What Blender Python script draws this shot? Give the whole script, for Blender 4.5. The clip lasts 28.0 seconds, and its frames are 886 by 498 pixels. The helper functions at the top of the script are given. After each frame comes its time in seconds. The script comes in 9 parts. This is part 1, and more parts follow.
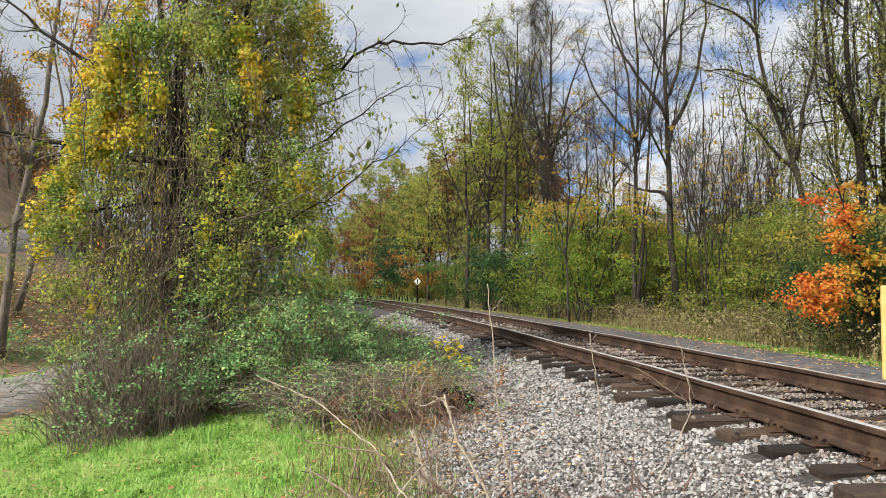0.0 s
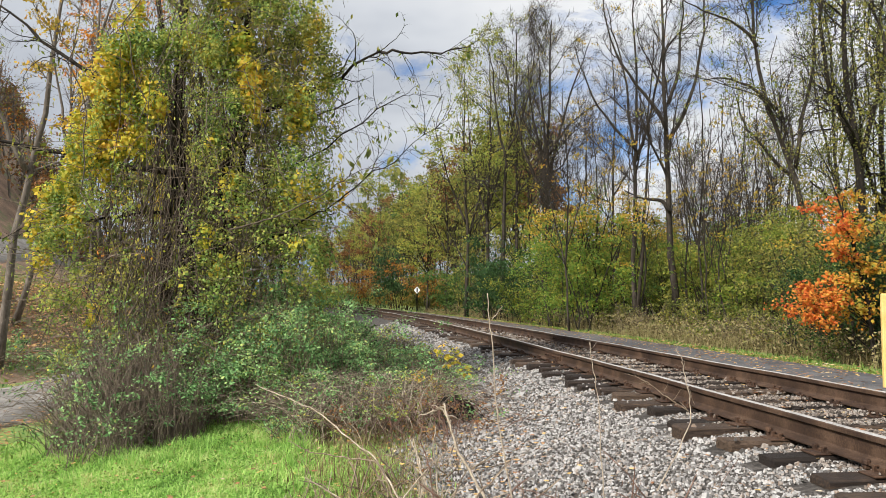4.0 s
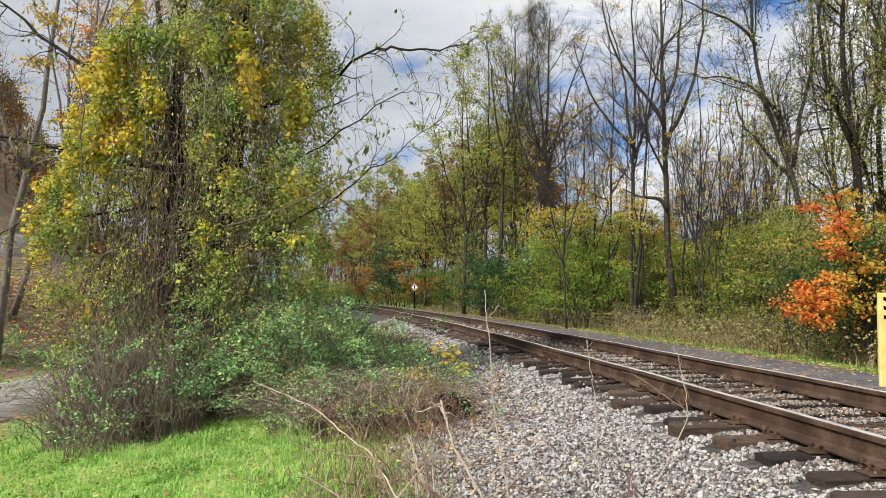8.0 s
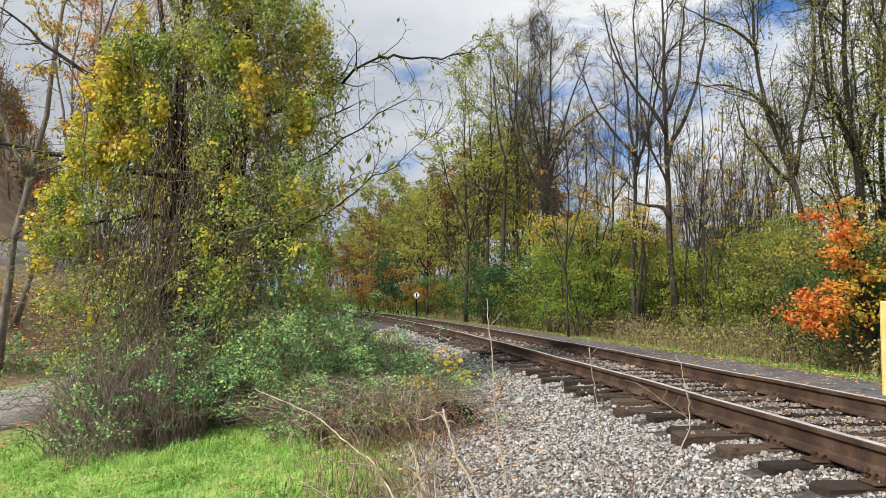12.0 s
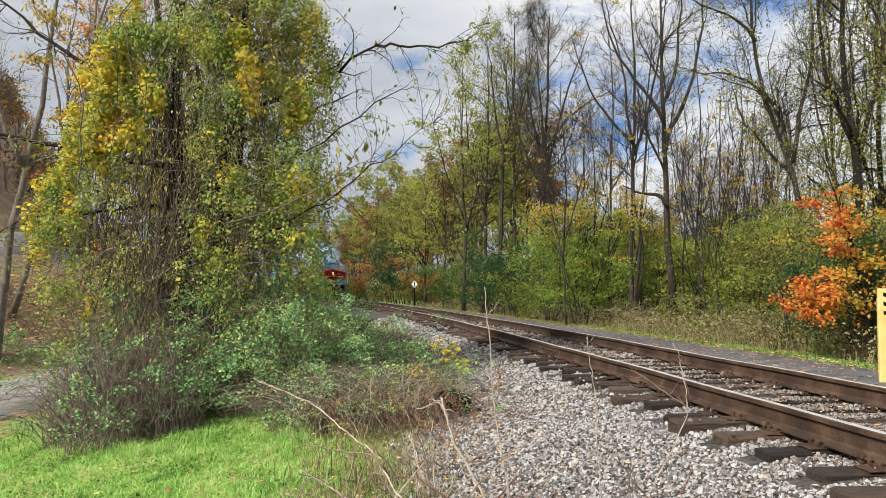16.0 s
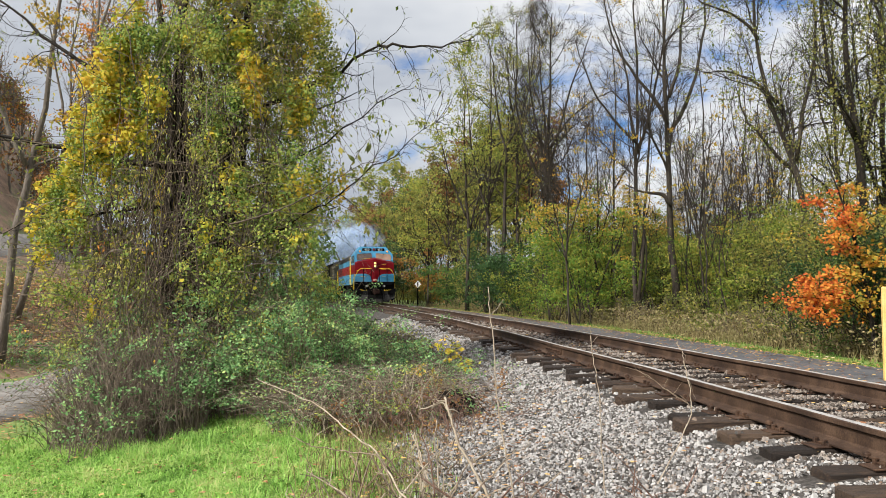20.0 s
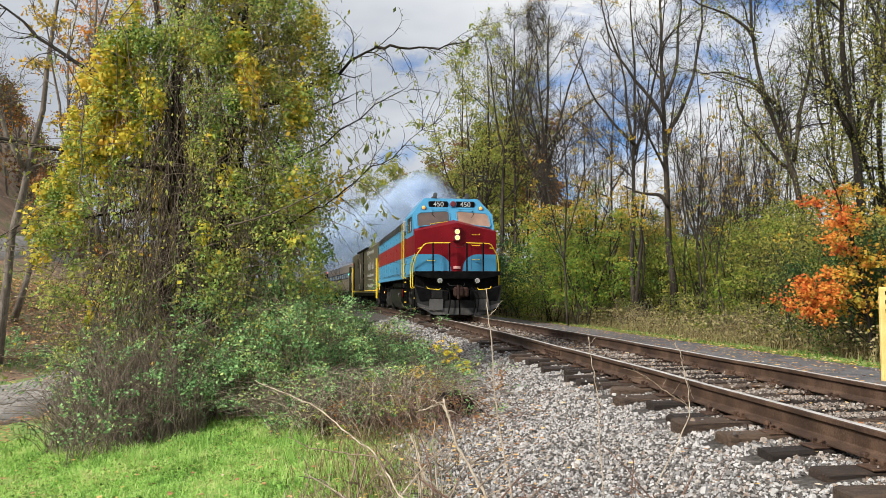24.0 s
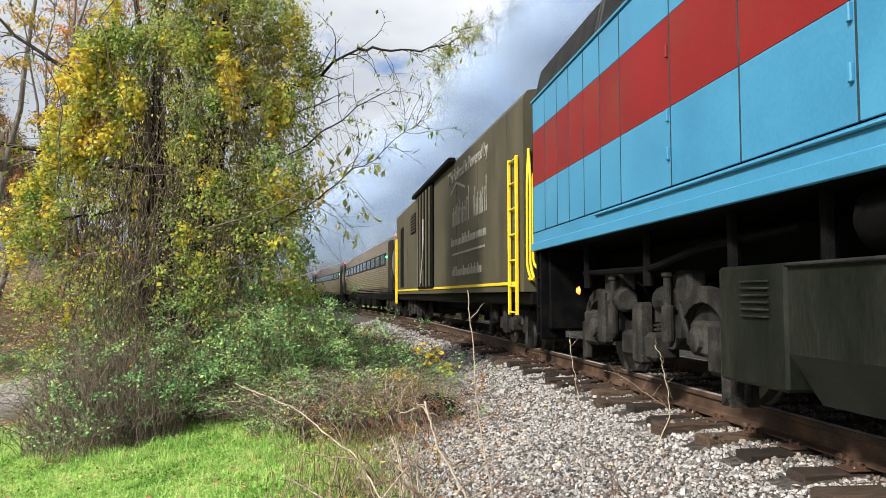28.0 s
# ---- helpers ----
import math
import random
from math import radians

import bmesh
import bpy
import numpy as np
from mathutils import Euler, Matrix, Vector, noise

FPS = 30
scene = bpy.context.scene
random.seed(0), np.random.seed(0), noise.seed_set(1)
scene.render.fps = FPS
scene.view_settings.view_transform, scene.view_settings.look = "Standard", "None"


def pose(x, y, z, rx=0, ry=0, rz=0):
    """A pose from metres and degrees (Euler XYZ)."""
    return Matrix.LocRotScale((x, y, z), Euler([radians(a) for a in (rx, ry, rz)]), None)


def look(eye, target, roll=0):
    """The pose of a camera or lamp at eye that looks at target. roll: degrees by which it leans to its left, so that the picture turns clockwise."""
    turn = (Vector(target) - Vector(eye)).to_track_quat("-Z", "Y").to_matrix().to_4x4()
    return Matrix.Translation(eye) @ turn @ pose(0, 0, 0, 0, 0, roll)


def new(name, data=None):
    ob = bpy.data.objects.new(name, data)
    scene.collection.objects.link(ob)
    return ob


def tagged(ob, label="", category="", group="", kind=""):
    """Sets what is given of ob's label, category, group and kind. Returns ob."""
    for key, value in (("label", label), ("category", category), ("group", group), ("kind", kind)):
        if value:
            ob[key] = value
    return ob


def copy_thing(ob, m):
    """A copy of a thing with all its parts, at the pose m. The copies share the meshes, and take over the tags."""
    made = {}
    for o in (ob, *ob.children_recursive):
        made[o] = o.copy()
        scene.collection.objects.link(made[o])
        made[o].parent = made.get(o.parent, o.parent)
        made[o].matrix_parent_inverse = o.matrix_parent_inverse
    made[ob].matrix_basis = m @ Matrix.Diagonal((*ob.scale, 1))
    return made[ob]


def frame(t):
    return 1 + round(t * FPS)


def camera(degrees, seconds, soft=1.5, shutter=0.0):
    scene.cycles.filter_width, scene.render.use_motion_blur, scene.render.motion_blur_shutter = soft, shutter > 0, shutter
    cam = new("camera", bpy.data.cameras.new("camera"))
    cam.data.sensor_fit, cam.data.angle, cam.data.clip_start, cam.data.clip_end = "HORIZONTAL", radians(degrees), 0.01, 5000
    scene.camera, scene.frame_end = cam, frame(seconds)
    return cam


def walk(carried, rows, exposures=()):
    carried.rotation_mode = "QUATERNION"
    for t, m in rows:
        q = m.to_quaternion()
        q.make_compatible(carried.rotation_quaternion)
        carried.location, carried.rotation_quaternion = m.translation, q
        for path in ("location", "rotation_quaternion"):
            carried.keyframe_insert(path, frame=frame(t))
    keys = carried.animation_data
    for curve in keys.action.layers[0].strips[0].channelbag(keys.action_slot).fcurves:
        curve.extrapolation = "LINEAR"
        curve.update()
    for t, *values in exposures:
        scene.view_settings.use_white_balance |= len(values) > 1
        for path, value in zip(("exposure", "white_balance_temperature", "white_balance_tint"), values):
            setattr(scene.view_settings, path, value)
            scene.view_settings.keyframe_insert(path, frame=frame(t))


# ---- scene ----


def aim(yaw, pitch, roll):
    """Camera pose at its standing place: degrees to the left, up, and of lean."""
    return pose(0, 0, EYE, 90 + pitch, 0, yaw) @ pose(0, 0, 0, 0, 0, roll)


EYE = 0.866
cam = camera(59.35, 28.0, soft=0.6)
walk(cam, [
    (0.0, aim(0.20, 2.96, 0.15)),
    (0.5, aim(0.07, 3.26, -0.02)),
    (1.0, aim(0.01, 3.35, -0.07)),
    (1.5, aim(0.13, 3.28, 0.03)),
    (2.0, aim(0.15, 3.43, 0.10)),
    (2.5, aim(0.18, 3.61, 0.20)),
    (3.0, aim(0.19, 3.61, 0.08)),
    (3.5, aim(0.21, 3.59, 0.09)),
    (5.5, aim(-0.05, 3.64, -0.12)),
    (6.0, aim(-0.06, 3.57, 0.04)),
    (6.5, aim(-0.10, 3.46, 0.13)),
    (7.0, aim(-0.10, 3.44, 0.08)),
    (7.5, aim(-0.10, 3.43, 0.11)),
    (8.0, aim(-0.00, 3.39, 0.32)),
    (8.5, aim(0.22, 3.47, 0.47)),
    (9.0, aim(0.44, 3.62, 0.50)),
    (9.5, aim(0.38, 3.85, 0.41)),
    (10.0, aim(0.23, 3.96, 0.31)),
    (10.5, aim(0.12, 4.01, 0.34)),
    (11.0, aim(0.12, 4.04, 0.42)),
    (11.5, aim(0.15, 4.05, 0.45)),
    (12.0, aim(0.16, 3.97, 0.38)),
    (12.5, aim(0.07, 3.78, 0.34)),
    (14.5, aim(-0.06, 3.28, 0.57)),
    (15.0, aim(-0.10, 3.31, 0.63)),
    (15.5, aim(-0.07, 3.29, 0.41)),
    (16.0, aim(-0.01, 3.16, 0.18)),
    (16.5, aim(0.05, 3.00, 0.18)),
    (17.0, aim(0.10, 2.93, 0.20)),
    (17.5, aim(0.10, 3.06, 0.22)),
    (18.0, aim(0.13, 3.25, 0.40)),
    (18.5, aim(0.23, 3.28, 0.34)),
    (19.0, aim(0.27, 3.22, 0.19)),
    (19.5, aim(0.27, 3.16, 0.09)),
    (20.0, aim(0.22, 3.16, -0.06)),
    (20.5, aim(0.20, 3.01, -0.14)),
    (21.0, aim(0.20, 2.86, -0.09)),
    (21.5, aim(0.26, 2.75, 0.03)),
    (23.5, aim(0.11, 3.20, 0.08)),
    (24.0, aim(0.07, 3.26, -0.19)),
    (24.5, aim(0.05, 3.22, -0.27)),
    (25.0, aim(-0.12, 3.20, -0.47)),
    (25.5, aim(-0.43, 3.20, -0.58)),
    (26.0, aim(-0.79, 3.30, -0.40)),
    (26.5, aim(-0.88, 3.42, -0.49)),
    (27.0, aim(-1.25, 3.52, -0.52)),
    (27.5, aim(-1.34, 3.40, -0.67)),
    (28.0, aim(-1.27, 3.43, -0.11)),
], exposures=[(0.0, 0.14), (25.4, 0.14), (26.2, 0.17), (26.9, 0.34), (28.0, 0.40)])


# ---- light ----
SUN_UP, SUN_ROUND = 38.0, 228.0
world = bpy.data.worlds.new("sky")
scene.world = world
world.use_nodes = True
wt = world.node_tree
wt.nodes.clear()


def wnode(kind, **values):
    n = wt.nodes.new(kind)
    for k, v in values.items():
        n.inputs[k].default_value = v
    return n


w_out = wnode("ShaderNodeOutputWorld")
w_bg = wnode("ShaderNodeBackground")
w_sky = wnode("ShaderNodeTexSky")
w_sky.sky_type = "NISHITA"
w_sky.sun_disc = False
w_sky.sun_elevation, w_sky.sun_rotation = radians(SUN_UP), radians(SUN_ROUND)
w_sky.air_density, w_sky.dust_density, w_sky.ozone_density = 1.0, 0.6, 2.0
w_tc = wnode("ShaderNodeTexCoord")
w_map = wnode("ShaderNodeMapping")
w_map.inputs["Scale"].default_value = (1.0, 1.0, 2.4)
w_map.inputs["Location"].default_value = (0.35, 0.1, 0.2)
w_big = wnode("ShaderNodeTexNoise", Scale=2.3, Detail=9.0, Roughness=0.62, Distortion=0.25)
w_tone = wnode("ShaderNodeTexNoise", Scale=1.5, Detail=5.0, Roughness=0.55)
w_cover = wnode("ShaderNodeValToRGB")
w_cover.color_ramp.elements[0].position, w_cover.color_ramp.elements[1].position = 0.40, 0.50
w_shade = wnode("ShaderNodeValToRGB")
w_shade.color_ramp.elements[0].position, w_shade.color_ramp.elements[1].position = 0.38, 0.58
w_shade.color_ramp.elements[0].color = (0.38, 0.425, 0.51, 1)
w_shade.color_ramp.elements[1].color = (0.74, 0.775, 0.83, 1)
w_glare = w_shade.color_ramp.elements.new(0.86)
w_glare.color = (1.25, 1.24, 1.22, 1)
w_gain = wnode("ShaderNodeMix")
w_gain.data_type, w_gain.blend_type = "RGBA", "MULTIPLY"
w_gain.inputs[0].default_value = 1.0
w_gain.inputs[7].default_value = (0.062, 0.098, 0.142, 1)
w_mix = wnode("ShaderNodeMix")
w_mix.data_type = "RGBA"
link = wt.links.new
link(w_tc.outputs["Generated"], w_map.inputs["Vector"])
link(w_map.outputs["Vector"], w_big.inputs["Vector"])
link(w_map.outputs["Vector"], w_tone.inputs["Vector"])
w_axis = wnode("ShaderNodeSeparateXYZ")
w_pile = wnode("ShaderNodeMapRange")
w_pile.inputs["From Min"].default_value, w_pile.inputs["From Max"].default_value = 0.12, 0.36
w_pile.inputs["To Min"].default_value, w_pile.inputs["To Max"].default_value = 0.055, 0.0
w_fill = wnode("ShaderNodeMath")
w_fill.operation = "ADD"
link(w_tc.outputs["Generated"], w_axis.inputs[0])
link(w_axis.outputs["Z"], w_pile.inputs["Value"])
link(w_big.outputs["Fac"], w_fill.inputs[0])
link(w_pile.outputs[0], w_fill.inputs[1])
link(w_fill.outputs[0], w_cover.inputs["Fac"])
# the cloud bank is dimmer low down and towards the north-west
w_lean = wnode("ShaderNodeVectorMath")
w_lean.operation = "DOT_PRODUCT"
w_lean.inputs[1].default_value = (0.36, -0.28, 0.6)
w_sum = wnode("ShaderNodeMath")
w_sum.operation = "ADD"
w_off = wnode("ShaderNodeMath")
w_off.operation = "SUBTRACT"
w_off.inputs[1].default_value = -0.13
link(w_tc.outputs["Generated"], w_lean.inputs[0])
link(w_lean.outputs["Value"], w_off.inputs[0])
link(w_tone.outputs["Fac"], w_sum.inputs[0])
link(w_off.outputs[0], w_sum.inputs[1])
link(w_sum.outputs[0], w_shade.inputs["Fac"])
link(w_sky.outputs["Color"], w_gain.inputs[6])
link(w_cover.outputs["Color"], w_mix.inputs[0])
link(w_gain.outputs[2], w_mix.inputs[6])
link(w_shade.outputs["Color"], w_mix.inputs[7])
link(w_mix.outputs[2], w_bg.inputs["Color"])
w_bg.inputs["Strength"].default_value = 0.83
link(w_bg.outputs[0], w_out.inputs[0])

sun_data = bpy.data.lights.new("sun", "SUN")
sun_data.energy, sun_data.angle, sun_data.color = 5.7, radians(9), (1.0, 0.95, 0.86)
sun = new("sun", sun_data)
_a, _e = radians(SUN_ROUND), radians(SUN_UP)
sun.matrix_world = look((60 * math.sin(_a) * math.cos(_e), 60 * math.cos(_a) * math.cos(_e), 60 * math.sin(_e)), (0, 0, 0))

# ---- materials ----
def _nodes(name):
    m = bpy.data.materials.new(name)
    m.use_nodes = True
    t = m.node_tree
    return m, t, t.nodes["Principled BSDF"], t.nodes["Material Output"]


def _ramp(t, colors, spots=None):
    r = t.nodes.new("ShaderNodeValToRGB")
    e = r.color_ramp.elements
    n = len(colors)
    spots = spots or [i / max(1, n - 1) for i in range(n)]
    while len(e) < n:
        e.new(0.5)
    for i, (c, s) in enumerate(zip(colors, spots)):
        e[i].position = s
        e[i].color = (*c, 1)
    return r


def surface(name, colors, scale=8.0, rough=(0.6, 0.85), metal=0.0, bump=0.2, fine=90.0, stain=None, stain_at=(0.55, 0.7), piece=0.0, spec=0.4, grain=(1, 1, 1)):
    """Worn surface: two scales of noise over a ramp of base colours, stains or painted reflections with a shape of
    their own, relief.
    piece: how far whole pieces differ from one another."""
    m, t, p, out = _nodes(name)
    N, L = t.nodes.new, t.links.new
    tc, mp = N("ShaderNodeTexCoord"), N("ShaderNodeMapping")
    mp.inputs["Scale"].default_value = grain
    L(tc.outputs["Object"], mp.inputs["Vector"])
    a, b = N("ShaderNodeTexNoise"), N("ShaderNodeTexNoise")
    a.inputs["Scale"].default_value, a.inputs["Detail"].default_value, a.inputs["Roughness"].default_value = scale, 6, 0.6
    b.inputs["Scale"].default_value, b.inputs["Detail"].default_value = fine, 3
    info = N("ShaderNodeObjectInfo")
    move = N("ShaderNodeVectorMath")
    move.operation = "ADD"
    spread = N("ShaderNodeMath")
    spread.operation = "MULTIPLY"
    spread.inputs[1].default_value = 40.0
    L(info.outputs["Random"], spread.inputs[0])
    L(mp.outputs["Vector"], move.inputs[0])
    L(spread.outputs[0], move.inputs[1])
    for n in (a, b):
        L(move.outputs[0], n.inputs["Vector"])
    mixf = N("ShaderNodeMath")
    mixf.operation = "MULTIPLY_ADD"
    L(b.outputs["Fac"], mixf.inputs[0])
    mixf.inputs[1].default_value = 0.45
    L(a.outputs["Fac"], mixf.inputs[2])
    shift = N("ShaderNodeMath")
    shift.operation = "SUBTRACT"
    L(mixf.outputs[0], shift.inputs[0])
    shift.inputs[1].default_value = 0.225
    fac = shift
    if piece:
        pm = N("ShaderNodeMath")
        pm.operation = "MULTIPLY_ADD"
        L(info.outputs["Random"], pm.inputs[0])
        pm.inputs[1].default_value = piece
        off = N("ShaderNodeMath")
        off.operation = "SUBTRACT"
        L(shift.outputs[0], off.inputs[0])
        off.inputs[1].default_value = piece / 2
        L(off.outputs[0], pm.inputs[2])
        fac = pm
    r = _ramp(t, colors, [0.3 + 0.4 * i / max(1, len(colors) - 1) for i in range(len(colors))])
    L(fac.outputs[0], r.inputs["Fac"])
    col = r.outputs["Color"]
    if stain:
        s = N("ShaderNodeTexNoise")
        s.inputs["Scale"].default_value, s.inputs["Detail"].default_value, s.inputs["Roughness"].default_value = scale * 0.45, 8, 0.7
        L(move.outputs[0], s.inputs["Vector"])
        sr = _ramp(t, [(0, 0, 0), (1, 1, 1)], list(stain_at))
        L(s.outputs["Fac"], sr.inputs["Fac"])
        mx = N("ShaderNodeMix")
        mx.data_type = "RGBA"
        L(sr.outputs["Color"], mx.inputs[0])
        L(col, mx.inputs[6])
        mx.inputs[7].default_value = (*stain, 1)
        col = mx.outputs[2]
    L(col, p.inputs["Base Color"])
    rr = N("ShaderNodeMapRange")
    rr.inputs["To Min"].default_value, rr.inputs["To Max"].default_value = rough
    L(a.outputs["Fac"], rr.inputs["Value"])
    L(rr.outputs[0], p.inputs["Roughness"])
    p.inputs["Metallic"].default_value = metal
    p.inputs["Specular IOR Level"].default_value = spec
    if bump:
        bp = N("ShaderNodeBump")
        bp.inputs["Strength"].default_value, bp.inputs["Distance"].default_value = bump, 0.02
        L(mixf.outputs[0], bp.inputs["Height"])
        L(bp.outputs["Normal"], p.inputs["Normal"])
    return m


def foliage(name, colors, through_light=0.28, spots=None, rough=0.55):
    """Leaves: each one takes its own colour from the ramp; part of the light passes through."""
    m, t, p, out = _nodes(name)
    N, L = t.nodes.new, t.links.new
    g = N("ShaderNodeNewGeometry")
    tc, n = N("ShaderNodeTexCoord"), N("ShaderNodeTexNoise")
    n.inputs["Scale"].default_value, n.inputs["Detail"].default_value = 1.7, 3
    L(tc.outputs["Object"], n.inputs["Vector"])
    f = N("ShaderNodeMath")
    f.operation = "MULTIPLY_ADD"
    L(n.outputs["Fac"], f.inputs[0])
    f.inputs[1].default_value = 1.5
    half = N("ShaderNodeMath")
    half.operation = "MULTIPLY_ADD"
    L(g.outputs["Random Per Island"], half.inputs[0])
    half.inputs[1].default_value, half.inputs[2].default_value = 0.80, -0.65
    L(half.outputs[0], f.inputs[2])
    r = _ramp(t, colors, spots)
    L(f.outputs[0], r.inputs["Fac"])
    L(r.outputs["Color"], p.inputs["Base Color"])
    p.inputs["Roughness"].default_value = rough
    p.inputs["Specular IOR Level"].default_value = 0.15
    tr = N("ShaderNodeBsdfTranslucent")
    L(r.outputs["Color"], tr.inputs["Color"])
    mx = N("ShaderNodeMixShader")
    mx.inputs[0].default_value = through_light
    L(p.outputs[0], mx.inputs[1])
    L(tr.outputs[0], mx.inputs[2])
    L(mx.outputs[0], out.inputs["Surface"])
    return m


def glow(name, color, strength):
    m, t, p, out = _nodes(name)
    p.inputs["Base Color"].default_value = (*color, 1)
    p.inputs["Emission Color"].default_value = (*color, 1)
    p.inputs["Emission Strength"].default_value = strength
    return m


def island_surface(name, colors, rough=0.85, fine=60.0, bump=0.3):
    """Loose pieces in one mesh: each takes its own tone."""
    m, t, p, out = _nodes(name)
    N, L = t.nodes.new, t.links.new
    g, tc, n = N("ShaderNodeNewGeometry"), N("ShaderNodeTexCoord"), N("ShaderNodeTexNoise")
    n.inputs["Scale"].default_value, n.inputs["Detail"].default_value = fine, 4
    L(tc.outputs["Object"], n.inputs["Vector"])
    f = N("ShaderNodeMath")
    f.operation = "MULTIPLY_ADD"
    L(n.outputs["Fac"], f.inputs[0])
    f.inputs[1].default_value = 0.4
    o = N("ShaderNodeMath")
    o.operation = "SUBTRACT"
    L(g.outputs["Random Per Island"], o.inputs[0])
    o.inputs[1].default_value = 0.2
    L(o.outputs[0], f.inputs[2])
    r = _ramp(t, colors)
    L(f.outputs[0], r.inputs["Fac"])
    L(r.outputs["Color"], p.inputs["Base Color"])
    p.inputs["Roughness"].default_value = rough
    b = N("ShaderNodeBump")
    b.inputs["Strength"].default_value, b.inputs["Distance"].default_value = bump, 0.01
    L(n.outputs["Fac"], b.inputs["Height"])
    L(b.outputs["Normal"], p.inputs["Normal"])
    return m


M_SOIL = surface("meadow_soil", [(0.09, 0.14, 0.032), (0.16, 0.25, 0.055), (0.21, 0.24, 0.07)], scale=1.2, fine=30, bump=0.7, stain=(0.16, 0.095, 0.045), stain_at=(0.52, 0.62))
# bed far darker than the stones: shade of the gaps between them, as colour
M_BALLAST = surface("ballast_bed_gap_shade", [(0.014, 0.012, 0.010), (0.04, 0.034, 0.029), (0.12, 0.108, 0.098)], scale=18, fine=60, bump=1.0)
M_STONE = island_surface("crushed_stone", [(0.04, 0.035, 0.031), (0.12, 0.112, 0.106), (0.21, 0.202, 0.196), (0.33, 0.323, 0.316), (0.44, 0.432, 0.424), (0.20, 0.145, 0.105)])
M_ASPHALT = surface("path_asphalt", [(0.05, 0.05, 0.055), (0.085, 0.085, 0.09), (0.13, 0.13, 0.135)], scale=3, fine=150, bump=0.4, stain=(0.12, 0.10, 0.075), stain_at=(0.58, 0.7))
M_GRAVELROAD = surface("gravel_road", [(0.10, 0.092, 0.084), (0.19, 0.178, 0.165), (0.29, 0.275, 0.255)], scale=2, fine=70, bump=0.6)
M_RAIL = surface("rusty_rail_steel", [(0.020, 0.0105, 0.007), (0.052, 0.029, 0.018), (0.11, 0.066, 0.042)], scale=3, fine=70, rough=(0.6, 0.85), metal=0.1, bump=0.25, grain=(1, 1, 1))
# pale, half-metal steel: sky shine on the worn head is partly base colour
M_RAILTOP = surface("worn_rail_head_sky_sheen", [(0.48, 0.45, 0.43), (0.62, 0.60, 0.58), (0.72, 0.70, 0.69)], scale=5, fine=80, rough=(0.3, 0.5), metal=0.55, bump=0.05)
M_CRIB = island_surface("rust_stained_stone", [(0.03, 0.024, 0.019), (0.085, 0.068, 0.056), (0.15, 0.124, 0.104), (0.24, 0.205, 0.18), (0.32, 0.29, 0.26), (0.15, 0.095, 0.062)])
M_TIE = surface("creosoted_oak", [(0.013, 0.008, 0.0055), (0.038, 0.023, 0.015), (0.096, 0.062, 0.040)], scale=5, fine=60, bump=0.8, piece=0.45, grain=(1.5, 12, 12))
M_PLATE = surface("rusty_plate", [(0.03, 0.017, 0.012), (0.065, 0.036, 0.023), (0.11, 0.062, 0.038)], scale=20, fine=160, metal=0.3, bump=0.4, piece=0.2)
M_BARK = surface("grey_brown_bark", [(0.06, 0.05, 0.04), (0.115, 0.097, 0.08), (0.19, 0.165, 0.14)], scale=7, fine=40, bump=0.9, grain=(1, 1, 0.25), spec=0.2)
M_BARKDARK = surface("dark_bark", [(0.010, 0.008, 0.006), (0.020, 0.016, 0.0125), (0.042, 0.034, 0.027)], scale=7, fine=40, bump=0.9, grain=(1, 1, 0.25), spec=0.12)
M_BARKMID = surface("brown_grey_bark", [(0.014, 0.011, 0.0085), (0.036, 0.029, 0.0225), (0.08, 0.066, 0.053)], scale=7, fine=40, bump=0.9, grain=(1, 1, 0.25), spec=0.15)
M_STEM = surface("dry_vine_stem", [(0.092, 0.0644, 0.0437), (0.1725, 0.1265, 0.08625), (0.2875, 0.23, 0.1667)], scale=12, fine=50, bump=0.3)
M_BRAMBLE = surface("brown_bramble_stem", [(0.06075, 0.04455, 0.0324), (0.1283, 0.0972, 0.07155), (0.243, 0.1958, 0.1458)], scale=9, fine=40, bump=0.3)
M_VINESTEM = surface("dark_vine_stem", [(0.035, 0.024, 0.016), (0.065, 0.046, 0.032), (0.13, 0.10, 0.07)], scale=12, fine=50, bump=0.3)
M_PALE = surface("bleached_dead_stem", [(0.22, 0.17, 0.12), (0.34, 0.28, 0.21), (0.46, 0.40, 0.32)], scale=12, fine=60, bump=0.3)
M_REDSTEM = surface("red_bramble_stem", [(0.09, 0.048, 0.036), (0.14, 0.078, 0.056), (0.21, 0.13, 0.095)], scale=12, fine=60, bump=0.2)

F_VINE = foliage("vine_leaves", [(0.06, 0.11, 0.035), (0.20, 0.31, 0.08), (0.31, 0.41, 0.10), (0.42, 0.47, 0.12), (0.58, 0.52, 0.11)], 0.42)
F_MAPLEGOLD = foliage("golden_maple_leaves", [(0.40, 0.13, 0.025), (0.58, 0.28, 0.045), (0.52, 0.36, 0.05), (0.30, 0.30, 0.05)], 0.45)
F_VINEYELLOW = foliage("yellow_vine_leaves", [(0.26, 0.34, 0.05), (0.44, 0.44, 0.055), (0.58, 0.48, 0.06), (0.70, 0.52, 0.07), (0.62, 0.36, 0.05)], 0.38)
F_ROSE = foliage("briar_leaves", [(0.030, 0.064, 0.022), (0.115, 0.235, 0.085), (0.185, 0.36, 0.135), (0.30, 0.49, 0.20), (0.46, 0.53, 0.17)])
F_VINEOLIVE = foliage("olive_vine_leaves", [(0.08, 0.10, 0.03), (0.23, 0.26, 0.065), (0.37, 0.38, 0.095), (0.54, 0.46, 0.11)], 0.42)
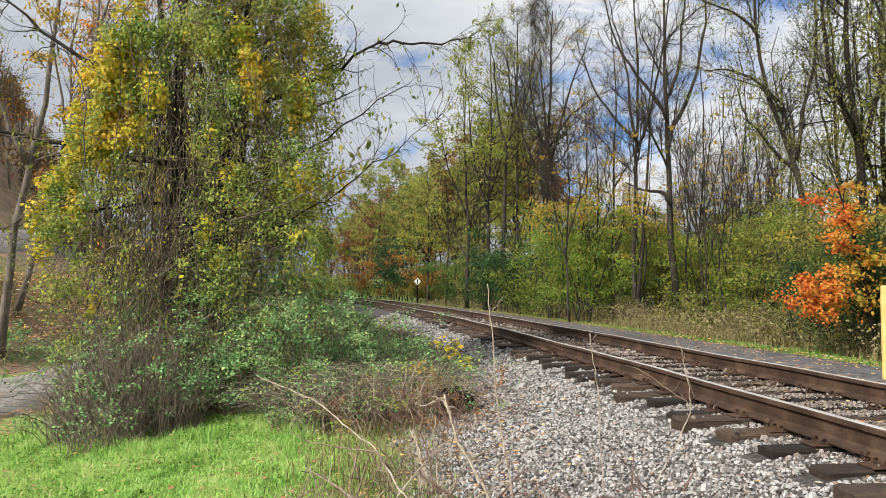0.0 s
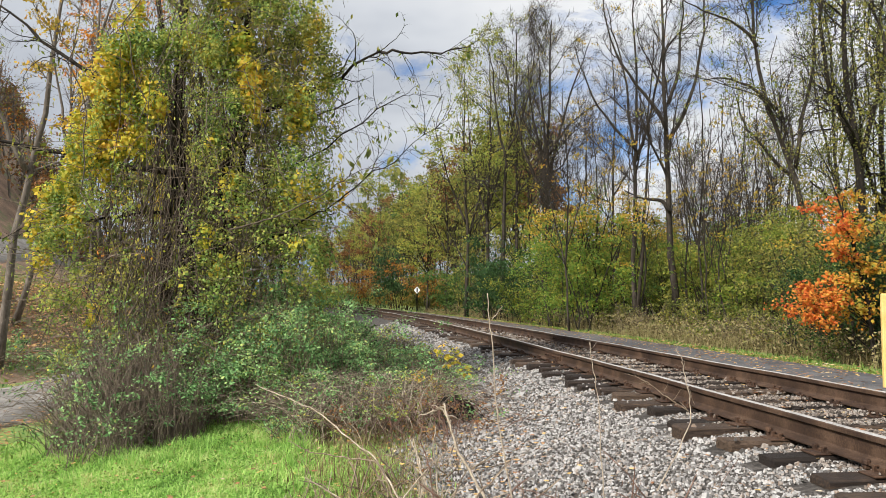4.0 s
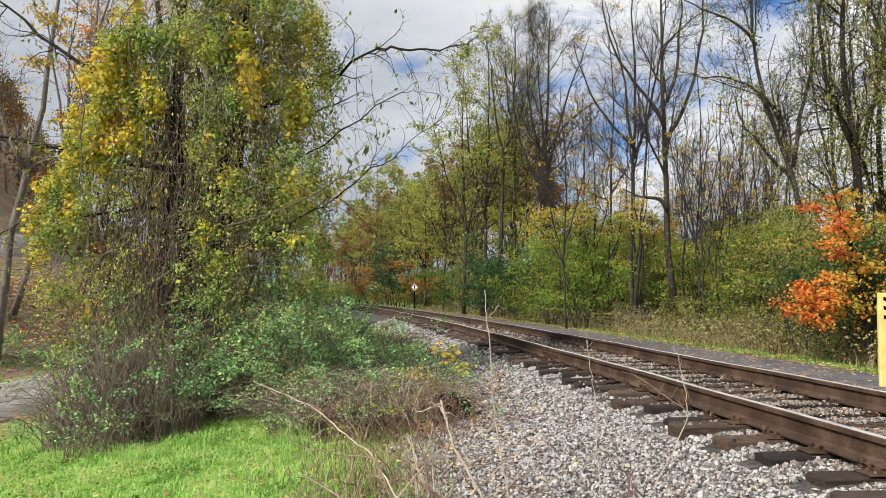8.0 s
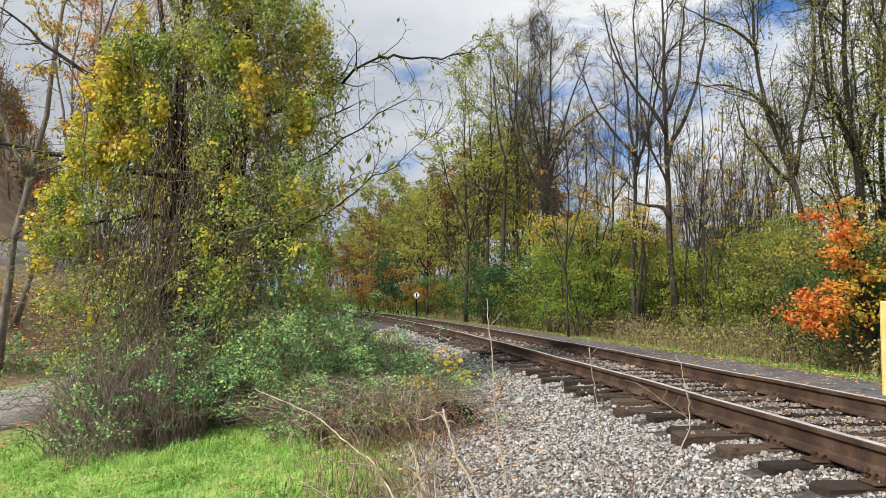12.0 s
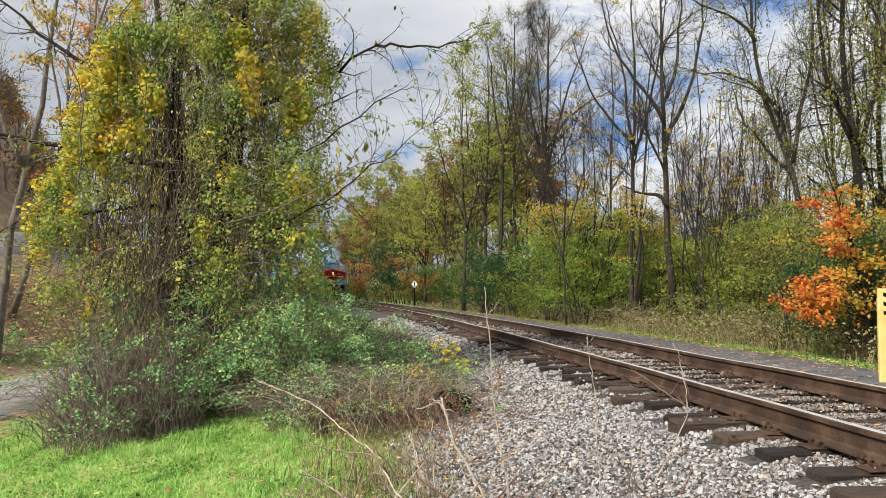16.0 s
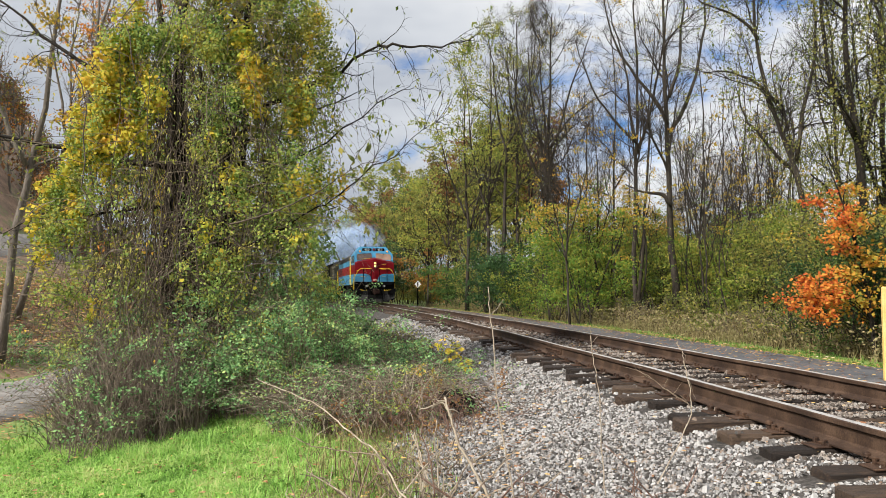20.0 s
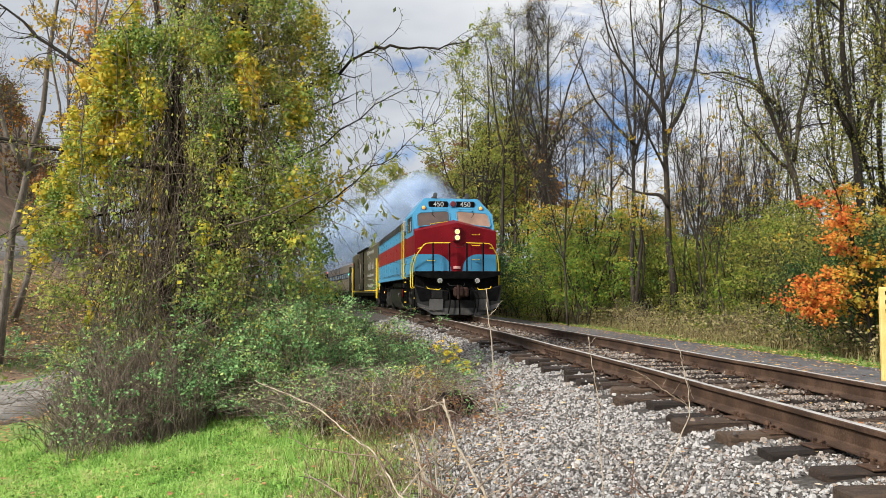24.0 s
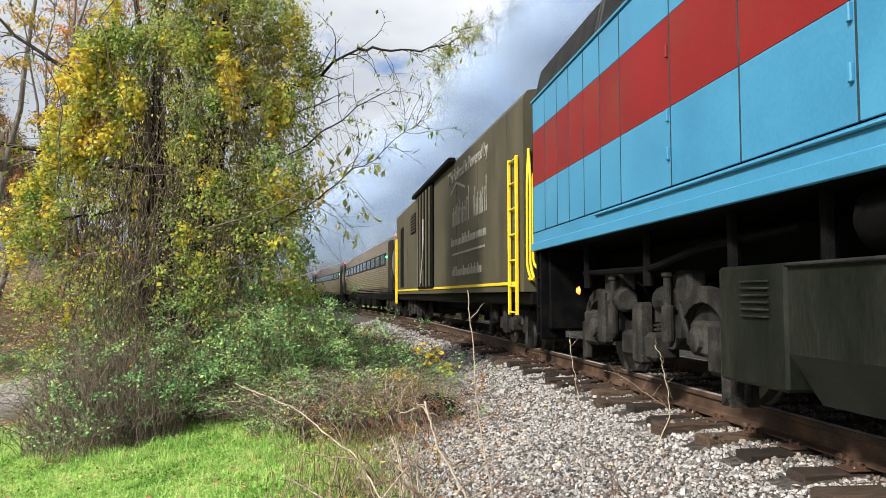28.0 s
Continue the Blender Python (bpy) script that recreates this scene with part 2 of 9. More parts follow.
F_BRIGHT = foliage("bright_lime_leaves", [(0.07, 0.145, 0.025), (0.145, 0.255, 0.042), (0.235, 0.305, 0.05), (0.36, 0.31, 0.05)], 0.42)
F_YGREEN = foliage("yellow_green_leaves", [(0.14, 0.19, 0.04), (0.27, 0.33, 0.07), (0.40, 0.41, 0.085), (0.54, 0.44, 0.09)], 0.5)
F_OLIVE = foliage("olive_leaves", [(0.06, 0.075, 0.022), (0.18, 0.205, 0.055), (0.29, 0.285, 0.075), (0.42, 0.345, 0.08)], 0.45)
F_GREEN = foliage("green_leaves", [(0.035, 0.075, 0.02), (0.07, 0.14, 0.035), (0.12, 0.20, 0.05), (0.19, 0.25, 0.06)], 0.36)
F_DARK = foliage("evergreen_and_shaded_leaves", [(0.022, 0.052, 0.018), (0.045, 0.10, 0.035), (0.085, 0.15, 0.05)])
F_LIME = foliage("lime_leaves", [(0.06, 0.09, 0.016), (0.15, 0.21, 0.036), (0.25, 0.29, 0.05), (0.38, 0.34, 0.06)], 0.42)
F_YELLOW = foliage("yellow_leaves", [(0.253, 0.207, 0.0345), (0.437, 0.322, 0.04025), (0.575, 0.391, 0.05175), (0.483, 0.23, 0.04025)])
F_ORANGE = foliage("orange_leaves", [(0.286, 0.11, 0.022), (0.506, 0.187, 0.0275), (0.66, 0.242, 0.033), (0.682, 0.352, 0.044)])
F_MAPLE = foliage("scarlet_maple_leaves", [(0.46, 0.075, 0.028), (0.62, 0.16, 0.04), (0.70, 0.27, 0.05), (0.74, 0.40, 0.08)], 0.45)
F_AUTUMN = foliage("dull_orange_leaves", [(0.14, 0.055, 0.016), (0.28, 0.12, 0.025), (0.40, 0.19, 0.035), (0.32, 0.24, 0.045)])
F_RUST = foliage("rust_brown_leaves", [(0.10, 0.055, 0.028), (0.18, 0.09, 0.04), (0.28, 0.13, 0.05), (0.34, 0.20, 0.07)])
F_GRASS = foliage("grass_blades", [(0.14, 0.27, 0.06), (0.30, 0.53, 0.12), (0.44, 0.66, 0.18), (0.64, 0.64, 0.30)], 0.45)
F_VERGE = foliage("verge_blades", [(0.055, 0.115, 0.022), (0.14, 0.25, 0.048), (0.22, 0.33, 0.075), (0.31, 0.33, 0.11)], 0.35)
F_DRY = foliage("dry_weeds", [(0.04704, 0.03494, 0.01747), (0.1747, 0.1344, 0.0672), (0.3763, 0.3091, 0.1613), (0.215, 0.215, 0.08064)])
F_LITTER = foliage("fallen_leaf_litter", [(0.12, 0.05, 0.025), (0.30, 0.14, 0.07), (0.46, 0.26, 0.14), (0.60, 0.40, 0.12), (0.58, 0.48, 0.36)], 0.1)


# ---- mesh tools ----
def mesh_of(name, V, faces, mats, smooth=False):
    """A mesh from one array of corners and a list of (faces, material number)."""
    me = bpy.data.meshes.new(name)
    V = np.asarray(V, np.float32).reshape(-1, 3)
    me.vertices.add(len(V))
    me.vertices.foreach_set("co", V.ravel())
    faces = [(np.asarray(f, np.int32), m) for f, m in faces if len(f)]
    loops = np.concatenate([f.ravel() for f, _ in faces])
    sizes = np.concatenate([np.full(len(f), f.shape[1], np.int32) for f, _ in faces])
    index = np.concatenate([np.full(len(f), m, np.int32) for f, m in faces])
    me.loops.add(len(loops))
    me.loops.foreach_set("vertex_index", loops)
    me.polygons.add(len(sizes))
    me.polygons.foreach_set("loop_start", np.concatenate([[0], np.cumsum(sizes)[:-1]]).astype(np.int32))
    me.polygons.foreach_set("material_index", index)
    me.polygons.foreach_set("use_smooth", np.full(len(sizes), bool(smooth)))
    for m in mats if isinstance(mats, (list, tuple)) else [mats]:
        me.materials.append(m)
    me.update(calc_edges=True)
    me.validate()
    return me


class Build:
    """Collects pieces of one mesh."""

    def __init__(self):
        self.v, self.f, self.n = [], [], 0

    def add(self, V, F, m=0):
        V = np.asarray(V, float).reshape(-1, 3)
        if isinstance(F, np.ndarray):
            self.f.append((F + self.n, m))
        else:
            by = {}
            for q in F:
                by.setdefault(len(q), []).append(q)
            for q in by.values():
                self.f.append((np.array(q) + self.n, m))
        self.v.append(V)
        self.n += len(V)
        return self

    def box(self, x0, x1, y0, y1, z0, z1, m=0, bev=0.01):
        """A block with chamfered edges."""
        b = min(bev, 0.45 * (x1 - x0), 0.45 * (y1 - y0), 0.45 * (z1 - z0))
        V, idx = [], {}
        for i, x in enumerate((x0, x1)):
            for j, y in enumerate((y0, y1)):
                for k, z in enumerate((z0, z1)):
                    sx, sy, sz = (b, -b)[i], (b, -b)[j], (b, -b)[k]
                    for a, d in enumerate(((0, sy, sz), (sx, 0, sz), (sx, sy, 0))):
                        idx[i, j, k, a] = len(V)
                        V.append((x + d[0], y + d[1], z + d[2]))
        F = []
        for a in range(3):
            o = [c for c in range(3) if c != a]
            for s in (0, 1):
                q = []
                for p0, p1 in ((0, 0), (1, 0), (1, 1), (0, 1)):
                    c = [0, 0, 0]
                    c[a], c[o[0]], c[o[1]] = s, p0, p1
                    q.append(idx[(*c, a)])
                F.append(q)
        for a in range(3):
            o = [c for c in range(3) if c != a]
            for s0 in (0, 1):
                for s1 in (0, 1):
                    q = []
                    for e, which in ((0, 0), (1, 0), (1, 1), (0, 1)):
                        c = [0, 0, 0]
                        c[a], c[o[0]], c[o[1]] = e, s0, s1
                        q.append(idx[(*c, o[which])])
                    F.append(q)
        for i in (0, 1):
            for j in (0, 1):
                for k in (0, 1):
                    F.append([idx[i, j, k, 0], idx[i, j, k, 1], idx[i, j, k, 2]])
        return self.add(V, F, m)

    def tube(self, pts, r, sides=8, m=0, cap=True):
        V, F = tube(pts, r, sides)
        self.add(V, F, m)
        if cap:
            n, s = len(pts), sides
            self.f.append((np.array([[self.n - len(V) + i for i in reversed(range(s))]]), m))
            self.f.append((np.array([[self.n - s + i for i in range(s)]]), m))
        return self

    def lathe(self, axis_from, axis_to, prof, sides=20, m=0):
        """prof: (share of the way along the axis, radius)."""
        a, b = np.array(axis_from, float), np.array(axis_to, float)
        pts = [a + (b - a) * t for t, _ in prof]
        d = (b - a) / np.linalg.norm(b - a)
        up = np.array([0, 0, 1.0]) if abs(d[2]) < 0.9 else np.array([1.0, 0, 0])
        e1 = np.cross(d, up)
        e1 /= np.linalg.norm(e1)
        e2 = np.cross(d, e1)
        ang = np.arange(sides) * 2 * np.pi / sides
        ring = np.cos(ang)[:, None] * e1 + np.sin(ang)[:, None] * e2
        V = np.concatenate([p + ring * max(r, 1e-4) for p, (_, r) in zip(pts, prof)])
        n, s = len(prof), sides
        i = np.arange(s)
        F = np.concatenate([np.stack([k * s + i, k * s + (i + 1) % s, (k + 1) * s + (i + 1) % s, (k + 1) * s + i], 1) for k in range(n - 1)])
        self.add(V, F, m)
        o = self.n - len(V)
        self.f.append((np.array([[o + k for k in reversed(range(s))]]), m))
        self.f.append((np.array([[o + (n - 1) * s + k for k in range(s)]]), m))
        return self

    def prism(self, prof, y0, y1, m=0, steps=1, axis="y"):
        """A closed outline (x, z), drawn along y (or (y, z) along x), with end caps."""
        n = len(prof)
        ys = np.linspace(y0, y1, steps + 1)
        if axis == "y":
            V = [(x, y, z) for y in ys for x, z in prof]
        else:
            V = [(y, x, z) for y in ys for x, z in prof]
        F = [[k * n + i, k * n + (i + 1) % n, (k + 1) * n + (i + 1) % n, (k + 1) * n + i] for k in range(steps) for i in range(n)]
        F += [list(reversed(range(n))), [steps * n + i for i in range(n)]]
        return self.add(V, F, m)

    def panel(self, outline, normal, thick, m=0):
        """A flat outline in space given some thickness along normal."""
        P = np.array(outline, float)
        nrm = np.array(normal, float)
        nrm /= np.linalg.norm(nrm)
        n = len(P)
        V = np.concatenate([P, P + nrm * thick])
        F = [list(reversed(range(n))), [n + i for i in range(n)]] + [[i, (i + 1) % n, n + (i + 1) % n, n + i] for i in range(n)]
        return self.add(V, F, m)

    def mesh(self, name, mats, smooth=False):
        return mesh_of(name, np.concatenate(self.v), self.f, mats, smooth)


def tube(pts, r, sides=6):
    """A tapered tube along a line of points."""
    P = np.asarray(pts, float)
    n = len(P)
    R = np.broadcast_to(np.asarray(r, float), (n,))
    T = np.gradient(P, axis=0)
    T /= np.linalg.norm(T, axis=1)[:, None] + 1e-9
    ref = np.array([0.31, 0.23, 0.92]) if abs(T[:, 2]).mean() < 0.8 else np.array([0.95, 0.25, 0.1])
    A = np.cross(T, ref)
    A /= np.linalg.norm(A, axis=1)[:, None] + 1e-9
    B = np.cross(T, A)
    ang = np.arange(sides) * 2 * np.pi / sides
    V = P[:, None, :] + R[:, None, None] * (np.cos(ang)[None, :, None] * A[:, None, :] + np.sin(ang)[None, :, None] * B[:, None, :])
    i = np.arange(sides)
    k = np.arange(n - 1)[:, None]
    F = np.stack([k * sides + i, k * sides + (i + 1) % sides, (k + 1) * sides + (i + 1) % sides, (k + 1) * sides + i], -1).reshape(-1, 4)
    return V.reshape(-1, 3), F


def part(name, bm, material, parent, label="", smooth=False):
    """Links a Build or a mesh as ONE mesh object under a thing or under a part."""
    me = bm.mesh(name, material, smooth) if isinstance(bm, Build) else bm
    ob = new(name, me)
    ob.parent = parent
    if label:
        tagged(ob, label)
    return ob


def thing(name, m, label, category, group="", kind=""):
    ob = new(name)
    ob.matrix_world = m
    ob.empty_display_size = 0.2
    return tagged(ob, label, category, group, kind)


def unit(v):
    return v / (np.linalg.norm(v, axis=-1, keepdims=True) + 1e-9)


def leaves_at(rng, C, size, droop=0.3, aspect=0.55, spread=0.45, face=None, loose=0.8):
    """Leaf blades, one at each centre: a folded four-cornered blade that hangs a little and turns its face where it is told."""
    C = np.asarray(C, float)
    n = len(C)
    d = rng.normal(size=(n, 3))
    d[:, 2] = d[:, 2] * 0.7 - droop
    d = unit(d)
    side = rng.normal(size=(n, 3))
    if face is not None:
        side = side * loose + face
    s = unit(np.cross(d, side))
    up = np.cross(d, s)
    L = (size * rng.uniform(1 - spread, 1 + spread, n))[:, None]
    w = L * aspect * 0.5
    fold = up * L * rng.uniform(0.0, 0.16, n)[:, None]
    V = np.stack([C, C + d * L * 0.45 + s * w + fold, C + d * L, C + d * L * 0.45 - s * w + fold], 1).reshape(-1, 3)
    return V, np.arange(4 * n).reshape(-1, 4)


def leaf_part(name, rng, C, size, mat_, parent, label="", **kw):
    V, F = leaves_at(rng, C, size, **kw)
    return part(name, mesh_of(name, V, [(F, 0)], mat_), mat_, parent, label)


# ---- line of the railway ----
RAIL_X, RAIL_TURN = 3.224, 0.09085
BEND = (2.588e-3, -2.674e-5, 2.467e-7)
HALF = 0.79


def _line():
    s = np.arange(-80.0, 420.0, 0.25)
    k = np.where(s < 110, np.where(s < -15, BEND[0] - 15 * BEND[1], BEND[0] + BEND[1] * s + BEND[2] * s * s / 2), BEND[0] + BEND[1] * 110 + BEND[2] * 110 ** 2 / 2)
    i0 = int(80 / 0.25)
    hd = np.concatenate([[0], np.cumsum((k[1:] + k[:-1]) / 2 * 0.25)])
    hd = hd - hd[i0] + RAIL_TURN
    mid = (hd[1:] + hd[:-1]) / 2
    x = np.concatenate([[0], np.cumsum(-np.sin(mid) * 0.25)])
    y = np.concatenate([[0], np.cumsum(np.cos(mid) * 0.25)])
    x, y = x - x[i0] + RAIL_X, y - y[i0]
    return s, x + HALF * np.cos(hd), y + HALF * np.sin(hd), hd


LS, LX, LY, LH = _line()


def on_line(s, q=0.0, z=0.0):
    """World place of the point s along the track and q to its right."""
    h_ = np.interp(s, LS, LH)
    return np.stack(np.broadcast_arrays(np.interp(s, LS, LX) + q * np.cos(h_), np.interp(s, LS, LY) + q * np.sin(h_), z), -1)


def heading(s):
    return float(np.interp(s, LS, LH))


def line_q(x, y):
    """How far along the track and to its right a place lies."""
    x, y = np.ravel(x).astype(float), np.ravel(y).astype(float)
    S, Q = np.empty(len(x)), np.empty(len(x))
    cs, cx, cy, ch = LS[::8], LX[::8], LY[::8], LH[::8]
    for a in range(0, len(x), 4000):
        b = slice(a, a + 4000)
        d = (x[b, None] - cx) ** 2 + (y[b, None] - cy) ** 2
        i = d.argmin(1)
        dx, dy = x[b] - cx[i], y[b] - cy[i]
        S[b] = cs[i] - np.sin(ch[i]) * dx + np.cos(ch[i]) * dy
        Q[b] = np.cos(ch[i]) * dx + np.sin(ch[i]) * dy
    return S, Q


GROUND_Q = (-400, -200, -110, -60, -38, -26, -22.5, -17.5, -14.5, -12.3, -9.0, -6.8, -5.0, -3.5, -2.9, -1.5, 1.5, 2.0, 4.0, 6.5, 10, 30, 70, 250, 600)
GROUND_Z = (19, 17, 14, 9, 5.2, 3.2, 2.6, 1.1, -0.5, -1.35, -1.3, -1.0, -0.78, -0.72, -0.72, -0.50, -0.44, -0.42, -0.36, -0.5, -0.45, -0.3, 1.2, 12, 30)


def ground_z(x, y, lift=0.0):
    shape = np.shape(x)
    S, Q = line_q(x, y)
    z = np.interp(Q, GROUND_Q, GROUND_Z)
    wild = np.clip((np.abs(Q + 0.2) - 3.6) / 4, 0, 1)
    X, Y = np.ravel(x), np.ravel(y)
    z = z + wild * 0.07 * (np.sin(X * 1.3 + 1.7 * np.sin(Y * 0.7)) * np.sin(Y * 1.1 + X * 0.4)) + wild * 0.03 * np.sin(X * 3.1 + Y * 2.3)
    z = z + hill_rise(X, Y)
    return (z + lift).reshape(shape)


def hill_rise(X, Y):
    """The hill beyond the lanes."""
    step = lambda t: np.clip(t, 0, 1) ** 2 * (3 - 2 * np.clip(t, 0, 1))
    return 25.0 * step((-X - 0.40 * Y - 3.0) / 20.0) * step((Y - 38.0) / 34.0) * step((260.0 - Y) / 100.0)


def gz(x, y):
    return float(ground_z(np.array([x]), np.array([y]))[0])


# ---- ground, track bed, path, roads ----
def strip(name, s0, s1, step, qs, zs, mat_, kind="structure", label="", category="", wave=0.0, seed=1, drape=None):
    """A strip that follows the track: a row of (q, z) across, drawn along s."""
    rng = np.random.default_rng(seed)
    s = np.arange(s0, s1 + step / 2, step)
    qs = np.array(qs, float)
    W_ = np.zeros((len(s), len(qs)))
    if wave:
        for e in (0, -1):
            W_[:, e] = np.convolve(rng.normal(0, wave, len(s) + 6), np.ones(7) / 7, "valid")
    P = np.stack([on_line(s, q + W_[:, i], z) for i, (q, z) in enumerate(zip(qs, zs))], 1)
    if drape is not None:
        P[..., 2] = ground_z(P[..., 0], P[..., 1], drape)
        P[:, (0, -1), 2] -= 0.3
    n, k = len(s), len(qs)
    a = (np.arange(n - 1)[:, None] * k + np.arange(k - 1)).ravel()
    F = np.stack([a, a + 1, a + k + 1, a + k], 1)
    ob = new(name, mesh_of(name, P.reshape(-1, 3), [(F, 0)], mat_, smooth=True))
    return tagged(ob, label, category, kind=kind)


M_HILL = surface("leaf_strewn_hillside", [(0.10, 0.06, 0.038), (0.21, 0.135, 0.085), (0.34, 0.225, 0.15)], scale=0.9, fine=7, bump=0.9, stain=(0.13, 0.16, 0.05), stain_at=(0.52, 0.60))


def make_ground():
    u = np.linspace(-1, 1, 241)
    grow = lambda t: 9.0 * np.sinh(t * 5.6) / np.sinh(1) / 1.0
    xs, ys = grow(u) - 1.0, grow(u) + 11.0
    X, Y = np.meshgrid(xs, ys)
    Z = ground_z(X, Y, -0.012)
    far = np.hypot(X, Y)
    Z = np.where(far > 900, Z * np.clip(1 - (far - 900) / 900, 0.2, 1), Z)
    n = len(u)
    a = (np.arange(n - 1)[:, None] * n + np.arange(n - 1)).ravel()
    F = np.stack([a, a + 1, a + n + 1, a + n], 1)
    cx, cy = X.ravel()[F].mean(1), Y.ravel()[F].mean(1)
    wooded = (hill_rise(cx, cy) > 0.8) | (line_q(cx, cy)[1] < -12.6)
    ob = new("ground", mesh_of("ground", np.stack([X, Y, Z], -1).reshape(-1, 3), [(F[~wooded], 0), (F[wooded], 1)], [M_SOIL, M_HILL], smooth=True))
    tagged(ob, "rough grassy ground with brown leaf litter", "ground", kind="structure")


make_ground()
BED_Q = (-3.9, -3.3, -2.9, -2.2, -1.5, -1.15, -0.9, 0.9, 1.5, 1.9, 2.15)
BED_Z = (-0.73, -0.715, -0.64, -0.49, -0.315, -0.265, -0.241, -0.228, -0.266, -0.34, -0.38)
strip("track_bed", -40, 380, 1.0, BED_Q[1:], (-0.73,) + BED_Z[2:], M_BALLAST, label="crushed stone track bed under the rails, coloured dark for shade between stones", category="ballast", wave=0.25, seed=4)
strip("path", -40, 380, 1.0, (1.98, 2.05, 3.0, 4.0, 4.1), (-0.36, -0.315, -0.30, -0.325, -0.37), M_ASPHALT, label="dark asphalt path strewn with pale leaves", category="path", wave=0.06, seed=5)
LANE = on_line(np.array([-30, -6, 6, 12, 17, 23, 31, 41, 66, 100.0]), -10.9)[:, :2]


def lane_gap(X, Y):
    """Distance of places from the middle of the lower lane."""
    t = np.linspace(0, len(LANE) - 1, 400)
    lx, ly = np.interp(t, np.arange(len(LANE)), LANE[:, 0]), np.interp(t, np.arange(len(LANE)), LANE[:, 1])
    return np.sqrt(((np.ravel(X)[:, None] - lx) ** 2 + (np.ravel(Y)[:, None] - ly) ** 2).min(1))


def make_lane():
    t = np.linspace(0, len(LANE) - 1, 160)
    P = np.stack([np.interp(t, np.arange(len(LANE)), LANE[:, k]) for k in (0, 1)], 1)
    for _ in range(12):
        P[1:-1] = (P[:-2] + P[2:] + 2 * P[1:-1]) / 4
    d = unit(np.gradient(P, axis=0))
    nrm = np.stack([d[:, 1], -d[:, 0]], 1)
    rows = []
    for w in (-1.35, -1.2, -0.6, 0.0, 0.6, 1.15, 1.3):
        e = P + nrm * (w + (0.15 * np.sin(t * 3.1 + w) if abs(w) > 1.1 else 0))[..., None] if abs(w) > 1.1 else P + nrm * w
        lift = -0.05 if abs(w) > 1.25 else 0.13
        rows.append(np.column_stack([e, ground_z(e[:, 0], e[:, 1], lift)]))
    V = np.stack(rows, 1)
    n, k = V.shape[:2]
    a = (np.arange(n - 1)[:, None] * k + np.arange(k - 1)).ravel()
    ob = new("road", mesh_of("road", V.reshape(-1, 3), [(np.stack([a, a + 1, a + k + 1, a + k], 1), 0)], M_GRAVELROAD, smooth=True))
    tagged(ob, "grey gravel lane below the bank", "road", kind="structure")


make_lane()
strip("upper_road", -40, 200, 1.0, (-25.2, -24.9, -24.4, -23.9, -23.4, -23.0, -22.7), (3,) * 7, M_GRAVELROAD, drape=0.16, label="pale gravel lane on the slope", category="road", wave=0.3, seed=7)


# ---- railway track ----
track = thing("railway_track", Matrix(), "single rusty railway track on wooden ties curving away", "railway track", kind="structure")
RAIL_PROFILE = [(-0.076, -0.185), (0.076, -0.185), (0.076, -0.174), (0.020, -0.155), (0.009, -0.140), (0.009, -0.055), (0.014, -0.046), (0.0365, -0.038),
                (0.0365, -0.008), (0.030, -0.001), (0.012, 0.0), (-0.012, 0.0), (-0.030, -0.001), (-0.0365, -0.008), (-0.0365, -0.038), (-0.014, -0.046), (-0.009, -0.055), (-0.009, -0.140), (-0.020, -0.155), (-0.076, -0.174)]


def make_rail(q):
    s = np.concatenate([np.arange(-30, 60, 0.5), np.arange(60, 385, 2.0)])
    dz = 0.006 * np.sin(s * 0.9 + q) + 0.004 * np.sin(s * 2.3)
    P = np.stack([on_line(s, q + px, pz + dz * 0.6) for px, pz in RAIL_PROFILE], 1)
    n, k = len(s), len(RAIL_PROFILE)
    i = np.arange(k)
    a = np.arange(n - 1)[:, None] * k
    F = np.stack([a + i, a + (i + 1) % k, a + k + (i + 1) % k, a + k + i], -1)
    top = [9, 10, 11]
    rest = [j for j in range(k) if j not in top]
    F1, F2 = F[:, rest].reshape(-1, 4), F[:, top].reshape(-1, 4)
    return part("rail", mesh_of("rail", P.reshape(-1, 3), [(F1, 0), (F2, 1)], [M_RAIL, M_RAILTOP]), None, track, "rust-brown steel rail, worn head with sky sheen in its colour")


GAUGE = 0.775
make_rail(-GAUGE), make_rail(GAUGE)


TIE_S = []


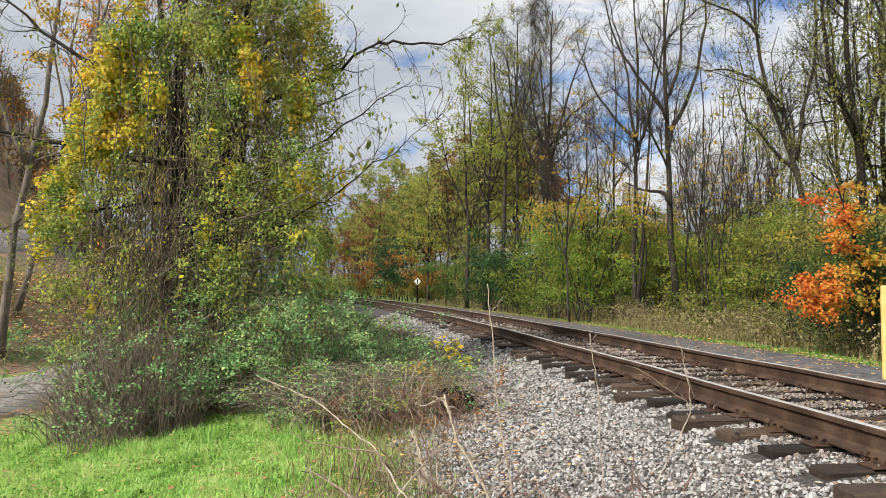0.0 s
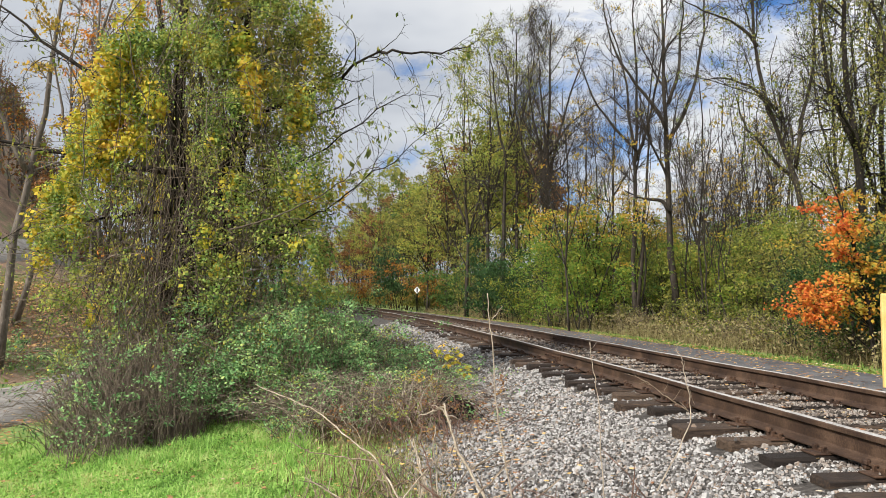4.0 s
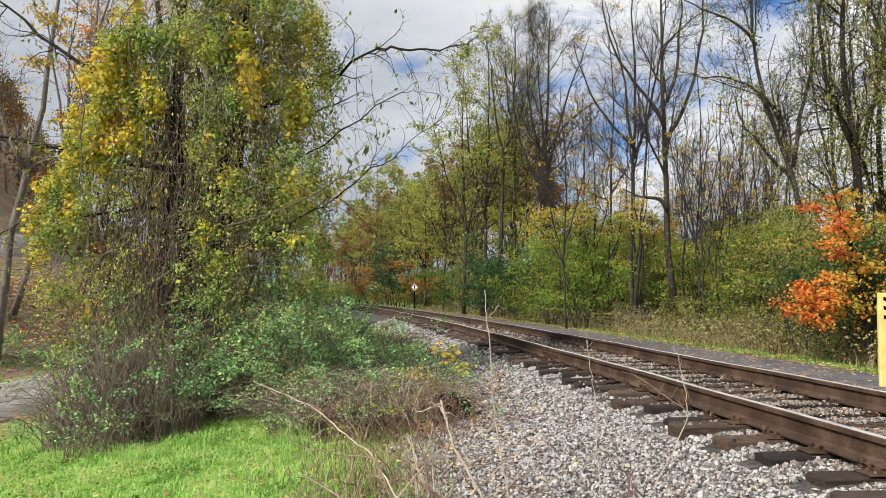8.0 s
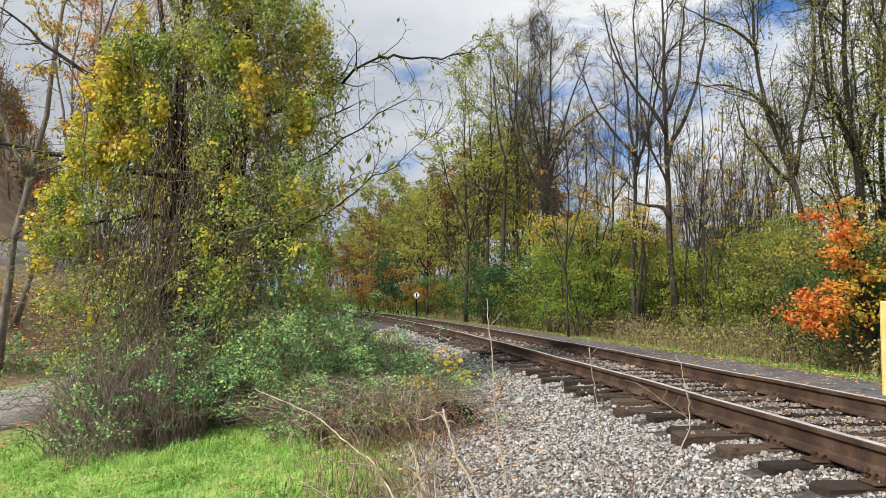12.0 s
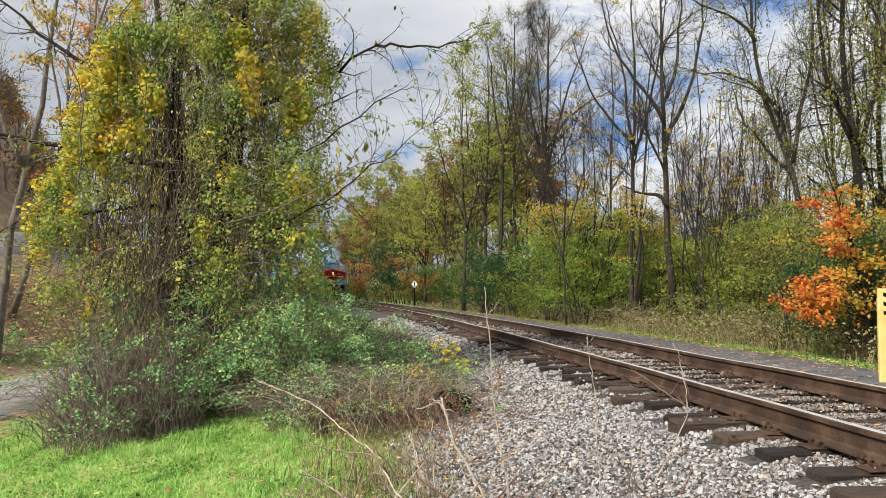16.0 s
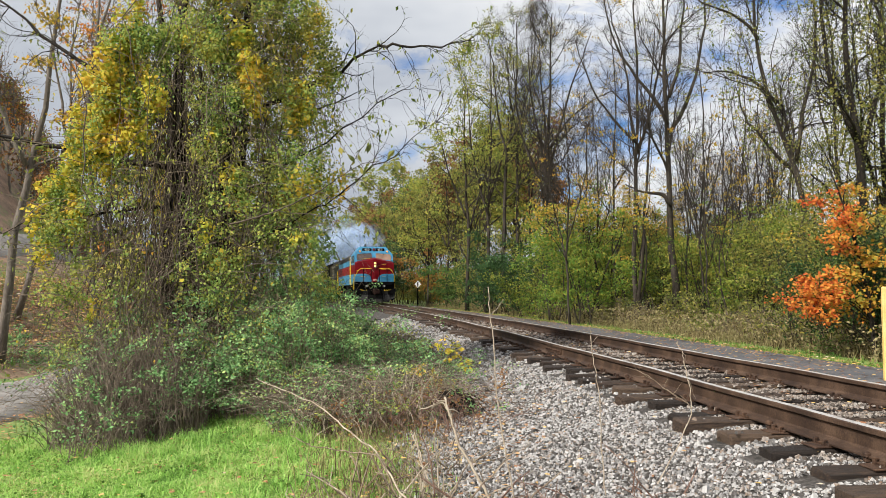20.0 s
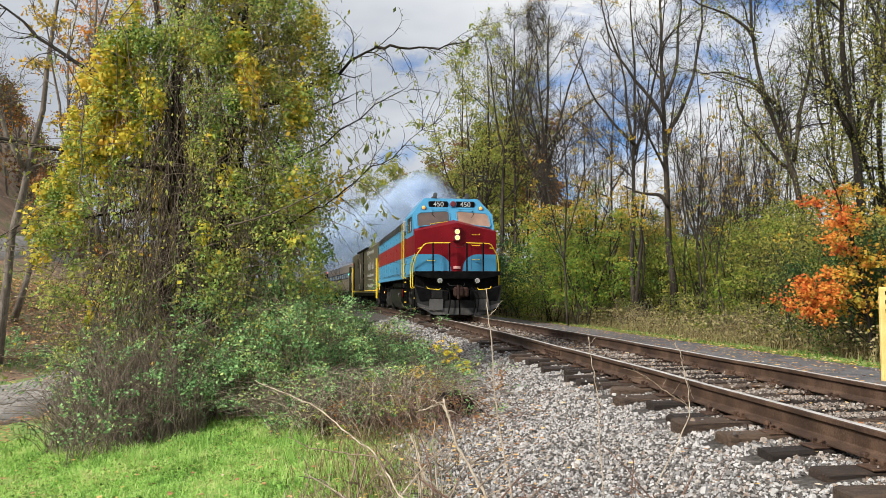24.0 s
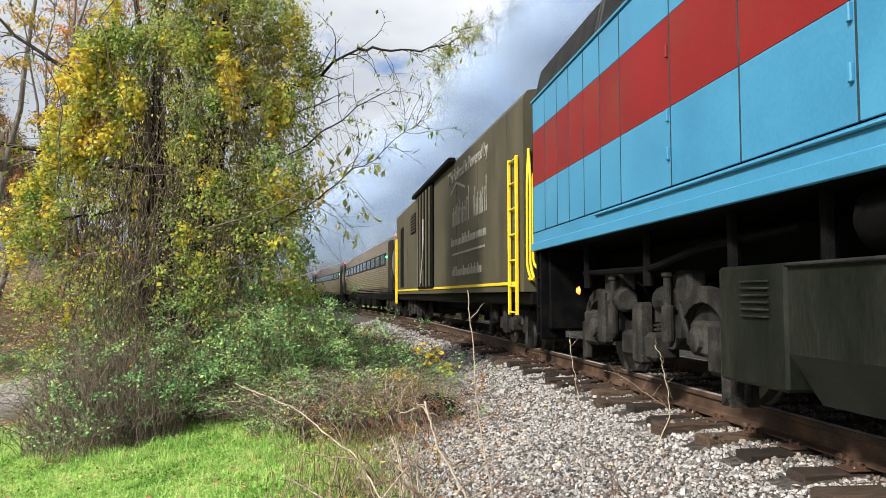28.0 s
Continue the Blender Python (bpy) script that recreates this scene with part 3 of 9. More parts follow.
def make_ties():
    rng = np.random.default_rng(11)
    shapes = []
    for i in range(9):
        b = Build()
        L, w, hh = 1.34 + rng.uniform(-0.10, 0.10), 0.102 + rng.uniform(-0.012, 0.012), 0.19
        b.box(-L, L - rng.uniform(0, 0.12), -w, w, -hh, 0, bev=0.016)
        me = b.mesh("tie", M_TIE)
        co = np.empty(len(me.vertices) * 3, np.float32)
        me.vertices.foreach_get("co", co)
        co += rng.normal(0, 0.006, len(co)).astype(np.float32)
        me.vertices.foreach_set("co", co)
        shapes.append(me)
    pb = Build()
    pb.box(-0.19, 0.17, -0.09, 0.09, 0.0, 0.014, bev=0.004)
    pb.box(-0.095, -0.078, -0.09, 0.09, 0.012, 0.030, bev=0.004)
    pb.box(0.078, 0.095, -0.09, 0.09, 0.012, 0.030, bev=0.004)
    for sx in (-0.105, 0.105):
        for sy in (-0.055, 0.05):
            pb.box(sx - 0.012, sx + 0.012, sy - 0.012, sy + 0.012, 0.01, 0.045, bev=0.003)
            pb.box(sx - 0.024 if sx > 0 else sx - 0.010, sx + 0.010 if sx > 0 else sx + 0.024, sy - 0.015, sy + 0.015, 0.04, 0.056, bev=0.004)
    plate = pb.mesh("tie_plate", M_PLATE)
    ab = Build()
    ab.box(-0.10, 0.10, 0.0, 0.035, -0.03, 0.0, bev=0.006)
    ab.box(-0.105, -0.06, -0.012, 0.045, -0.005, 0.04, bev=0.012)
    ab.box(0.06, 0.105, -0.012, 0.045, -0.005, 0.035, bev=0.012)
    anchor = ab.mesh("rail_anchor", M_PLATE)
    s = -6.0
    n = 0
    TIE_S.clear()
    while s < 128:
        z = -0.207 + rng.normal(0, 0.008)
        side = rng.normal(0, 0.05)
        p = on_line(s, side, z)
        TIE_S.append(s)
        t_ = part("tie", shapes[n % 9], None, track)
        turn = math.degrees(heading(s)) + rng.normal(0, 1.3)
        t_.matrix_world = pose(*p, rng.normal(0, 0.8), rng.normal(0, 0.5), turn)
        if s < 34:
            for q in (-GAUGE, GAUGE):
                a = new("tie_plate", plate)
                a.parent = t_
                lp = t_.matrix_world.inverted() @ Vector(on_line(s, q, 0))
                a.matrix_basis = pose(lp.x, lp.y, 0.001, 0, 0, 0 if q < 0 else 180)
                if n % 2 == 0 and s < 24:
                    c = new("rail_anchor", anchor)
                    c.parent = t_
                    c.matrix_basis = pose(lp.x, 0.125, 0.03)
        s += 0.545 + rng.normal(0, 0.045)
        n += 1


make_ties()


def make_joint(s, q):
    """Two joint bars with bolts, on both sides of the web."""
    a, b = on_line(s - 0.45, q), on_line(s + 0.45, q)
    jb = Build()
    for sx in (-1, 1):
        jb.prism([(sx * 0.012, -0.145), (sx * 0.034, -0.15), (sx * 0.030, -0.11), (sx * 0.026, -0.075), (sx * 0.034, -0.048), (sx * 0.012, -0.05)], -0.46, 0.46)
        for y in (-0.38, -0.23, -0.08, 0.08, 0.23, 0.38):
            jb.lathe((sx * 0.02, y, -0.098), (sx * 0.062, y, -0.098), [(0, 0.02), (0.8, 0.02), (1, 0.014)], 6)
    o = part("joint_bar", jb, M_PLATE, track, "bolted rusty joint bar")
    p = on_line(s, q)
    o.matrix_world = pose(*p, 0, 0, math.degrees(heading(s)))


make_joint(13.2, -GAUGE), make_joint(18.4, GAUGE), make_joint(25.0, -GAUGE), make_joint(30.2, GAUGE)


def make_stones():
    rng = np.random.default_rng(21)
    # a rough block: a four-cornered foot and a smaller, twisted top
    quad = np.array([(4, 5, 6, 7), (0, 1, 5, 4), (1, 2, 6, 5), (2, 3, 7, 6), (3, 0, 4, 7)])
    zones = [(-5.0, 3.2, 12000, 0.026), (3.2, 8.0, 62000, 0.0125), (8.0, 13.0, 40000, 0.0145), (13.0, 22.0, 26000, 0.020), (22.0, 38.0, 9000, 0.034)]
    S, Q, R = [], [], []
    for a, b, n, r in zones:
        S.append(rng.uniform(a, b, n))
        Q.append(-3.7 + 5.75 * rng.beta(1.0, 1.0, n) + rng.normal(0, 0.1, n))
        R.append(r * 0.92 * rng.lognormal(0, 0.30, n))
    S, Q, R = map(np.concatenate, (S, Q, R))
    keep = rng.uniform(size=len(S)) < np.clip((Q + 4.0 - 0.045 * np.clip(S - 5, 0, 9) + 0.2 * np.sin(S * 1.7)) / 0.7, 0.03, 1)
    keep &= ~((Q > 1.9) & (rng.uniform(size=len(S)) < 0.8))
    gap = np.abs(S[:, None] - np.array(TIE_S)).min(1)
    keep &= ~((gap < 0.128) & (np.abs(Q) < 1.42) & (rng.uniform(size=len(S)) < np.where(np.abs(Q) < 0.7, 0.72, 0.985)))
    S, Q, R = S[keep], Q[keep], R[keep]
    gap = gap[keep]
    z = np.interp(Q, BED_Q, BED_Z) + rng.uniform(-0.2, 0.75, len(S)) * R
    z = np.where((gap < 0.125) & (np.abs(Q) < 1.42), -0.19, z)
    C = on_line(S, Q, z)
    n = len(C)
    ring = np.arange(4) * np.pi / 2 + rng.normal(0, 0.28, (n, 4))
    twist = rng.uniform(-0.6, 0.6, (n, 1))
    foot = np.stack([np.cos(ring), np.sin(ring), np.full((n, 4), -0.75)], -1) * rng.uniform(0.85, 1.25, (n, 4, 1))
    top = np.stack([np.cos(ring + twist), np.sin(ring + twist), np.full((n, 4), 1.0)], -1) * np.concatenate([np.repeat(rng.uniform(0.45, 0.85, (n, 4, 1)), 2, 2), rng.uniform(0.45, 0.95, (n, 4, 1))], 2)
    V = np.concatenate([foot, top], 1) * (R[:, None] * np.stack([rng.uniform(0.8, 1.5, n), rng.uniform(0.7, 1.1, n), rng.uniform(0.6, 0.95, n)], 1))[:, None, :]
    a, b = rng.uniform(0, 6.28, n), rng.normal(0, 0.5, n)
    ca, sa, cb, sb = np.cos(a), np.sin(a), np.cos(b), np.sin(b)
    x, y, zz = V[..., 0], V[..., 1], V[..., 2]
    x, zz = x * cb[:, None] - zz * sb[:, None], x * sb[:, None] + zz * cb[:, None]
    x, y = x * ca[:, None] - y * sa[:, None], x * sa[:, None] + y * ca[:, None]
    V = np.stack([x, y, zz], -1) + C[:, None]
    F = (np.arange(n)[:, None, None] * 8 + quad).reshape(-1, 4)
    crib = np.repeat(np.abs(Q) < rng.normal(0.95, 0.12, n), 5)
    ob = new("ballast_stones", mesh_of("ballast_stones", V.reshape(-1, 3), [(F[~crib], 0), (F[crib], 1)], [M_STONE, M_CRIB]))
    tagged(ob, "loose grey and buff crushed stones around the ties", "ballast", kind="stuff")


make_stones()

# ---- train ----
P_BLUE = surface("sky_blue_paint", [(0.036, 0.178, 0.318), (0.044, 0.207, 0.358), (0.053, 0.234, 0.39)], scale=1.3, fine=40, rough=(0.28, 0.5), bump=0.03, stain=(0.13, 0.30, 0.42), stain_at=(0.60, 0.76), spec=0.3)
P_RED = surface("crimson_paint", [(0.105, 0.0026, 0.0066), (0.132, 0.0034, 0.0080), (0.158, 0.0046, 0.0096)], scale=1.3, fine=40, rough=(0.35, 0.55), bump=0.03, stain=(0.15, 0.008, 0.012), stain_at=(0.6, 0.8), spec=0.12)
# brown-orange stain colour is light reflected onto the crimson, painted in
P_REDSIDE = surface("red_band_with_reflection", [(0.14, 0.010, 0.010), (0.18, 0.012, 0.012), (0.21, 0.013, 0.014)], scale=0.7, fine=40, rough=(0.35, 0.6), bump=0.04, stain=(0.17, 0.038, 0.020), stain_at=(0.5, 0.75), spec=0.15)
P_TRUCK = surface("dusty_truck_casting", [(0.006, 0.006, 0.006), (0.019, 0.018, 0.017), (0.046, 0.043, 0.039)], scale=4, fine=60, rough=(0.6, 0.85), bump=0.2, stain=(0.05, 0.045, 0.038), stain_at=(0.55, 0.75), spec=0.12)
P_SEAM = surface("grimy_joint", [(0.012, 0.022, 0.03), (0.02, 0.035, 0.045), (0.035, 0.05, 0.06)], scale=5, fine=40, bump=0.1, spec=0.1)
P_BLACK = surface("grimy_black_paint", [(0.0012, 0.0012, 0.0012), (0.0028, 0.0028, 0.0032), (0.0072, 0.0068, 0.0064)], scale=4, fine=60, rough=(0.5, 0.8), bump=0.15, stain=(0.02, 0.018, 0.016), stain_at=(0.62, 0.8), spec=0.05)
P_ROOF = surface("sooty_roof_paint", [(0.03, 0.032, 0.034), (0.055, 0.057, 0.06), (0.09, 0.09, 0.09)], scale=3, fine=50, rough=(0.5, 0.8), bump=0.15)
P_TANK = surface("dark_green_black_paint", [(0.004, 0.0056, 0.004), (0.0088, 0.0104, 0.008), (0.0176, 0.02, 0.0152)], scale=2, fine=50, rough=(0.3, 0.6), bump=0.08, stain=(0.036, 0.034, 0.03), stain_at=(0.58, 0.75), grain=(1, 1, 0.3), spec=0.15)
P_YELLOW = surface("safety_yellow_paint", [(0.62, 0.42, 0.012), (0.72, 0.50, 0.02), (0.78, 0.56, 0.03)], scale=8, fine=70, rough=(0.35, 0.6), bump=0.05)
P_STEELGREY = surface("grey_plow_paint", [(0.0081, 0.0081, 0.00855), (0.01575, 0.01575, 0.01575), (0.027, 0.0261, 0.02475)], scale=3, fine=60, rough=(0.5, 0.8), bump=0.15, stain=(0.055, 0.042, 0.034), stain_at=(0.6, 0.75), spec=0.1)
P_RUST = surface("rusty_coupler_steel", [(0.0132, 0.0072, 0.006), (0.027, 0.0132, 0.0102), (0.045, 0.0228, 0.0168)], scale=9, fine=80, rough=(0.6, 0.85), bump=0.3, spec=0.15)
P_OLIVE = surface("olive_brown_paint", [(0.038, 0.034, 0.020), (0.054, 0.048, 0.028), (0.074, 0.066, 0.040)], scale=1.6, fine=50, rough=(0.5, 0.75), bump=0.06, stain=(0.085, 0.08, 0.066), stain_at=(0.56, 0.75), grain=(1, 1, 0.35))
# brown tone of the fluted steel is its surroundings' reflection, put into base colour
P_STAINLESS = surface("stainless_steel_brown_reflection", [(0.30, 0.25, 0.20), (0.42, 0.35, 0.29), (0.54, 0.47, 0.40)], scale=2, fine=50, rough=(0.3, 0.5), metal=0.8, bump=0.05)
P_WHEEL = surface("wheel_steel", [(0.05, 0.045, 0.04), (0.09, 0.08, 0.075), (0.14, 0.13, 0.12)], scale=8, fine=60, rough=(0.45, 0.7), metal=0.6, bump=0.1)
P_WHITE = surface("white_lettering", [(0.62, 0.62, 0.60), (0.72, 0.72, 0.70), (0.8, 0.8, 0.78)], scale=6, fine=40, bump=0.02)
P_NUMERAL = surface("dull_white_numerals", [(0.28, 0.30, 0.30), (0.36, 0.38, 0.38), (0.44, 0.46, 0.45)], scale=6, fine=40, bump=0.02)
P_FADED = surface("faded_white_lettering", [(0.17, 0.165, 0.145), (0.24, 0.235, 0.21), (0.31, 0.30, 0.27)], scale=6, fine=40, bump=0.02)
P_CHROME = surface("lamp_reflector", [(0.55, 0.55, 0.55), (0.7, 0.7, 0.7), (0.8, 0.8, 0.8)], scale=4, fine=30, rough=(0.1, 0.2), metal=0.9, bump=0.0)
P_REDLENS = surface("dark_red_lens", [(0.10, 0.008, 0.01), (0.15, 0.012, 0.015), (0.2, 0.02, 0.02)], scale=5, fine=30, rough=(0.1, 0.2), bump=0.0)
P_PINK = surface("faded_badge", [(0.62, 0.30, 0.30), (0.7, 0.38, 0.36), (0.75, 0.42, 0.4)], scale=9, fine=60, bump=0.02)
G_HEAD = glow("headlight_glow", (1.0, 0.52, 0.16), 1.25)
P_LENS = surface("clear_lamp_lens", [(0.06, 0.06, 0.065), (0.16, 0.16, 0.16), (0.42, 0.42, 0.40)], scale=14, fine=60, rough=(0.1, 0.25), bump=0.3)
P_SCUFF = surface("scuffed_plow_steel", [(0.030, 0.030, 0.031), (0.052, 0.051, 0.050), (0.085, 0.082, 0.078)], scale=2.2, fine=70, rough=(0.45, 0.75), bump=0.12, stain=(0.02, 0.019, 0.018), stain_at=(0.5, 0.7), spec=0.2, grain=(1, 1, 0.4))
G_AMBER = glow("amber_marker_glow", (0.95, 0.38, 0.07), 0.35)
G_TAIL = glow("red_marker_glow", (1.0, 0.12, 0.05), 1.5)
G_GREEN = glow("green_marker_glow", (0.1, 0.9, 0.5), 2.0)
G_SPARK = glow("orange_lamp_glow", (1.0, 0.27, 0.04), 1.3)


def pane(name, color, rough=0.08):
    m, t, p, out = _nodes(name)
    N, L = t.nodes.new, t.links.new
    tc, n = N("ShaderNodeTexCoord"), N("ShaderNodeTexNoise")
    n.inputs["Scale"].default_value, n.inputs["Detail"].default_value = 2.5, 4
    L(tc.outputs["Object"], n.inputs["Vector"])
    r = _ramp(t, [tuple(c * 0.65 for c in color), color], [0.35, 0.65])
    L(n.outputs["Fac"], r.inputs["Fac"])
    L(r.outputs["Color"], p.inputs["Base Color"])
    p.inputs["Roughness"].default_value = rough
    p.inputs["Specular IOR Level"].default_value = 0.6
    return m


P_SHADEGLASS = pane("windscreen_with_tan_sunshade", (0.25, 0.15, 0.105), 0.12)
P_DIMSHADE = pane("windscreen_with_brown_sunshade", (0.075, 0.048, 0.04), 0.10)
P_DARKGLASS = pane("dark_tinted_glass", (0.035, 0.04, 0.045))
P_COACHGLASS = pane("coach_window_glass", (0.06, 0.085, 0.11))


def lettering(text, size, mat_, parent, m, name="lettering", bold=0.0):
    c = bpy.data.curves.new(name, "FONT")
    c.body, c.size, c.extrude, c.offset = text, size, 0.004, bold
    c.align_x, c.align_y = "CENTER", "CENTER"
    tmp = bpy.data.objects.new(name, c)
    me = bpy.data.meshes.new_from_object(tmp)
    bpy.data.objects.remove(tmp)
    me.materials.clear()
    me.materials.append(mat_)
    o = part(name, me, None, parent)
    o.matrix_basis = m
    return o


def bent(pts, r=0.3, n=5):
    """Rounds the corners of a line of points."""
    P = [np.array(p, float) for p in pts]
    out = [P[0]]
    for a, b, c in zip(P, P[1:], P[2:]):
        u, v = a - b, c - b
        k = min(r, np.linalg.norm(u) * 0.45, np.linalg.norm(v) * 0.45)
        u, v = unit(u) * k, unit(v) * k
        for i in range(n + 1):
            t = i / n
            out.append((1 - t) ** 2 * (b + u) + 2 * t * (1 - t) * b + t * t * (b + v))
    return np.array(out + [P[-1]])


def rod(pts, r=0.018, corner=0.08, sides=8):
    return Build().tube(bent(pts, corner), r, sides)


def wheelset(parent, y, r=0.5, name="wheelset"):
    b = Build()
    b.lathe((-0.86, 0, 0), (0.86, 0, 0), [(0, 0.075), (1, 0.075)], 12)
    for s in (-1, 1):
        b.lathe((s * 0.70, 0, 0), (s * 0.835, 0, 0), [(0, r * 0.6), (0.02, r + 0.026), (0.22, r + 0.024), (0.3, r), (0.96, r - 0.006), (1.0, r - 0.05)], 32)
        b.lathe((s * 0.835, 0, 0), (s * 0.845, 0, 0), [(0, r - 0.07), (1, r - 0.08)], 32)
        b.lathe((s * 0.84, 0, 0), (s * 0.93, 0, 0), [(0, 0.15), (0.6, 0.13), (1, 0.08)], 14)
        for k in range(6):
            a = k * math.pi / 3
            b.lathe((s * 0.84, 0.27 * math.cos(a), 0.27 * math.sin(a)), (s * 0.856, 0.27 * math.cos(a), 0.27 * math.sin(a)), [(0, 0.045), (1, 0.035)], 8)
    o = part(name, b, P_WHEEL, parent, "steel wheels on an axle", smooth=False)
    o.location = (0, y, r)
    return o


def truck_frame(parent, yc, half, side_x=1.02, wheel_base=1.3, label="grimy black truck frame"):
    """Side frames, springs, journal boxes, brake gear and bolster, one mesh a part."""
    f = Build()
    for s in (-1, 1):
        x0, x1 = sorted((s * (side_x - 0.06), s * (side_x + 0.08)))
        out = [(-half, 0.62), (-half + 0.1, 0.80), (-wheel_base - 0.25, 0.86), (-wheel_base + 0.3, 0.80), (-0.55, 0.60), (0.55, 0.60), (wheel_base - 0.3, 0.80), (wheel_base + 0.25, 0.86), (half - 0.1, 0.80), (half, 0.62),
               (half - 0.25, 0.55), (wheel_base + 0.24, 0.62), (wheel_base + 0.22, 0.36), (wheel_base - 0.22, 0.36), (wheel_base - 0.26, 0.60), (0.55, 0.38), (-0.55, 0.38), (-wheel_base + 0.26, 0.60), (-wheel_base + 0.22, 0.36), (-wheel_base - 0.22, 0.36), (-wheel_base - 0.24, 0.62), (-half + 0.25, 0.55)]
        f.prism([(yc + y, z) for y, z in out], x0, x1, axis="x")
        # cast arches over the wheels, set out from the frame
        for k in (-1, 1):
            arch = [(yc + k * wheel_base + 0.52 * math.cos(a_), 0.50 + 0.44 * math.sin(a_)) for a_ in np.linspace(0, math.pi, 11)]
            arch += [(yc + k * wheel_base + 0.40 * math.cos(a_), 0.50 + 0.31 * math.sin(a_)) for a_ in np.linspace(math.pi, 0, 11)]
            f.prism(arch, *sorted((s * (side_x + 0.08), s * (side_x + 0.16))), axis="x")
    f.box(-0.95, 0.95, yc - 0.25, yc + 0.25, 0.55, 0.86, bev=0.03)
    f.box(-0.60, 0.60, yc - wheel_base - 0.2, yc + wheel_base + 0.2, 0.30, 0.98, bev=0.05)
    part("truck_frame", f, P_TRUCK, parent, label)
    for s in (-1, 1):
        for y0, y1, z0, z1, dx in ((-half + 0.15, -half + 0.55, 0.24, 0.66, 0.10), (-0.42, 0.42, 0.26, 0.52, 0.14), (half - 0.6, half - 0.15, 0.30, 0.70, 0.10), (-wheel_base + 0.28, -wheel_base + 0.62, 0.70, 1.08, 0.06), (wheel_base - 0.7, wheel_base - 0.2, 0.78, 1.12, 0.08)):
            g = Build()
            g.box(*sorted((s * (side_x - 0.05), s * (side_x + 0.08 + dx))), yc + y0, yc + y1, z0, z1, bev=0.04)
            part("brake_housing", g, P_TRUCK, parent)
    for s in (-1, 1):
        x = s * (side_x + 0.12)
        for k in (-1, 1):
            j = Build()
            j.box(x - 0.08, x + 0.08, yc + k * wheel_base - 0.15, yc + k * wheel_base + 0.15, 0.38, 0.66, bev=0.03)
            j.lathe((x + s * 0.07, yc + k * wheel_base, 0.51), (x + s * 0.13, yc + k * wheel_base, 0.51), [(0, 0.11), (0.7, 0.10), (1, 0.06)], 12)
            part("journal_box", j, P_TRUCK, parent)
            b = Build()
            yb = yc + k * (wheel_base - 0.68)
            b.lathe((x, yb - 0.16, 0.82), (x, yb + 0.16, 0.82), [(0, 0.10), (0.1, 0.13), (0.9, 0.13), (1, 0.10)], 14)
            b.tube(bent([(x, yb + k * 0.16, 0.82), (x + s * 0.05, yb + k * 0.3, 0.78), (x, yb + k * 0.38, 0.45)], 0.1), 0.025, 6)
            part("brake_cylinder", b, P_TRUCK, parent)
            h_ = Build()
            h_.box(x - 0.05, x + 0.04, yc + k * (wheel_base + 0.46), yc + k * (wheel_base + 0.60), 0.12, 0.56, bev=0.02)
            h_.tube(bent([(x, yc + k * (wheel_base + 0.5), 0.5), (x, yc + k * (wheel_base + 0.66), 0.3), (x, yc + k * (wheel_base + 0.62), 0.10)], 0.1), 0.028, 6)
            part("sander_pipe", h_, P_TRUCK, parent)
        for dy in (-0.78, 0.62):
            da = Build()
            da.lathe((x + s * 0.10, yc + dy, 0.42), (x + s * 0.10, yc + dy, 1.06), [(0, 0.03), (0.08, 0.055), (0.55, 0.055), (0.56, 0.035), (0.94, 0.035), (0.95, 0.05), (1, 0.05)], 12)
            part("shock_absorber", da, P_TRUCK, parent, "upright grimy shock absorber")
        for y0, z0, z1, dx in ((0.85, 0.34, 0.92, 0.14), (-0.25, 0.22, 0.80, 0.16)):
            hb = Build()
            hb.box(*sorted((x, x + s * dx)), yc + y0, yc + y0 + 0.2, z0, z1, bev=0.03)
            part("hanger_link", hb, P_TRUCK, parent)
        for dy in (-0.22, 0.0, 0.22):
            sp = Build()
            a = np.linspace(0, 2 * np.pi * 5, 60)
            sp.tube(np.stack([x - s * 0.06 + 0.07 * np.cos(a), yc + dy + 0.07 * np.sin(a), 0.40 + 0.20 * a / a[-1]], 1), 0.014, 5)
            part("coil_spring", sp, P_TRUCK, parent)


LOCO_L = 15.0


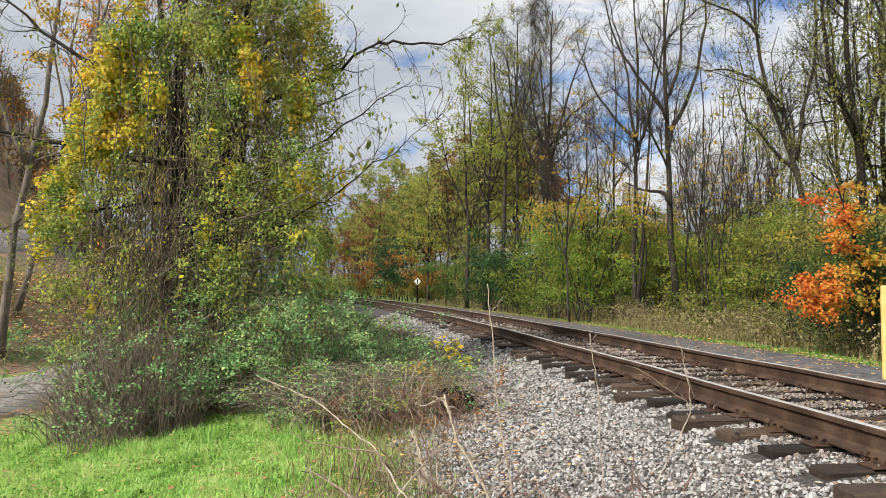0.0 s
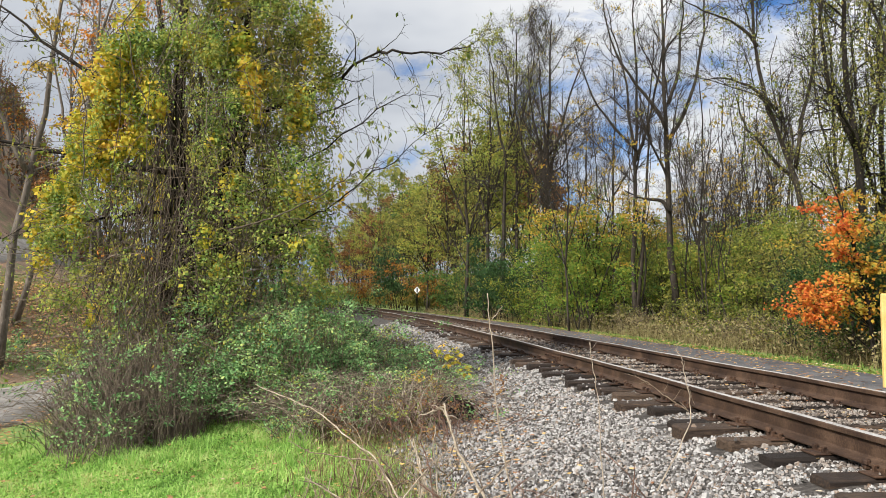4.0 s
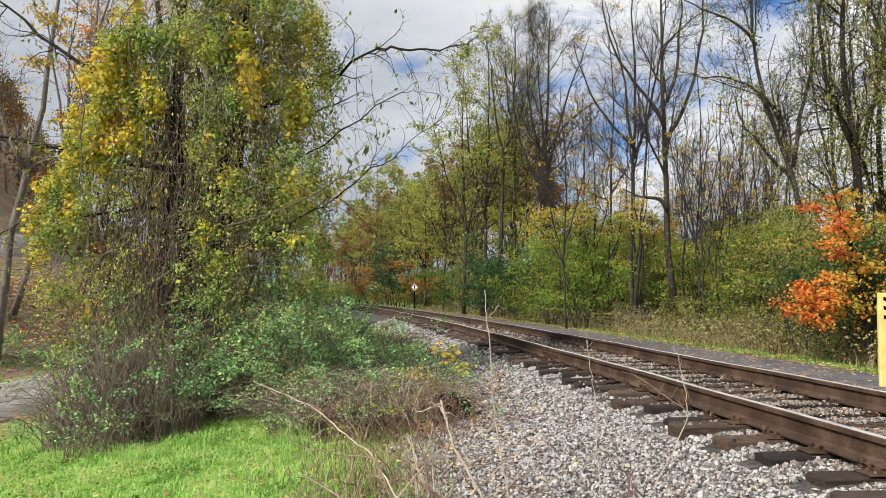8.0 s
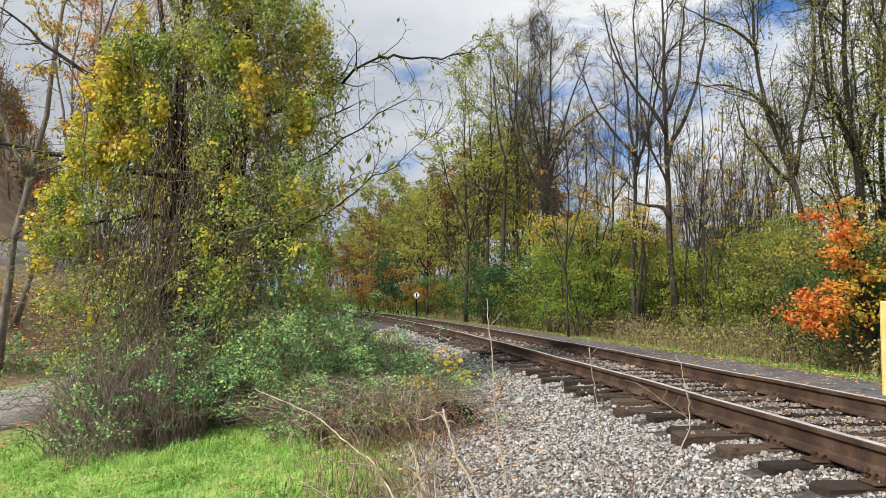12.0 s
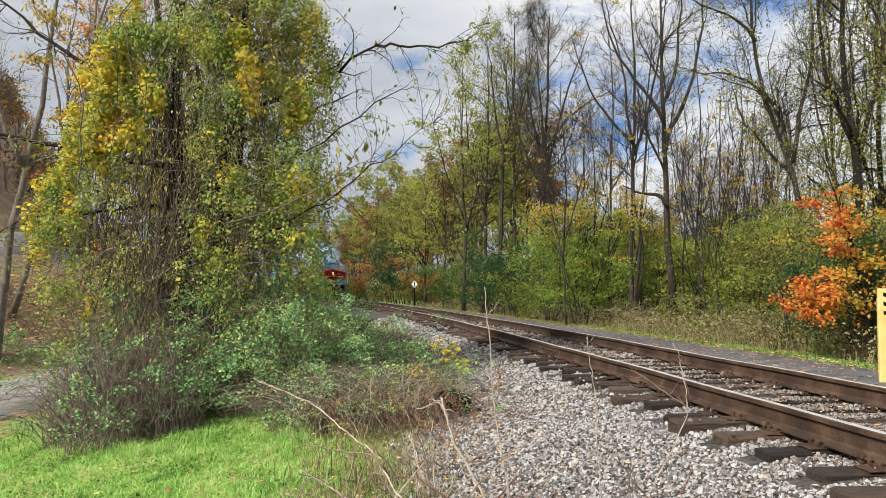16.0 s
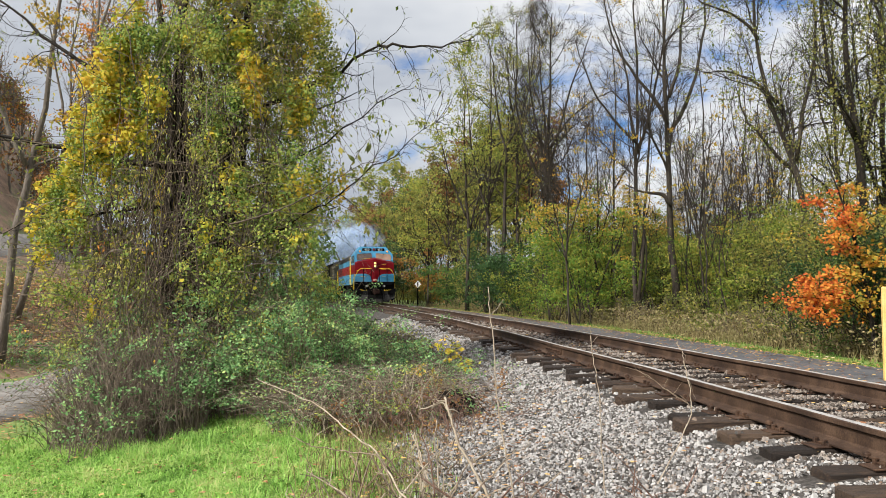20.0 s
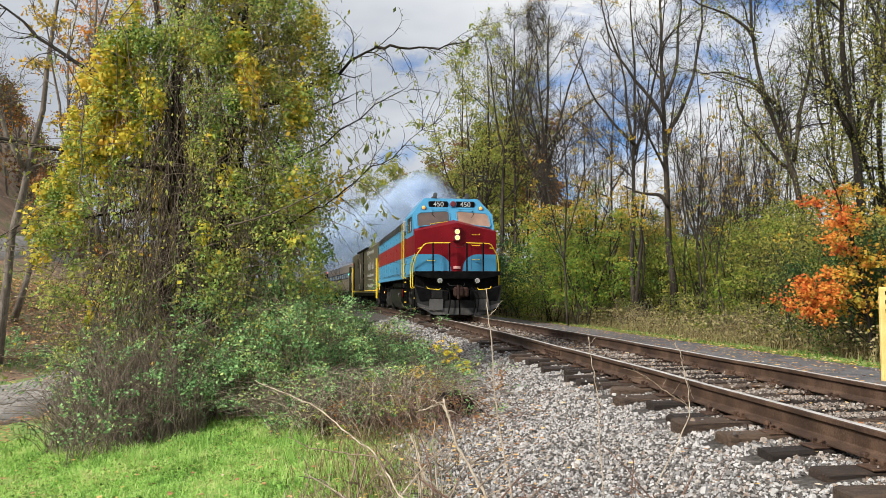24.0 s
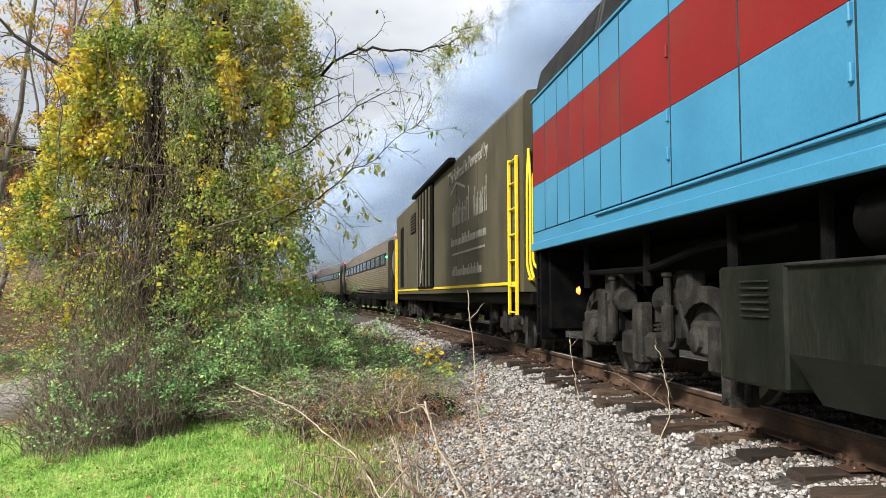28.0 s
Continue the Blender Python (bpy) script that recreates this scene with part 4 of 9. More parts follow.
def make_locomotive():
    T = thing("locomotive", Matrix(), "blue and crimson diesel passenger locomotive with black underframe", "locomotive")
    x = 1.53
    # body side and roof outline, cab behind the nose to the tail
    hood = [(-x, 1.45), (-x, 3.47), (-x + 0.04, 3.51), (-x + 0.13, 3.90), (-1.02, 4.20), (1.02, 4.20), (x - 0.13, 3.90), (x - 0.04, 3.51), (x, 3.47), (x, 1.45)]
    b = Build()
    bands = [(1.45, 1.69, 0), (1.69, 3.44, 3), (3.44, 3.47, 0)]
    for s in (-1, 1):
        for z0, z1, m in bands:
            b.add([(s * x, 2.9, z0), (s * x, LOCO_L, z0), (s * x, LOCO_L, z1), (s * x, 2.9, z1)], [[0, 1, 2, 3]], m)
    for z0, z1, m in bands:
        b.add([(-x, LOCO_L, z0), (x, LOCO_L, z0), (x, LOCO_L, z1), (-x, LOCO_L, z1)], [[0, 1, 2, 3]], m)
    n = len(hood)
    b.add([(px, y, pz) for y in (2.9, LOCO_L) for px, pz in hood], [[i, i + 1, n + i + 1, n + i] for i in range(1, n - 2)] + [[n + i for i in range(1, n - 1)]], 2)
    b.add([(-x, 2.9, 1.45), (x, 2.9, 1.45), (x, LOCO_L, 1.45), (-x, LOCO_L, 1.45)], [[0, 1, 2, 3]], 3)
    part("engine_hood", b, [P_BLUE, P_REDSIDE, P_ROOF, P_BLACK], T, "blue engine body with a crimson band")
    # seams, doors, posts and rivet strips on both sides
    rng = np.random.default_rng(5)
    doors = [2.92, 3.55, 4.05, 4.55, 5.7, 6.95, 8.24, 9.38, 10.44, 11.55, 12.12, 12.66, 13.22, 13.72, 14.3]
    for s in (-1, 1):
        for y0, y1 in zip(doors, doors[1:] + [LOCO_L - 0.06]):
            for z0, z1, m in ((1.69, 2.31, P_BLUE), (2.31, 3.03, P_REDSIDE), (3.03, 3.44, P_BLUE)):
                d = Build()
                a0, a1 = sorted((s * x, s * (x + 0.012)))
                d.box(a0, a1, y0 + 0.007, y1 - 0.007, z0 + (0.0 if z0 > 2 else 0.008), z1, bev=0.004)
                part("side_panel", d, m, T)
        for y in doors[1:]:
            d = Build()
            a0, a1 = sorted((s * (x + 0.002), s * (x + 0.014)))
            d.box(a0, a1, y - 0.008, y + 0.008, 1.70, 3.44, bev=0.002)
            part("panel_seam", d, P_SEAM, T, "dark grimy panel joint")
        for y in (5.7, 8.24, 10.44):
            for z, m in ((1.95, P_BLUE), (2.25, P_BLUE), (2.75, P_REDSIDE), (3.25, P_BLUE)):
                g = Build()
                a0, a1 = sorted((s * (x + 0.008), s * (x + 0.035)))
                g.box(a0, a1, y + 0.02, y + 0.05, z - 0.05, z + 0.05, bev=0.006)
                part("door_hinge", g, m, T)
        a0, a1 = sorted((s * x, s * (x + 0.03)))
        for y0, y1, z0, z1 in ((4.5, 12.3, 1.655, 1.675), (2.9, LOCO_L, 1.45, 1.555), (2.9, LOCO_L, 3.45, 3.485)):
            k = Build()
            k.box(a0, a1, y0, y1, z0, z1, bev=0.007)
            part("sill_rail", k, P_BLUE, T)
        # grilles along the roof edge
        for y0, y1 in ((3.2, 5.2), (5.35, 7.3), (7.45, 9.6), (9.75, 12.2), (12.35, 14.9)):
            gr = Build()
            cx, slope = s * (x - 0.06), 0.06
            gr.panel([(s * (x - 0.035), y0, 3.52), (s * (x - 0.035), y1, 3.52), (s * (x - 0.122), y1, 3.89), (s * (x - 0.122), y0, 3.89)], (s, 0, 0.25), 0.012, 0)
            for i in range(11):
                z = 3.53 + i * 0.032
                o = x - 0.035 - (z - 3.51) * 0.23
                a0, a1 = sorted((s * (o + 0.005), s * (o + 0.03)))
                gr.box(a0, a1, y0 + 0.03, y1 - 0.03, z, z + 0.014, bev=0.003)
            part("air_grille", gr, P_ROOF, T, "dark louvred air grille")
    # roof gear
    for y, l in ((5.2, 1.0), (7.6, 0.8), (10.2, 1.6), (12.3, 1.6)):
        r = Build()
        if l > 1.2:
            r.lathe((0, y, 4.18), (0, y, 4.36), [(0, l * 0.42), (0.5, l * 0.42), (1, l * 0.36)], 26)
            part("radiator_fan", r, P_ROOF, T)
        else:
            r.box(-0.35, 0.35, y - l / 2, y + l / 2, 4.18, 4.38, bev=0.05)
            part("exhaust_stack", r, P_ROOF, T, "sooty exhaust stack")
    # cab shell
    c = Build()
    cab = [(-x, 1.66), (-x, 3.86), (-1.42, 4.02), (-1.04, 4.50), (1.04, 4.50), (1.42, 4.02), (x, 3.86), (x, 1.66)]
    n = len(cab)
    yb, z_slope = 2.9, 1.0
    def front_y(z):
        return -0.12 if z < 3.2 else -0.12 + (z - 3.2) * 0.62
    V = [(px, front_y(pz), pz) for px, pz in cab] + [(px, yb, pz) for px, pz in cab]
    c.add(V, [[i, n + i, n + i + 1, i + 1] for i in range(1, n - 2)] + [[n + i for i in range(n)]], 0)
    for s in (-1, 1):
        for z0, z1, m in ((1.66, 2.30, 0), (2.30, 3.03, 1), (3.03, 3.86, 0)):
            c.add([(s * x, front_y(z0), z0), (s * x, yb, z0), (s * x, yb, z1), (s * x, front_y(z1), z1)], [[0, 1, 2, 3]], m)
        c.add([(s * x, -0.12, 1.50), (s * x, yb, 1.50), (s * x, yb, 1.66), (s * x, -0.12, 1.66)], [[0, 1, 2, 3]], 0)
    # windscreen wall, brow and roof edge
    def fp(px, pz):
        return (px, front_y(pz), pz)
    c.add([fp(-x, 3.1), fp(x, 3.1), fp(x, 3.86), fp(1.42, 4.02), fp(1.04, 4.50), fp(-1.04, 4.50), fp(-1.42, 4.02), fp(-x, 3.86)], [list(range(8))], 0)
    part("cab", c, [P_BLUE, P_RED], T, "blue cab with a crimson waist")
    # nose with a shallow ridge
    nb = Build()
    yc, ye = -0.52, -0.34
    zc, ze = 3.46, 3.16
    nose = [(-x, 1.66), (0, 1.66), (x, 1.66), (x, ze), (0, zc), (-x, ze)]
    V = [(-x, ye, 1.66), (0, yc, 1.66), (x, ye, 1.66), (x, ye, ze), (0, yc, zc), (-x, ye, ze), (-x, 0.1, 1.66), (0, 0.1, 1.66), (x, 0.1, 1.66), (x, 0.1, ze + 0.12), (0, 0.1, zc + 0.16), (-x, 0.1, ze + 0.12)]
    nb.add(V, [[0, 1, 4, 5], [1, 2, 3, 4], [5, 4, 10, 11], [4, 3, 9, 10]], 1)
    nb.add(V, [[0, 5, 11, 6], [3, 2, 8, 9]], 1)
    nb.add(V, [[0, 6, 7, 1], [1, 7, 8, 2]], 0)
    for s in (-1, 1):
        nb.add([(s * (x + 0.003), ye, 1.66), (s * (x + 0.003), 0.1, 1.66), (s * (x + 0.003), 0.1, 2.30), (s * (x + 0.003), ye, 2.30)], [[0, 1, 2, 3]], 0)
    part("nose", nb, [P_BLUE, P_RED], T, "crimson nose with a shallow centre ridge")
    # blue lower panels with a curved edge towards the centre
    def nose_y(px):
        return yc + (ye - yc) * abs(px) / x
    for s in (-1, 1):
        out = [(s * x, 1.68), (s * 0.20, 1.68)]
        for i in range(13):
            a = i / 12 * math.pi / 2
            out.append((s * (0.78 - 0.56 * math.cos(a)), 1.74 + 0.56 * math.sin(a)))
        out.append((s * x, 2.30))
        pb = Build()
        nrm = (s * (ye - yc) / x * -1, -1, 0)
        pts = [(px, nose_y(px), pz) for px, pz in out]
        pb.panel(pts if s < 0 else list(reversed(pts)), nrm, 0.006)
        part("nose_panel", pb, P_BLUE, T, "sky-blue nose panel with a curved edge")
    for ys, zs in ((0.55, 0), (-0.55, 0)):
        d = Build()
        d.box(ys - 0.004, ys + 0.004, nose_y(ys) - 0.012, nose_y(ys) + 0.02, 1.72, 3.2, bev=0.002)
        part("nose_seam", d, P_RED, T)
    bd = Build()
    bd.box(-0.13, 0.13, yc - 0.03, yc + 0.05, 1.76, 1.86, bev=0.01)
    part("nose_badge", bd, P_PINK, T, "small faded badge plate")
    # windscreens, sunshades
    for s in (-1, 1):
        w = Build()
        out = [(s * 0.14, 3.50), (s * 0.14, 3.92), (s * 0.24, 3.98), (s * 1.26, 3.90), (s * 1.38, 3.80), (s * 1.40, 3.42), (s * 1.34, 3.34)]
        pts = [(px, front_y(pz) - 0.004, pz) for px, pz in out]
        w.panel(pts if s > 0 else list(reversed(pts)), (0, -1, 0.62), 0.008)
        part("windscreen", w, P_SHADEGLASS if s > 0 else P_DIMSHADE, T, "windscreen with a tan sunshade behind it")
        fr = Build()
        loop = [np.array((px, front_y(pz) - 0.012, pz)) for px, pz in out]
        fr.tube(np.array(loop + [loop[0]]), 0.022, 6, cap=False)
        part("windscreen_frame", fr, P_BLUE, T)
        wp = Build()
        wp.tube([(s * 0.75, front_y(3.96) - 0.05, 4.0), (s * 0.80, front_y(3.9) - 0.05, 3.86), (s * 0.62, front_y(3.7) - 0.04, 3.62)], 0.011, 5)
        part("wiper", wp, P_BLACK, T)
        # number boards, marker lamps
        nbx = s * 0.52
        bo = Build()
        bo.box(nbx - 0.37, nbx + 0.37, front_y(4.24) - 0.07, front_y(4.24) + 0.12, 4.12, 4.37, bev=0.03)
        board = part("number_board", bo, P_BLACK, T, "black board with white numerals")
        lettering("450", 0.27, P_NUMERAL, board, Matrix.Translation((nbx, front_y(4.24) - 0.076, 4.243)) @ Euler((math.pi / 2, 0, 0)).to_matrix().to_4x4(), "numerals", 0.001)
        sh = Build()
        sh.tube([(nbx - 0.3, front_y(4.1) - 0.03, 4.09), (nbx - 0.24, front_y(4.08) - 0.12, 4.05), (nbx + 0.24, front_y(4.08) - 0.12, 4.05), (nbx + 0.3, front_y(4.1) - 0.03, 4.09)], 0.012, 6)
        part("board_grab", sh, P_BLUE, T)
        la = Build()
        lx = s * 1.1
        la.lathe((lx, front_y(4.12) + 0.03, 4.10), (lx, front_y(4.12) - 0.09, 4.10), [(0, 0.10), (0.8, 0.10), (1, 0.09)], 18)
        lamp_ = part("marker_lamp", la, P_BLUE, T)
        le = Build()
        le.lathe((lx, front_y(4.12) - 0.085, 4.10), (lx, front_y(4.12) - 0.125, 4.10), [(0, 0.075), (0.5, 0.06), (1, 0.02)], 16)
        part("lens", le, G_AMBER, lamp_, "amber lens")
        hb = Build()
        hb.box(s * 0.62 - 0.1, s * 0.62 + 0.1, 0.75, 1.05, 4.49, 4.60, bev=0.03)
        hb.lathe((s * 0.62, 0.75, 4.62), (s * 0.62, 0.62, 4.62), [(0, 0.05), (1, 0.09)], 12)
        part("roof_beacon", hb, P_ROOF, T)
    rl = Build()
    rl.lathe((0.04, front_y(4.25) + 0.02, 4.26), (0.04, front_y(4.25) - 0.12, 4.26), [(0, 0.14), (0.85, 0.14), (1, 0.12)], 20)
    ro = part("warning_lamp", rl, P_BLUE, T)
    r2 = Build()
    r2.lathe((0.04, front_y(4.25) - 0.115, 4.26), (0.04, front_y(4.25) - 0.15, 4.26), [(0, 0.115), (1, 0.08)], 20)
    part("lens", r2, P_REDLENS, ro, "dark red lens")
    # headlights
    hx = Build()
    hx.box(-0.15, 0.15, yc - 0.10, yc + 0.12, 2.76, 3.26, bev=0.03)
    hs = part("headlight_housing", hx, P_RED, T)
    for z in (2.90, 3.12):
        h1 = Build()
        h1.lathe((0, yc - 0.095, z), (0, yc - 0.125, z), [(0, 0.105), (1, 0.10)], 22)
        h2 = part("headlight", h1, P_CHROME, hs, "bright sealed-beam headlight")
        h3 = Build()
        h3.lathe((0, yc - 0.122, z), (0, yc - 0.135, z), [(0, 0.088), (1, 0.075)], 22)
        part("headlight_lens", h3, G_HEAD, hs, "glowing headlight lens")
    hv = Build()
    hv.prism([(-0.17, 3.27), (0.17, 3.27), (0.0, 3.36)], yc - 0.12, yc + 0.05)
    part("headlight_hood", hv, P_RED, T)
    for gx, gzz in ((-0.95, 2.06), (-0.98, 3.0), (0.72, 3.02), (0.72, 2.62), (0.72, 2.10), (0.95, 2.70)):
        yy = nose_y(gx)
        g = rod([(gx - 0.14, yy, gzz + 0.03), (gx - 0.14, yy - 0.07, gzz), (gx + 0.14, yy - 0.07, gzz), (gx + 0.14, yy, gzz + 0.03)], 0.011, 0.03, 6)
        if gx > -0.97:
            part("grab_iron", g, P_YELLOW, T, "yellow grab iron")
    gl = rod([(-0.92, front_y(3.42) - 0.04, 3.40), (-0.9, front_y(3.42) - 0.07, 3.46), (-0.15, front_y(3.6) - 0.06, 3.56)], 0.010, 0.03, 6)
    part("grab_iron", gl, P_YELLOW, T, "long yellow grab iron under the windscreen")
    # front platform, handrails
    pl = Build()
    pl.prism([(-1.56, 1.54), (-1.3, 1.46), (-0.9, 1.40), (0.9, 1.40), (1.3, 1.46), (1.56, 1.54), (1.56, 1.66), (-1.56, 1.66)], -0.86, 0.1)
    part("front_platform", pl, P_BLACK, T, "black front platform and anticlimber")
    for s in (-1, 1):
        for px in (0.32, 0.93):
            po = Build()
            po.box(s * px - 0.025, s * px + 0.025, -0.83, -0.77, 1.6, 2.70, bev=0.01)
            part("handrail_post", po, P_BLACK, T)
        hr = rod([(s * 0.30, -0.80, 2.70), (s * 1.22, -0.78, 2.68), (s * 1.52, -0.58, 2.25), (s * 1.62, -0.36, 1.75), (s * 1.62, -0.32, 1.10), (s * 1.50, -0.32, 1.06)], 0.021, 0.12)
        part("handrail", hr, P_YELLOW, T, "yellow tube handrail")
        hq = rod([(s * 1.28, -0.38, 2.55), (s * 1.46, -0.33, 2.50), (s * 1.60, -0.06, 2.05), (s * 1.63, 0.16, 1.75), (s * 1.63, 0.16, 1.08), (s * 1.5, 0.16, 1.04)], 0.021, 0.12)
        part("handrail", hq, P_YELLOW, T, "yellow tube handrail")
        ch = rod([(s * 0.30, -0.80, 2.68), (s * 0.16, -0.81, 2.56), (0, -0.82, 2.52)], 0.008, 0.1, 5)
        part("safety_chain", ch, P_STEELGREY, T)
        # step well at the front corner
        for xa, xb, ya, yb, za in ((1.16, 1.56, 0.12, 0.18, 0.24), (1.50, 1.56, -0.30, 0.12, 0.32), (1.16, 1.22, -0.53, 0.12, 0.24), (1.22, 1.54, -0.58, -0.53, 0.24)):
            sw = Build()
            sw.box(*sorted((s * xa, s * xb)), ya, yb, za, 1.50, bev=0.015)
            part("step_panel", sw, P_BLACK, T)
        for z, ye in ((0.28, 0.10), (0.68, -0.30), (1.08, -0.30)):
            st = Build()
            st.box(*sorted((s * 1.22, s * 1.55)), -0.53, ye, z, z + 0.035, bev=0.01)
            o = part("step", st, P_BLACK, T)
            e = Build()
            e.box(*sorted((s * 1.562, s * 1.58)), -0.53, ye, z + 0.005, z + 0.03, bev=0.004)
            part("step_edge", e, P_YELLOW, o, "yellow step edge")
        # ditch light
        dl = Build()
        dx = s * 0.69
        dl.box(dx - 0.10, dx + 0.10, -0.78, -0.6, 1.22, 1.42, bev=0.02)
        dl.lathe((dx, -0.76, 1.32), (dx, -0.86, 1.32), [(0, 0.10), (0.9, 0.11), (1, 0.10)], 20)
        do = part("ditch_light", dl, P_BLACK, T)
        d2 = Build()
        d2.lathe((dx, -0.85, 1.32), (dx, -0.868, 1.32), [(0, 0.098), (1, 0.090)], 20)
        part("lamp_rim", d2, P_CHROME, do, "bright lamp rim")
        d3 = Build()
        d3.lathe((dx, -0.866, 1.32), (dx, -0.880, 1.32), [(0, 0.078), (1, 0.05)], 20)
        part("lens", d3, P_LENS, do, "clear lamp lens")
        gi = rod([(s * 1.18, -0.90, 1.10), (s * 1.14, -0.97, 1.03), (s * 0.72, -0.97, 0.99), (s * 0.68, -0.9, 1.06)], 0.012, 0.03, 6)
        part("grab_iron", gi, P_YELLOW, T, "yellow uncoupling grab")
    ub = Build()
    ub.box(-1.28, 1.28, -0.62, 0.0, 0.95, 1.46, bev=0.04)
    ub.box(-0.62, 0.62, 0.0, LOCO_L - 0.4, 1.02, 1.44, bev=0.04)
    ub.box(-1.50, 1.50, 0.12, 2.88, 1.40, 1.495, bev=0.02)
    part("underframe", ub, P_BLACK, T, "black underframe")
    # plow
    pw = Build()
    for s in (-1, 1):
        out = [(s * 0.02, 0.10), (s * 0.95, 0.10), (s * 1.52, 0.42), (s * 1.62, 1.18), (s * 1.05, 1.02), (s * 0.42, 0.96), (s * 0.42, 0.62), (s * 0.02, 0.62)]
        def plow_y(px, pz):
            return -1.05 + abs(px) * 0.10 + (pz - 0.1) * 0.10
        pts = [(px, plow_y(px, pz), pz) for px, pz in out]
        pw.panel(pts if s < 0 else list(reversed(pts)), (0, -1, 0.1), -0.03)
    part("snow_plow", pw, P_STEELGREY, T, "scuffed grey pilot plow")
    for s in (-1, 1):
        up = Build()
        out = [(s * 0.44, 0.60), (s * 1.42, 0.58), (s * 1.58, 1.12), (s * 1.05, 1.0), (s * 0.44, 0.94)]
        pts = [(px, plow_y(px, pz) - 0.008, pz) for px, pz in out]
        up.panel(pts if s < 0 else list(reversed(pts)), (0, -1, 0.1), 0.006)
        part("plow_upper_plate", up, P_BLACK, T)
    for s in (-1, 1):
        fl = Build()
        pts = [(px, plow_y(px, pz) - 0.05, pz) for px, pz in ((s * 0.62, 0.26), (s * 1.12, 0.26), (s * 1.08, 0.66), (s * 0.60, 0.66))]
        fl.panel(pts if s < 0 else list(reversed(pts)), (0, -1, 0.1), 0.02)
        part("plow_flap", fl, P_SCUFF, T, "hanging grey plow door")
        hg = Build()
        for hx_ in (0.70, 1.0):
            hg.lathe((s * hx_ - 0.05, plow_y(hx_, 0.67) - 0.06, 0.67), (s * hx_ + 0.05, plow_y(hx_, 0.67) - 0.06, 0.67), [(0, 0.018), (1, 0.018)], 8)
        part("flap_hinge", hg, P_BLACK, T)
        toe = Build()
        pts = [(px, plow_y(px, pz) - 0.006, pz) for px, pz in ((s * 0.03, 0.10), (s * 0.95, 0.10), (s * 1.50, 0.41), (s * 1.515, 0.52), (s * 0.9, 0.34), (s * 0.03, 0.33))]
        toe.panel(pts if s < 0 else list(reversed(pts)), (0, -1, 0.1), 0.004)
        part("plow_toe", toe, P_SCUFF, T, "scuffed bare lower edge of the plow")
        bk = Build()
        bk.box(s * 0.80 - 0.2, s * 0.80 + 0.2, -0.96, -0.8, 0.66, 0.98, bev=0.02)
        part("plow_recess", bk, P_STEELGREY, T)
    # coupler, hoses
    cp = Build()
    cp.box(-0.16, 0.16, -1.15, -0.5, 0.78, 1.02, bev=0.04)
    cp.box(-0.26, 0.10, -1.42, -1.08, 0.72, 1.10, bev=0.07)
    cp.box(0.06, 0.28, -1.36, -1.05, 0.72, 1.08, bev=0.06)
    cp.lathe((-0.12, -1.40, 0.66), (-0.12, -1.40, 1.16), [(0, 0.05), (1, 0.05)], 10)
    part("coupler", cp, P_RUST, T, "rusty knuckle coupler")
    for hx_, r_ in ((0.5, 0.03), (0.62, 0.022), (-0.42, 0.026)):
        ho = rod([(hx_, -0.75, 1.05), (hx_ + 0.02, -1.08, 0.98), (hx_ + 0.06, -1.16, 0.6), (hx_ - 0.02, -1.16, 0.14)], r_, 0.2)
        part("air_hose", ho, P_BLACK, T)
    cut = rod([(-0.42, -0.95, 1.22), (-0.36, -1.1, 1.14), (0.14, -1.1, 1.12), (0.2, -0.95, 1.22)], 0.012, 0.06, 6)
    part("uncoupling_lever", cut, P_STEELGREY, T)
    # cab side: shelf panel, window, ladder, mirror
    for s in (-1, 1):
        bx = Build()
        a0, a1 = sorted((s * x, s * (x + 0.05)))
        bx.box(a0, a1, -0.1, 1.98, 1.60, 2.24, bev=0.015)
        part("battery_box_cover", bx, P_BLUE, T, "blue hinged side box")
        for z, y0, y1 in ((2.245, -0.08, 1.95), (1.595, 0.1, 1.95)):
            hg = Build()
            hg.tube([(s * (x + 0.055), y0, z), (s * (x + 0.055), y1, z)], 0.018, 6)
            part("hinge_rod", hg, P_BLUE, T)
        for y, z in ((0.12, 2.08), (0.95, 1.98), (1.75, 2.10)):
            la = Build()
            a2, a3 = sorted((s * (x + 0.045), s * (x + 0.075)))
            la.box(a2, a3, y - 0.04, y + 0.04, z - 0.05, z + 0.05, bev=0.01)
            part("latch", la, P_BLUE, T)
        for y0, y1, z0, z1 in ((0.62, 1.20, 3.22, 3.76), (1.28, 1.66, 3.22, 3.76)):
            ww = Build()
            a2, a3 = sorted((s * (x - 0.006), s * (x + 0.012)))
            ww.box(a2, a3, y0, y1, z0, z1, bev=0.02)
            wo = part("cab_window", ww, P_DARKGLASS, T, "dark cab side window")
            wf = Build()
            wf.tube(np.array([(s * (x + 0.012), y0, z0), (s * (x + 0.012), y1, z0), (s * (x + 0.012), y1, z1), (s * (x + 0.012), y0, z1), (s * (x + 0.012), y0, z0)]), 0.02, 6, cap=False)
            part("window_frame", wf, P_STEELGREY, wo)
        mi = Build()
        a2, a3 = sorted((s * (x + 0.06), s * (x + 0.20)))
        mi.box(a2, a3, 1.74, 1.80, 3.28, 3.70, bev=0.02)
        mi.tube([(s * x, 1.77, 3.5), (s * (x + 0.1), 1.77, 3.5)], 0.012, 6)
        part("mirror", mi, P_CHROME, T, "square wing mirror")
